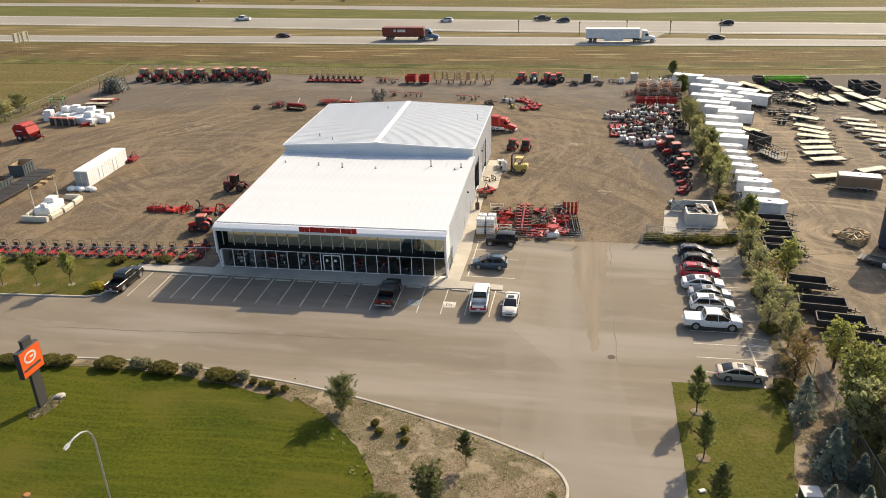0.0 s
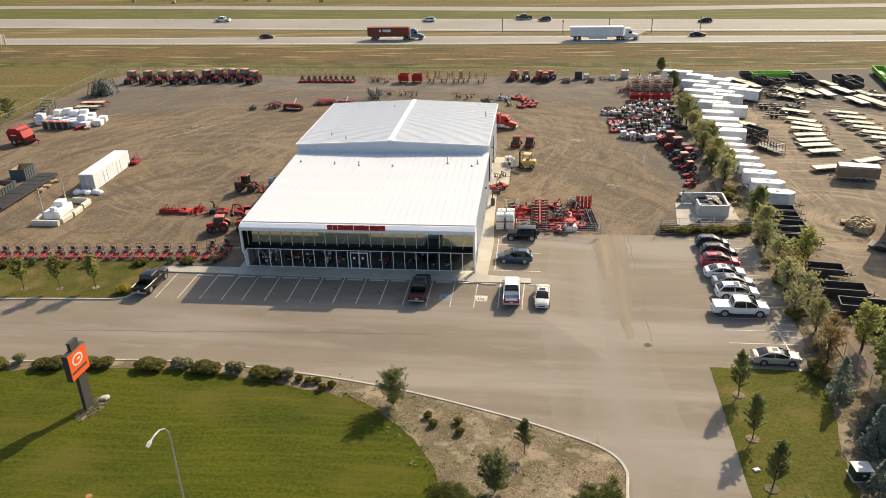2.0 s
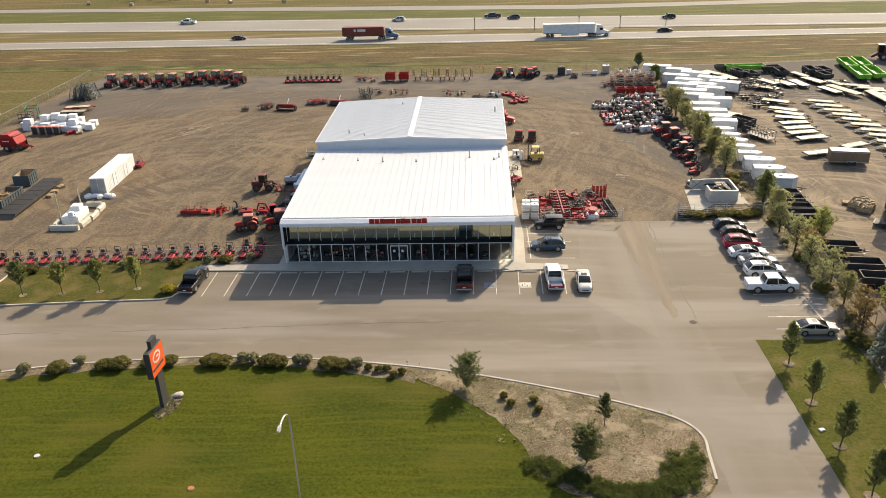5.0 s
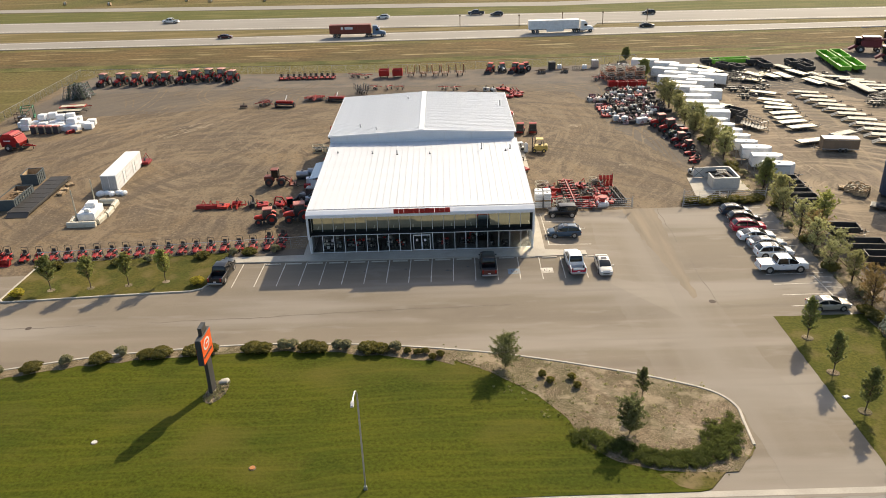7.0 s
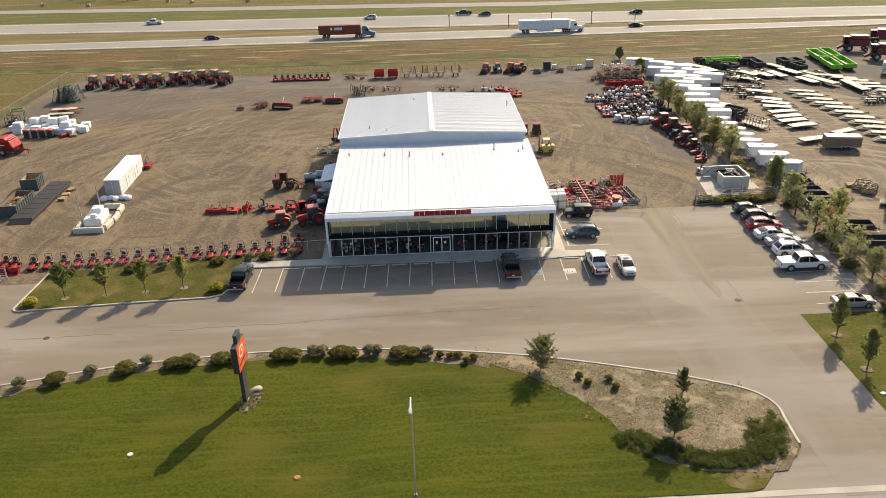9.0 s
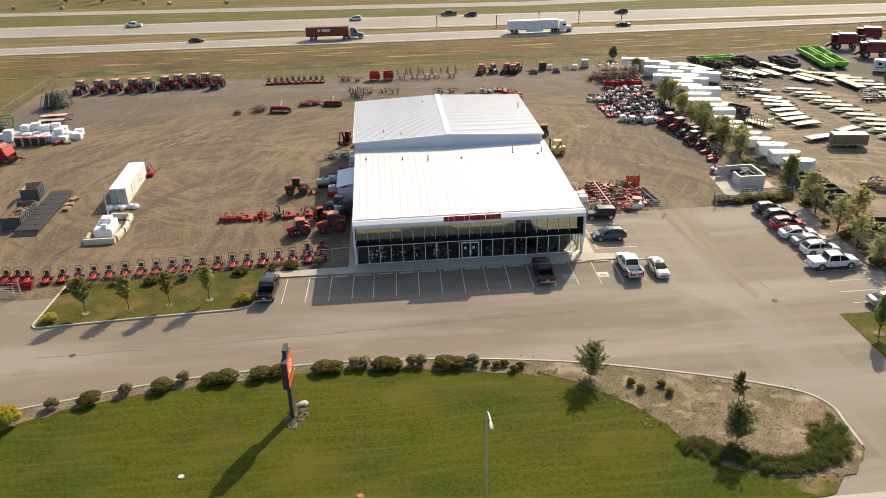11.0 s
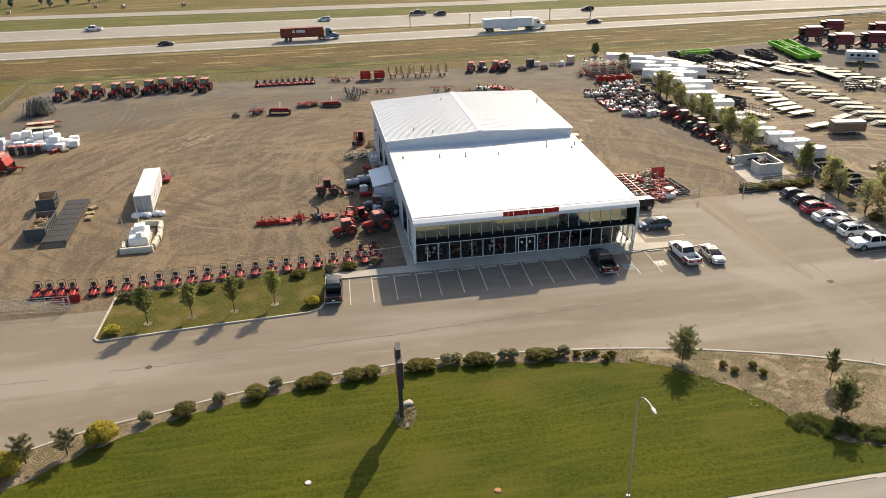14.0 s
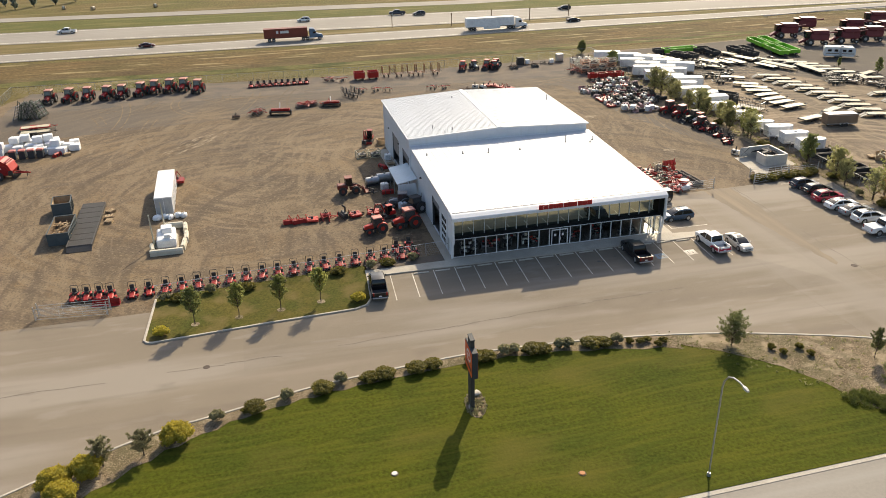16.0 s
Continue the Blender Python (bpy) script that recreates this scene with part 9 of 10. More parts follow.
put(forklift("faded yellow forklift truck by the shop"), 33.9, 44.6, 175, 0, 1.1)
again(ws, 31.2, 45.4, 100), again(t2, 31.0, 47.0, 10)
lp = thing("propane_tank", "upright white propane cylinder beside the shop", "gas tank")
part("cylinder", Geo().cyl((0, 0, .15), (0, 0, 1.6), .38, n=12).cyl((0, 0, 1.6), (0, 0, 1.85), .38, .15, n=12), "white", lp)
part("foot_ring", Geo().cyl((0, 0, 0), (0, 0, .18), .3, n=12), "steel", lp)
put(lp, 31.9, 44.6)
for x, y in ((29.8, 33.8), (30.4, 34.6), (29.6, 38.8), (30.6, 39.6)):
    again(rc, x, y, R.uniform(0, 360)) if y < 35 else again(fk, x, y, R.uniform(0, 90))
put(crate("rusty open parts crate at the side wall", .9, "rusty", 1.2, 1.0), 29.8, 31.8, 3)
sb = thing("smoker_bin", "narrow dark bin standing at the side wall", "bin")
part("drum", Geo().cyl((0, 0, .1), (0, 0, 1.2), .32, n=10), "rusty", sb)
part("stack", Geo().cyl((0, 0, 1.2), (0, 0, 2.0), .08, n=6), "black", sb)
put(sb, 29.6, 26.4)
rt = semi("red", "red", "red day-cab truck parked behind the shop", 3.0)
put(rt, 27.2, 69.4, -12, 0, .75)

# row of small tractors at the fence
st = farm_tractor("deep_red", "small dark red tractor in the row by the fence", False, group="tractors by the fence", roof="faded_red")
sm = farm_tractor("red", "red cabbed tractor in the row by the fence", group="tractors by the fence", roof="faded_red")
dk = farm_tractor("dark_green", "dark green used tractor in the row by the fence", True, group="tractors by the fence", roof="charcoal")
put(sm, 59.9, 58.4, 188, 0, 1.0), copy_thing(sm, pose(60.7, 54.6, 0, 0, 0, 193)), put(dk, 61.6, 51.0, 184, 0, .92), put(st, 60.8, 47.0, 190, 0, .85)
copy_thing(st, pose(61.4, 43.6, 0, 0, 0, 196) @ Matrix.Scale(.8, 4))
again(mow, 60.4, 45.0, 200, 0, "red riding mower parked by the fence"), again(mow, 61.0, 40.6, 185, 0, "red riding mower parked by the fence")
again(mow, 60.6, 36.4, 190, 0, "red riding mower parked by the fence"), again(mow, 61.2, 38.0, 200, 0, "red riding mower parked by the fence")
again(gt, 62.0, 49.6, 200)

# crates, red decks and attachments in the back right of the yard
co = crate("orange-red stacked steel shipping frame", 1.1, "crate_orange", 2.2, 1.4)
co2 = crate("pale cream stacked steel shipping frame", 1.1, "cream", 2.2, 1.4)
n = 0
for j in range(4):
    for i in range(4):
        for k in range(2 if j else 3):
            x, y, z = 57.8 + i * 2.35 + R.uniform(-.2, .2), 98.2 + j * 2.1, k * 1.12
            src = co2 if n % 2 == 1 else co
            put(src, x, y, 3, z) if n < 2 else again(src, x, y, R.uniform(-5, 5), z)
            n += 1
for i in range(4):
    again(hr, 54.6 + i * 1.3, 98.5 + 1.6 * (i % 2), 100 * i, 0, "rusty hay tool beside the crates")
nb = thing("belly_blade", "black loader frame standing in a row", "implement", "dark loader frames")
part("frame", Geo().tube([(-.8, -.5, .1), (-.6, -.5, 1.3), (.6, -.5, 1.5), (1.0, -.5, .4)], .08).tube([(-.8, .5, .1), (-.6, .5, 1.3), (.6, .5, 1.5), (1.0, .5, .4)], .08).box(.6, 0, 1.45, .12, 1.0, .12), "black_frame", nb)
part("foot", Geo().box(-.8, 0, .08, .3, 1.3, .16).box(1.0, 0, .2, .15, 1.3, .4), "black", nb)
for i in range(7):
    put(nb, 57.8 + i * 1.3, 95.0, 90) if i == 0 else again(nb, 57.8 + i * 1.3, 95.0 + R.uniform(-.3, .3), 90 + R.uniform(-8, 8))
rb = thing("red_hopper", "bright red box spreader in a row", "implement", "red box spreaders")
for q in (-1, 1):
    part("end_wall", Geo().prism([(-.7, .35), (.7, .35), (.9, 1.5), (-.9, 1.5)], q * .97 - .03, q * .97 + .03, "y"), "red", rb)
    part("side_wall", Geo().prism([(q * .7, .35), (q * .64, .35), (q * .84, 1.5), (q * .9, 1.5)], -.94, .94, "y"), "red", rb)
part("rim", Geo().box(0, 1.0, 1.5, 1.9, .08, .1).box(0, -1.0, 1.5, 1.9, .08, .1).box(.92, 0, 1.5, .08, 2.0, .1).box(-.92, 0, 1.5, .08, 2.0, .1), "deep_red", rb)
# Deep red floor paints in the shade at the hopper bottom.
part("hopper_floor", Geo().box(0, 0, .5, 1.3, 1.86, .08), "deep_red", rb, "hopper floor, red darkened for the inner shade")
part("skids", Geo().box(0, .7, .18, 1.6, .1, .36).box(0, -.7, .18, 1.6, .1, .36), "charcoal", rb)
for i in range(4):
    put(rb, 56.9 + i * 2.3, 91.2, 90) if i == 0 else again(rb, 56.9 + i * 2.3, 91.2 + R.uniform(-.3, .3), 90 + R.uniform(-4, 4))
for x, y in ((1.4, 109.3), (4.9, 109.2)):
    tagged(copy_thing(rb, pose(x, y, 0, 0, 0, 90) @ Matrix.Scale(1.3, 4)), "bright red-orange hopper wagon in the back row")
kinds = [ws, fk, rc, tyre_stack("stack of used black tyres"), bucket("black", "black loader bucket in the attachment rows", 1.6), bucket("frosted_pink", "faded pinkish loader bucket in the attachment rows", 1.5), tiller("black", "black tiller in the attachment rows", 1.4), blade("maroon", "dull maroon dozer blade in the attachment rows", 1.8), nb]
fresh = {3, 4, 5, 6, 7}
rg = random.Random(21)
y = 88.4
while y > 59.5:
    x = 55.6 if y > 84 else (50.8 if y > 65 else 52.6)
    x1 = 64.6 if y > 68 else 57.6 + (y - 59) * 0.6
    while x < x1:
        k = rg.choice((0, 0, 1, 3, 3, 4, 4, 6, 6, 5, 7, 0) if y > 66 else (0, 0, 5, 5, 7, 1, 4))
        if rg.random() < .07:
            k = 2
        xx, yy = x + rg.uniform(-.25, .25), y + rg.uniform(-.35, .35)
        if k in fresh:
            put(kinds[k], xx, yy, rg.uniform(0, 360)), fresh.discard(k)
        else:
            again(kinds[k], xx, yy, rg.choice((0, 90, 180, 270)) + rg.uniform(-14, 14))
        x += rg.uniform(1.25, 1.7)
    y -= 1.95
for x, y in ((52.2, 63.2), (53.8, 62.4), (56.4, 60.8), (57.6, 61.2)):
    again(t2, x, y, R.uniform(0, 40), 0, "white wrapped tote at the end of the rows")
for x, y in ((49.6, 79.6), (51.4, 79.8), (53.0, 80.6)):
    again(ws, x, y, R.uniform(0, 360))

# bin enclosure
en = thing("bin_enclosure", "pale grey walled bin enclosure with open top", "enclosure")
part("wall", Geo().box(61.9, 23.5, .9, 4.2, .25, 1.8), "off_white", en)
part("wall", Geo().box(64.0, 26.1, .9, .25, 5.0, 1.8), "off_white", en)
part("wall", Geo().box(59.85, 24.9, .9, .22, 2.4, 1.8), "off_white", en)
part("wall", Geo().box(61.9, 28.8, .9, 4.2, .22, 1.8), "off_white", en)
g = part("gate_leaf", Geo().box(59.0, 28.6, .95, 1.8, .08, 1.7), "off_white", en, "pale sheet gate leaf")
part("brace", Geo().tube([(58.1, 28.54, .15), (59.9, 28.54, 1.75)], .03, 4).tube([(58.1, 28.54, 1.75), (59.9, 28.54, .15)], .03, 4), "charcoal", g)
put(skip_bin(2.2, 1.7, 1.2, "charcoal", "dark waste bin inside the enclosure", True), 62.6, 27.0, 5)
put(skip_bin(1.8, 1.5, 1.1, "white", "white waste bin inside the enclosure"), 61.2, 24.8, 5)
again(ws, 58.6, 30.4, 20)
sc = thing("scrap_panel", "dark scrap panel leaning in the bin enclosure", "scrap", "scrap panels")
part("sheet", Geo().box(0, 0, 0, 2.0, 1.1, .06, b=.01), "charcoal", sc)
part("batten", Geo().box(0, .3, .06, 1.9, .08, .05).box(0, -.3, .06, 1.9, .08, .05), "steel", sc)
for i, (x, y, z, ax, ay, az) in enumerate(((62.3, 27.2, 1.55, 18, 8, 20), (61.4, 26.2, 1.6, -24, 10, 75), (62.9, 25.9, 1.5, 12, -22, 130), (60.9, 27.6, 1.3, -35, 5, 10), (62.0, 25.0, 1.45, 20, 20, 50))):
    m = pose(x, y, z, ax, ay, az)
    if i == 0:
        sc.matrix_basis = m
    else:
        copy_thing(sc, m)


# fences and gates
def fence(name, pts, h, label, group, step=3.0, wires=6):
    v = thing(name, label, "fence", group)
    for (x0, y0), (x1, y1) in zip(pts, pts[1:]):
        L = math.hypot(x1 - x0, y1 - y0)
        n = max(1, round(L / step))
        for i in range(n + 1):
            x, y = x0 + (x1 - x0) * i / n, y0 + (y1 - y0) * i / n
            part("post", Geo().cyl((x, y, -.1), (x, y, h + .05), .035, n=6), "galv", v)
        part("top_rail", Geo().cyl((x0, y0, h), (x1, y1, h), .03, n=5), "galv", v)
        g = Geo()
        for k in range(wires):
            z = .08 + (h - .12) * k / wires
            g.cyl((x0, y0, z), (x1, y1, z), .006, n=3, caps=False)
        dx, dy = (x1 - x0) / L, (y1 - y0) / L
        m = int(L / .30)
        for i in range(m):
            a = i * .30
            for s in (1, -1):
                b = a + s * h * .55
                if 0 <= b <= L:
                    g.cyl((x0 + dx * a, y0 + dy * a, .05), (x0 + dx * b, y0 + dy * b, h), .006, n=3, caps=False)
        tagged(part("wire_mesh", g, "fence_wire", v), kind="stuff")
    return v


fence("chain_link_fence", [(-39.4, 2.25), (-13.5, 4.25), (-2.2, 5.1)], 1.8, "grey chain-link fence along the front of the yard", "yard fences")
fence("chain_link_fence", [(-82.6, 55), (-82.4, 121)], 1.9, "grey chain-link fence along the side of the yard", "yard fences")
fence("chain_link_fence", [(-82.4, 121), (-40, 119), (6, 115.4), (60, 117.6), (68.3, 119)], 1.8, "grey chain-link fence behind the equipment rows", "yard fences", 4.0, 4)
fence("chain_link_fence", [(68.3, 119), (68.3, 16.8), (68.4, -14), (69.2, -26), (70.4, -44)], 1.8, "grey chain-link fence between the two yards", "yard fences")


def pipe_gate(L, label, h=1.5):
    v = thing("pipe_gate", label, "gate", "pipe gates")
    part("gate_frame", Geo().tube([(0, 0, .15), (0, 0, h), (L, 0, h), (L, 0, .15), (0, 0, .15)], .035, 6), "gate_pale", v)
    for k in range(1, 4):
        part("rail", Geo().cyl((0, 0, .15 + k * (h - .15) / 4), (L, 0, .15 + k * (h - .15) / 4), .02, n=5), "gate_pale", v)
    for x in (L * .33, L * .66):
        part("upright", Geo().cyl((x, 0, .15), (x, 0, h), .025, n=5), "gate_pale", v)
    for x in (-.15, L + .12):
        part("post", Geo().cyl((x, 0, -.1), (x, 0, h + .35), .06, n=8), "gate_pale", v)
    return v


pg1 = pipe_gate(8.0, "long galvanised sliding gate by the front fence")
put(pg1, -52.8, 0.4, -6), again(pg1, -52.6, 1.3, -4)
pg2 = pipe_gate(7.0, "galvanised pipe gate beside the equipment yard")
put(pipe_gate(11.2, "long galvanised gate in front of the red implements"), 34.0, 16.75, -1)
put(pg2, 53.2, 16.4, 9), again(pg2, 59.2, 18.0, 2), again(pg2, 54.0, 18.9, 0)

# ---- the trailer yard ----
deck = deck_trailer(5.2, 1.95, "deck_wood", "black-framed flat deck trailer with a pale timber deck")
rows_a = [(97.9, 79.2), (98.2, 75.5), (98.5, 71.8), (98.9, 68.3), (99.4, 64.8), (99.7, 61.2), (100.0, 57.4), (100.0, 53.8), (99.8, 50.2), (99.4, 46.6), (99.2, 43.0)]
for i, (x, y) in enumerate(rows_a):
    put(deck, x, y, -22) if i == 0 else again(deck, x, y, -22 + R.uniform(-3, 3))
flat = deck_trailer(5.6, 2.05, "pale_yellow", "black-framed flat deck trailer with a cream timber deck", ramps=False)
for i, (x, y, a) in enumerate(((88.7, 80.3, -33), (88.0, 73.6, -31), (88.1, 70.2, -35), (87.2, 67.2, -20), (86.7, 63.5, 6), (86.3, 60.0, 7), (86.0, 57.0, 10), (86.5, 53.6, 10), (84.6, 44.8, 14))):
    put(flat, x, y, a) if i == 0 else again(flat, x, y, a + R.uniform(-2, 2))
for x, y, a in ((111.0, 92.4, -25), (113.0, 89.6, -22), (114.4, 87.0, -22), (115.4, 83.6, -20), (115.8, 80.2, -18), (117.0, 76.6, -18), (116.6, 72.4, -15), (119.4, 69.6, -10), (121.6, 74.0, 20), (112.4, 57.0, -10), (111.6, 52.0, 0), (110.6, 46.0, 5), (112.4, 40, 0)):
    again(deck, x, y, a)
long_deck = deck_trailer(9.6, 2.4, "deck_wood", "long gooseneck flat deck trailer with a white timber deck", h=0.9, ramps=False)
put(long_deck, 111.6, 82.0, -88), again(long_deck, 106.4, 88.2, -70)
yd = deck_trailer(6.2, 2.3, "pale_yellow", "yellowish flat deck trailer with a black steel frame", ramps=False)
put(yd, 82.6, 95.0, -65)
for x, y, a in ((82.7, 108.0, -57), (84.9, 103.8, -70), (92.7, 98.2, -63), (90.5, 92.7, -49), (96.0, 96.6, -70), (99.3, 95.9, -79), (103.7, 89.1, -72), (103.6, 98.5, -68)):
    again(yd, x, y, a)
for x, y, a in ((102.5, 104.7, -71), (107.4, 95.4, -70)):
    again(deck, x, y, a)
def bare_chassis(label):
    v = thing("trailer_chassis", label, "trailer frame", "bare trailer frames")
    for y in (-.85, .85):
        part("rail", Geo().box(0, y, .62, 4.4, .1, .18).box(.2, y * .98, 1.15, 3.6, .07, .07), "black_frame", v)
    for i in range(6):
        part("crossbar", Geo().box(-2.1 + i * .84, 0, .64, .08, 1.7, .1), "black_frame", v)
    for x in (-1.6, 0.0, 1.9):
        part("stake", Geo().box(x, .85, .9, .07, .07, .56).box(x, -.85, .9, .07, .07, .56), "black_frame", v)
    part("spare_wheel", Geo().wheel(1.3, .2, .95, .36, .24, 12), "tyre", v)
    part("winch_box", Geo().box(1.9, -.3, .95, .5, .6, .4, b=.04), "steel", v)
    axles(v, (-.75, .15), .95, .34)
    tongue(v, 2.2, .55)
    return v


cm = bare_chassis("black steel trailer frame with bare cross members")
for i, (x, y) in enumerate(((86.8, 95.0), (88.6, 93.2), (90.6, 92.2), (87.4, 98.4), (89.8, 99.6), (94.8, 98.0), (83.6, 84.6), (86.4, 83.2), (89.6, 84.4), (84.2, 77.8), (110.6, 70.6), (111.2, 73.2), (108.6, 69.0), (114.8, 70.6), (117.0, 62.4), (107.6, 95.6))):
    put(cm, x, y, 20) if i == 0 else again(cm, x, y, R.uniform(-40, 40))
again(yd, 75.9, 71.4, -48), again(deck, 92.2, 48.6, 25)
# enclosed trailers
wb = box_trailer(6.8, 2.4, 2.6, "white", "large white enclosed cargo trailer with a dark brown rear", rear="dark_brown")
wd = box_trailer(6.2, 2.3, 2.5, "white", "white V-nosed enclosed cargo trailer", nose=.8)
for i, (k, x, y, a) in enumerate(((0, 68.9, 109.6, -20), (1, 73.4, 105.6, -24), (0, 76.4, 101.2, -26), (1, 71.4, 99.4, -22), (0, 79.0, 95.6, -28), (1, 73.2, 94.6, -24), (0, 80.6, 91.2, -28), (1, 75.2, 90.2, -22), (0, 70.8, 90.0, -20), (1, 76.2, 86.4, -20), (0, 71.2, 84.4, -18), (1, 72.2, 80.6, -16), (0, 74.6, 76.8, -14), (1, 71.4, 73.0, -12), (0, 71.0, 67.6, -10), (1, 71.2, 63.6, -10), (0, 70.8, 60.0, -10))):
    src = (wb, wd)[k]
    a += 0 if k else 180
    put(src, x, y, a) if i < 2 else again(src, x, y, a)
ws1 = box_trailer(4.0, 1.8, 2.1, "white", "small white V-nosed cargo trailer by the fence", "small cargo trailers", .7)
for i, (x, y, a) in enumerate(((70.6, 56.0, -10), (70.8, 52.4, -12), (71.0, 48.8, -12), (71.2, 45.2, -14), (71.2, 41.4, -12), (71.2, 36.4, -10), (71.4, 32.0, -8), (71.7, 27.6, -9))):
    if i == 0:
        put(ws1, x, y, a)
    else:
        copy_thing(ws1, pose(x, y, 0, 0, 0, a) @ Matrix.Scale(1.26 if y < 37 else 1.0, 4))
bt = box_trailer(6.2, 2.3, 2.5, "brown", "brown enclosed cargo trailer with a white roof", nose=0.0)
part("roof_skin", Geo().box(0, 0, 2.5, 5.9, 1.95, .03, b=.01), "white", bt)
put(bt, 87.6, 40.4, 170)
bk = dump_trailer(4.2, 2.0, "black", "black steel dump trailer by the fence", 1.45, bed="rusty")
for i, (x, y, a) in enumerate(((71.2, 24.0, -4), (71.1, 21.6, -4), (71.0, 18.2, -3), (71.0, 15.8, -3), (70.9, 13.4, -3), (71.8, 4.6, -8))):
    put(bk, x, y, a) if i == 0 else again(bk, x, y, a)
bk2 = dump_trailer(5.0, 2.1, "black", "long black dump trailer by the fence", 1.5, bed="rusty")
for i, (x, y, a) in enumerate(((72.2, -0.8, -6), (73.2, -4.8, -8), (74.6, -8.8, -10))):
    put(bk2, x, y, a) if i == 0 else again(bk2, x, y, a)
cg = thing("cage_trailer", "black steel mesh-sided utility trailer", "trailer")
part("floor", Geo().box(0, 0, .6, 6.0, 2.1, .08), "black_frame", cg)
for s in (-1, 1):
    w = part("side_frame", Geo().box(0, s * 1.05, 2.0, 6.0, .06, .08).box(0, s * 1.05, 1.3, 6.0, .05, .06), "black_frame", cg)
    for i in range(9):
        part("bar", Geo().box(-3.0 + i * .75, s * 1.05, 1.3, .06, .06, 1.4), "black_frame", w)
part("ramp_gate", Geo().box(-3.3, 0, 1.4, .08, 2.1, 1.9), "black", cg)
part("beacon_rail", Geo().box(3.0, 0, 2.0, .08, 2.1, .08), "galv", cg)
axles(cg, (-.6, .3), 1.2, .36)
tongue(cg, 3.0)
put(cg, 77.4, 55.6, -62)
put(dump_trailer(4.6, 2.1, "black", "black high-sided dump trailer among the white ones", 1.9), 76.6, 63.4, -55)
gd = dump_trailer(9.6, 2.6, "green", "bright green high-sided farm trailer", 1.7, "green trailers")
put(gd, 117.4, 113.4, -98), again(gd, 116.0, 102.8, -98), again(gd, 121.2, 114.0, -98), again(gd, 119.8, 103.4, -98), again(gd, 91.4, 111.6, 2)
bd2 = dump_trailer(4.4, 2.2, "black", "black dump trailer at the back of the yard", 1.6)
put(bd2, 86.4, 112.2, 0)
for x, y, a in ((97.4, 110.4, 5), (98.6, 106.2, -88), (106.0, 107.6, -88), (109.0, 106.8, -84), (107.2, 101.6, -80), (88.6, 106.4, -60), (90.6, 104.2, -75)):
    again(bd2, x, y, a)


def combine(label):
    v = thing("combine_harvester", label, "combine harvester", "combines at the back")
    part("body", Geo().box(-.6, 0, 2.4, 5.2, 2.6, 2.0, b=.25), "maroon", v)
    part("grain_tank", Geo().prism([(-2.4, 3.4), (1.2, 3.4), (1.7, 4.2), (-2.9, 4.2)], -1.5, 1.5, "y"), "maroon", v)
    part("tank_cover", Geo().box(-.6, 0, 4.24, 4.5, 3.0, .10, b=.04), "frosted_pink", v, "pinkish tank cover")
    part("cab", Geo().box(2.6, 0, 2.9, 1.5, 2.0, 1.8, b=.15), "glass_dark", v)
    part("cab_roof", Geo().box(2.5, 0, 3.86, 1.9, 2.2, .18, b=.06), "maroon", v)
    part("feeder", Geo().prism([(2.4, 1.6), (4.6, .5), (4.8, 1.0), (2.8, 2.2)], -.7, .7, "y"), "maroon", v)
    part("auger", Geo().cyl((-1.0, 1.4, 3.4), (-5.0, 1.5, 3.9), .2, n=8), "maroon", v)
    wheels(v, [(1.9, s * 1.5) for s in (-1, 1)], .95, .7, "white_rim", 12)
    wheels(v, [(-2.4, s * 1.3) for s in (-1, 1)], .6, .45, "white_rim", 10)
    part("ladder", Geo().tube([(2.2, 1.6, .5), (2.0, 1.5, 2.2)], .04).tube([(2.6, 1.6, .5), (2.4, 1.5, 2.2)], .04), "charcoal", v)
    return v


cb = combine("large red combine harvester on the gravel pad")
for i, (x, y, a) in enumerate(((132.0, 121.6, 165), (143.6, 129.0, 165), (133.4, 109.6, 165), (143.0, 109.0, 168), (151.0, 109.0, 165), (170.0, 130.0, 165), (160.6, 115.0, 168), (154.0, 121.0, 165))):
    put(cb, x, y, a) if i == 0 else again(cb, x, y, a + R.uniform(-6, 6))
rv = thing("camper_trailer", "white travel trailer with dark windows", "camper")
part("body", Geo().prism([(-3.8, .6), (3.4, .6), (3.9, 1.3), (3.7, 2.6), (3.2, 3.0), (-3.7, 3.0), (-3.9, 2.6)], -1.2, 1.2, "y"), "white", rv)
for x in (-2.6, -1.0, 1.0, 2.4):
    part("window", Geo().box(x, -1.21, 2.1, .9, .03, .6), "glass_dark", rv)
part("stripe", Geo().box(0, -1.21, 1.3, 7.0, .02, .2), "brown", rv)
part("roof_unit", Geo().box(.5, 0, 3.1, .9, .8, .25, b=.05), "silver", rv)
part("door", Geo().box(.1, -1.215, 1.7, .65, .03, 1.9), "silver", rv)
axles(rv, (-.6, .3), 1.1, .36)
tongue(rv, 3.6)
put(rv, 128.2, 93.0, -28)
wgn = crate("brown timber-sided wagon in the trailer yard", 1.3, "brown", 3.4, 2.2)
put(wgn, 116.2, 65.4, -58), again(wgn, 113.0, 68.4, -60)
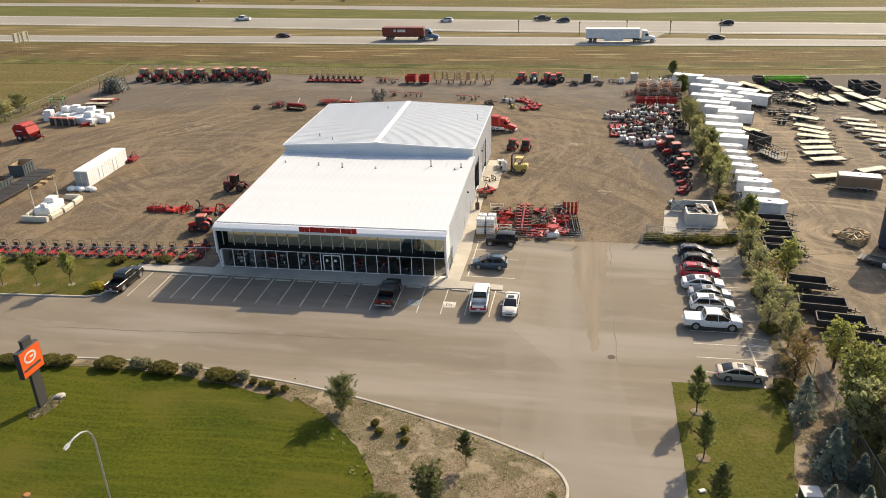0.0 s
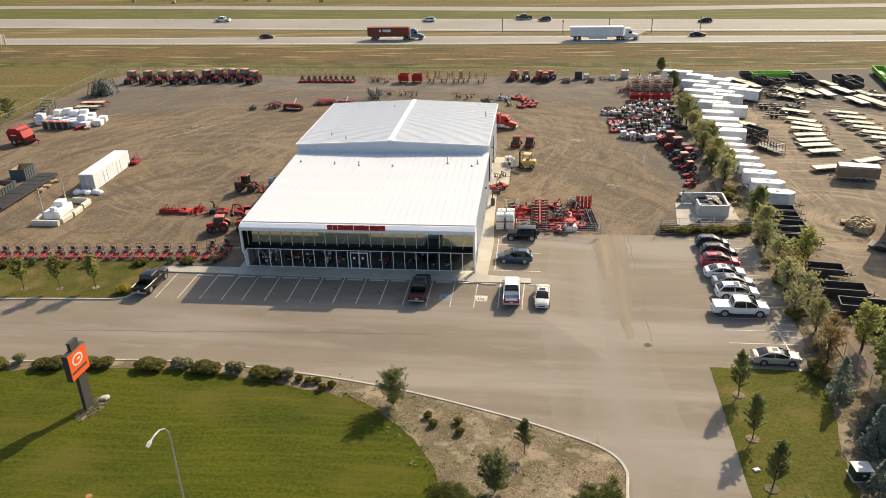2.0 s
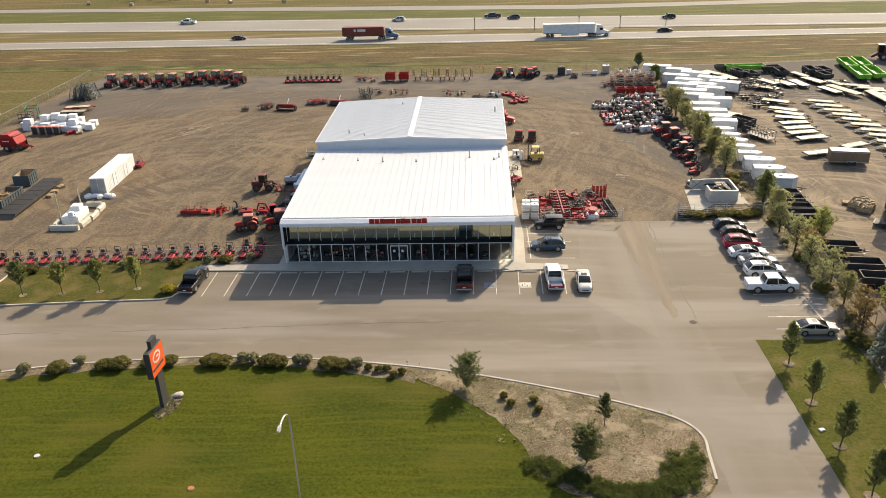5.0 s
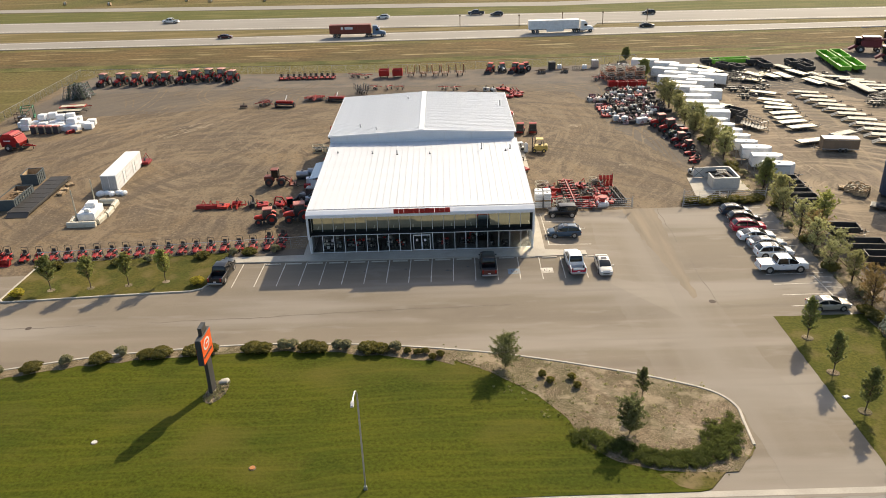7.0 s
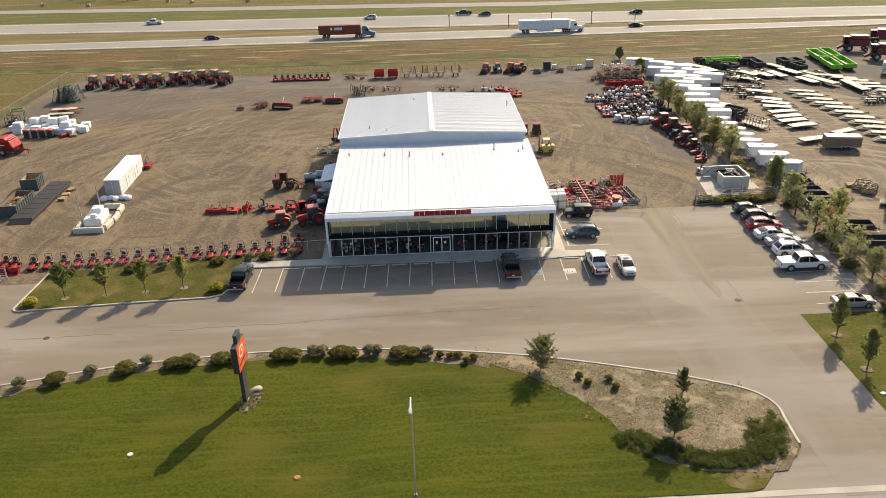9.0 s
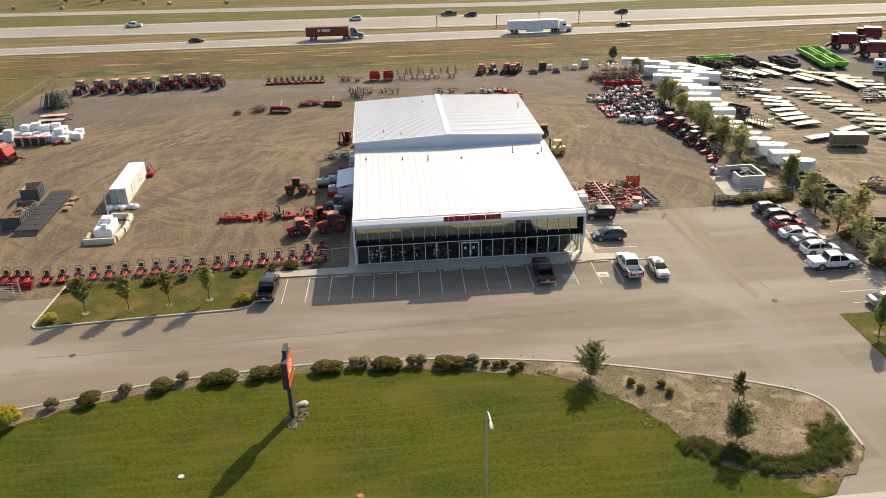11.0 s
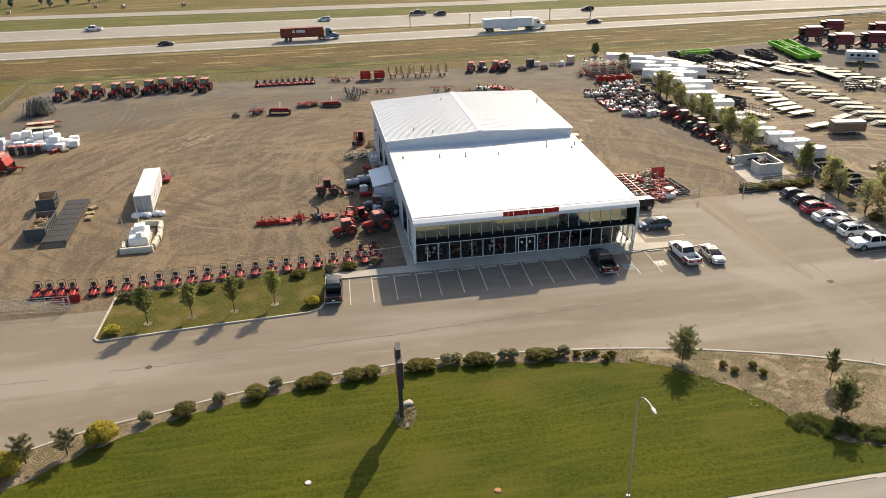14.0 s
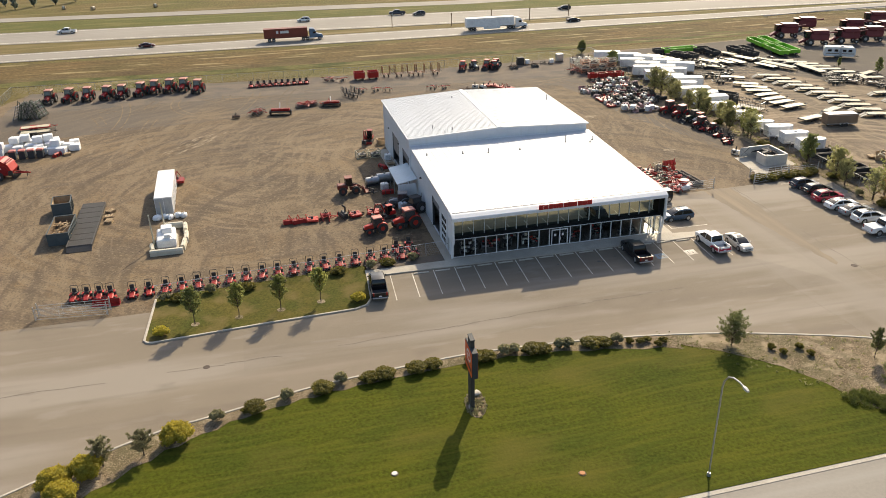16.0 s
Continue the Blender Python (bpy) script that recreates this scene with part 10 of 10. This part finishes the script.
# by the near corner of the trailer yard
def plank_box(label, L=1.9, W=1.4, h=1.0):
    v = thing("timber_crate", label, "crate", "timber scrap crates")
    for q in (-1, 1):
        for k in range(3):
            part("plank", Geo().box(0, q * W / 2, .2 + k * h / 3.2, L, .04, h / 3.6), "timber", v)
            part("plank", Geo().box(q * L / 2, 0, .2 + k * h / 3.2, .04, W - .06, h / 3.6), "timber", v)
        part("corner_post", Geo().box(L / 2 - .06, q * (W / 2 - .06), h / 2, .08, .08, h), "timber", v)
        part("corner_post", Geo().box(-L / 2 + .06, q * (W / 2 - .06), h / 2, .08, .08, h), "timber", v)
    part("crate_floor", Geo().box(0, 0, .12, L - .06, W - .06, .06), "brown", v)
    for k in range(7):
        m = pose(R.uniform(-.4, .4), R.uniform(-.3, .3), h * .7 + .06 * k, R.uniform(-15, 15), R.uniform(-20, 20), R.uniform(0, 180))
        part("loose_plank", Geo().box(0, 0, 0, R.uniform(1.0, 1.9), .16, .05, m=m), "deck_wood" if k % 3 == 0 else "timber", v)
    return v


cc = plank_box("pale plank crate heaped with scrap timber")
put(cc, 81.3, 18.8, -38)
again(cc, 82.4, 20.1, -30), again(cc, 80.6, 20.7, 50), again(cc, 82.0, 21.8, 10), again(ps, 83.4, 22.2, 35), again(ps, 79.9, 21.9, 70)
nv = thing("steel_silo", "tall dark navy steel silo on a black skid", "silo")
part("shell", Geo().cyl((0, 0, .5), (0, 0, 8.6), 2.2, n=28), "navy", nv, smooth=False)
for i in range(6):
    part("hoop", Geo().cyl((0, 0, 1.2 + i * 1.4), (0, 0, 1.3 + i * 1.4), 2.24, n=28), "navy", nv)
part("roof", Geo().cyl((0, 0, 8.6), (0, 0, 9.4), 2.3, .3, n=28), "navy", nv)
part("skid", Geo().box(0, 1.2, .28, 3.6, .3, .5, b=.05).box(0, -1.2, .28, 3.6, .3, .5, b=.05).box(0, 0, .45, 2.4, 2.2, .12), "black", nv)
put(nv, 86.2, 18.1, -30)
again(deck, 92.4, 8.8, 170)
bo = thing("boat", "white open boat hull on a trailer", "boat")
hull = [[(-2.4, 0, .55), (-2.4, .9, .8), (-2.4, 1.0, 1.25), (-2.4, -1.0, 1.25), (-2.4, -.9, .8)], [(0.6, 0, .5), (0.6, .9, .8), (0.6, 1.0, 1.3), (0.6, -1.0, 1.3), (0.6, -.9, .8)], [(2.6, 0, .9), (2.6, .15, 1.1), (2.6, .2, 1.45), (2.6, -.2, 1.45), (2.6, -.15, 1.1)]]
part("hull", Geo().loft(hull), "white", bo)
part("cockpit", Geo().box(-.7, 0, 1.3, 2.6, 1.4, .05), "charcoal", bo)
part("outboard", Geo().box(-2.6, 0, 1.3, .4, .4, .7, b=.1), "black", bo)
axles(bo, (-.6,), .95, .32)
put(bo, 84.2, 8.8, 155)
# Charcoal stands in for a grey deck lying in the silo's shadow.
put(deck_trailer(4.4, 2.0, "charcoal", "low black trailer, steel deck darkened as in the silo's shadow", ramps=False, h=.6), 82.4, 12.8, -32)
for x, y, a in ((88.6, 5.2, 160), (90.4, 0.2, 170)):
    again(deck, x, y, a)

# ---- pylon sign, street lamp and street furniture ----
py = thing("pylon_sign", "tall black pylon with an orange sign panel", "sign")
part("pylon", Geo().box(0, 0, 4.15, .38, 1.25, 8.5, b=.03), "black", py)
pn = part("panel", Geo().box(0, -.15, 6.0, .58, 2.95, 3.1, b=.05), "charcoal", py)
for s in (-1, 1):
    f = part("panel_face", Geo().box(s * .298, -.15, 6.0, .03, 2.78, 2.9), "sign_orange", pn, "bright orange sign face")
    gg = Geo()
    for q in range(36):
        a = 2 * math.pi * q / 36
        gg.box(s * .318, -.25 + .72 * math.cos(a), 6.45 + .55 * math.sin(a), .02, .2, .17)
    gg.box(s * .318, -.05, 6.45, .02, .5, .16)
    part("emblem", gg, "white", pn, "plain white ring emblem")
    part("name_bar", Geo().box(s * .318, -.25, 5.3, .02, 2.3, .26), "charcoal", pn)
part("cap", Geo().box(0, 0, 8.42, .44, 1.3, .10), "charcoal", py)
part("footing", Geo().box(0, 0, .06, .7, 1.6, .14), "concrete", py)
put(py, -7.4, -29.0, -2.7)
py.matrix_basis = py.matrix_basis @ Matrix.Diagonal((1, 1, 0.92, 1))
oval = [(-7.0 + 1.05 * math.cos(a) + .25 * math.sin(a), -29.1 + 2.1 * math.sin(a)) for a in (2 * math.pi * k / 20 for k in range(20))]
tagged(part("sign_bed", Geo().prism(oval, .03, .085, "z"), "mulch"), "long oval gravel bed at the sign base", "planting bed", kind="structure")
g = Geo()
rq = random.Random(8)
for i in range(90):
    a, q = rq.uniform(0, 6.28), math.sqrt(rq.random())
    leaves(g, (-7.0 + q * (math.cos(a) + .25 * math.sin(a)), -29.1 + q * 2.05 * math.sin(a), .14), .2, 24, .085, rq, .6, .3)
tagged(part("ground_cover", g, "grey_shrub"), "pale grey-green ground cover round the sign base", "ground cover", kind="stuff")
rk = thing("boulder", "flat pale boulder in the sign bed", "stone")
part("stone", Geo().loft([[(c * (.62 if k % 3 else .5) * math.cos(a), c * .42 * math.sin(a) * (1.1 if k % 2 else .9), z) for k, a in enumerate(2 * math.pi * q / 9 for q in range(9))] for c, z in ((1.0, 0), (1.02, .14), (.8, .27), (.45, .32))]), "concrete", rk, smooth=True)
put(rk, -6.55, -27.5, 35, .06)
lamp = thing("street_lamp", "tall grey curved-arm street lamp on the lawn", "street lamp")
part("pole", Geo().tube([(0, 0, 0), (0, 0, 3), (0, 0, 6), (0, 0, 9.6), (0, -.15, 10.3), (0, -.55, 10.95), (0, -1.2, 11.35), (0, -2.0, 11.5), (0, -2.7, 11.45)], .075, 8), "galv", lamp)
part("lamp_head", Geo().loft([[(-.1, -2.55, 11.42), (.1, -2.55, 11.42), (.1, -2.55, 11.54), (-.1, -2.55, 11.54)], [(-.15, -2.85, 11.36), (.15, -2.85, 11.36), (.13, -2.85, 11.54), (-.13, -2.85, 11.54)], [(-.11, -3.2, 11.36), (.11, -3.2, 11.36), (.08, -3.2, 11.48), (-.08, -3.2, 11.48)]]), "silver", lamp)
part("base_plate", Geo().cyl((0, 0, 0), (0, 0, .35), .2, .14, n=8), "galv", lamp)
put(lamp, 9.5, -44.0, 0, .05)
lamp.matrix_basis = lamp.matrix_basis @ Matrix.Diagonal((1, 1, 0.955, 1))
ut = thing("utility_box", "dark green utility transformer box, lid painted pale as sunlit", "utility box")
part("cabinet", Geo().box(0, 0, .65, 1.8, 1.6, 1.3, b=.05), "dark_green", ut)
# Silver lid paints the sunlit top of the green box.
part("lid", Geo().box(0, 0, 1.34, 1.9, 1.7, .1, b=.03), "silver", ut)
part("pad", Geo().box(0, 0, .05, 2.2, 2.0, .12), "concrete", ut)
part("warning_plate", Geo().box(0, -.82, .8, .3, .02, .25), "white", ut)
put(ut, 63.6, -33.0, 5, 0, .8)
v = thing("valve_box", "low white utility lid in the side lawn", "valve box", "valve boxes")
part("lid", Geo().box(0, 0, .08, .55, .4, .10, b=.04), "off_white", v)
part("collar", Geo().box(0, 0, .04, .62, .48, .06, b=.02), "concrete", v)
put(v, 55.3, -32.9, 20, .03)
for x, y, m, lb in ((-16.5, -36.85, "off_white", "small round pale valve lid in the lawn"), (-0.8, -41.0, "lid_orange", "small round orange-brown valve lid in the lawn")):
    v = thing("valve_box", lb, "valve box", "valve boxes")
    part("lid", Geo().cyl((0, 0, .02), (0, 0, .10), .27, .24, n=14), m, v)
    part("collar", Geo().cyl((0, 0, .0), (0, 0, .05), .36, .33, n=14), "mulch", v)
    put(v, x, y, 20, .06)
rs = thing("road_sign", "pair of pale boards on timber posts", "road sign")
for y in (-1.6, 1.6):
    p = part("board", Geo().box(0, y, 4.2, .08, 2.8, 3.0), "cream", rs)
    part("post", Geo().box(.1, y - .9, 2.8, .14, .14, 5.8).box(.1, y + .9, 2.8, .14, .14, 5.8), "timber", p)
put(rs, -137, 150.5, -15, -.1)
pst = thing("marker_post", "thin brown post beside the highway", "post", "highway posts")
part("post", Geo().box(0, 0, 2.0, .22, .22, 4.2), "brown", pst)
part("cap", Geo().box(0, 0, 4.0, .5, .1, .5), "brown", pst)
for i, (x, y) in enumerate(((22.7, 180.0), (42.4, 176.3), (57.3, 179.2), (70.6, 177.6), (86.3, 181.0))):
    put(pst, x, y, 0, -.1) if i == 0 else again(pst, x, y, 0, -.1)
gr = thing("guard_rail", "long grey steel guard rail beside the highway", "guard rail")
part("rail", Geo().tube([(146, 153.8, .6), (160, 154.9, .7), (178, 156.2, .7), (230, 157.0, .7)], .16, 6), "galv", gr)
for i in range(20):
    part("post", Geo().box(148 + i * 4, 154.3 + .1 * i if i < 14 else 156.6, .3, .15, .15, .8), "timber", gr)
bale = thing("hay_bale", "round straw bale in the field beyond the road", "hay bale", "hay bales")
part("roll", Geo().cyl((-.7, 0, .75), (.7, 0, .75), .75, n=14), "timber", bale)
part("net", Geo().cyl((-.3, 0, .75), (.3, 0, .75), .765, n=14), "cream", bale)
put(bale, -128, 262, 0, -.1)
for x, y in ((-96, 268), (-84, 262), (-60, 260), (-150, 268)):
    again(bale, x, y, R.uniform(0, 90), -.1)

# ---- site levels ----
# Plan points were read through the camera onto flat ground. The shop stands on a raised pad and the ground falls
# away from it on four sides (planes z = a x + b y + c); each point slides towards the mid camera path, to fit its view.
MID_CAMERA = Vector((9.0, -92.0, 47.0))
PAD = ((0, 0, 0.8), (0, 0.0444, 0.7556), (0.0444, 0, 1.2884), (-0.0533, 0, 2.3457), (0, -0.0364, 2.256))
REACH = [(MID_CAMERA.z - a * MID_CAMERA.x - b * MID_CAMERA.y - c, a, b) for a, b, c in PAD]


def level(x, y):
    """A plan point slid towards the mid camera point onto the sloping ground."""
    dx, dy = x - MID_CAMERA.x, y - MID_CAMERA.y
    u = min(1.0, max(k / (MID_CAMERA.z + a * dx + b * dy) for k, a, b in REACH))
    return MID_CAMERA.x + u * dx, MID_CAMERA.y + u * dy, MID_CAMERA.z * (1 - u)


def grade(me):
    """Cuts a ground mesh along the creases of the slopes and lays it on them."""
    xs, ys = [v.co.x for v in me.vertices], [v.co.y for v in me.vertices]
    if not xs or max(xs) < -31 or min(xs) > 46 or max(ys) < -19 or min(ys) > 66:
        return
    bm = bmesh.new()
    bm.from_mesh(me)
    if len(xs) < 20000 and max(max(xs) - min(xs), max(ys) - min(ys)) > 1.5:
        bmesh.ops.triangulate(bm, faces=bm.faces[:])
        planes = REACH + [(MID_CAMERA.z, 0, 0)]
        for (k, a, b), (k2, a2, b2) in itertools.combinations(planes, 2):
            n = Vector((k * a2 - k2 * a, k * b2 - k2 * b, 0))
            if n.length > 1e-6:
                d = -(k - k2) * MID_CAMERA.z + n.x * MID_CAMERA.x + n.y * MID_CAMERA.y
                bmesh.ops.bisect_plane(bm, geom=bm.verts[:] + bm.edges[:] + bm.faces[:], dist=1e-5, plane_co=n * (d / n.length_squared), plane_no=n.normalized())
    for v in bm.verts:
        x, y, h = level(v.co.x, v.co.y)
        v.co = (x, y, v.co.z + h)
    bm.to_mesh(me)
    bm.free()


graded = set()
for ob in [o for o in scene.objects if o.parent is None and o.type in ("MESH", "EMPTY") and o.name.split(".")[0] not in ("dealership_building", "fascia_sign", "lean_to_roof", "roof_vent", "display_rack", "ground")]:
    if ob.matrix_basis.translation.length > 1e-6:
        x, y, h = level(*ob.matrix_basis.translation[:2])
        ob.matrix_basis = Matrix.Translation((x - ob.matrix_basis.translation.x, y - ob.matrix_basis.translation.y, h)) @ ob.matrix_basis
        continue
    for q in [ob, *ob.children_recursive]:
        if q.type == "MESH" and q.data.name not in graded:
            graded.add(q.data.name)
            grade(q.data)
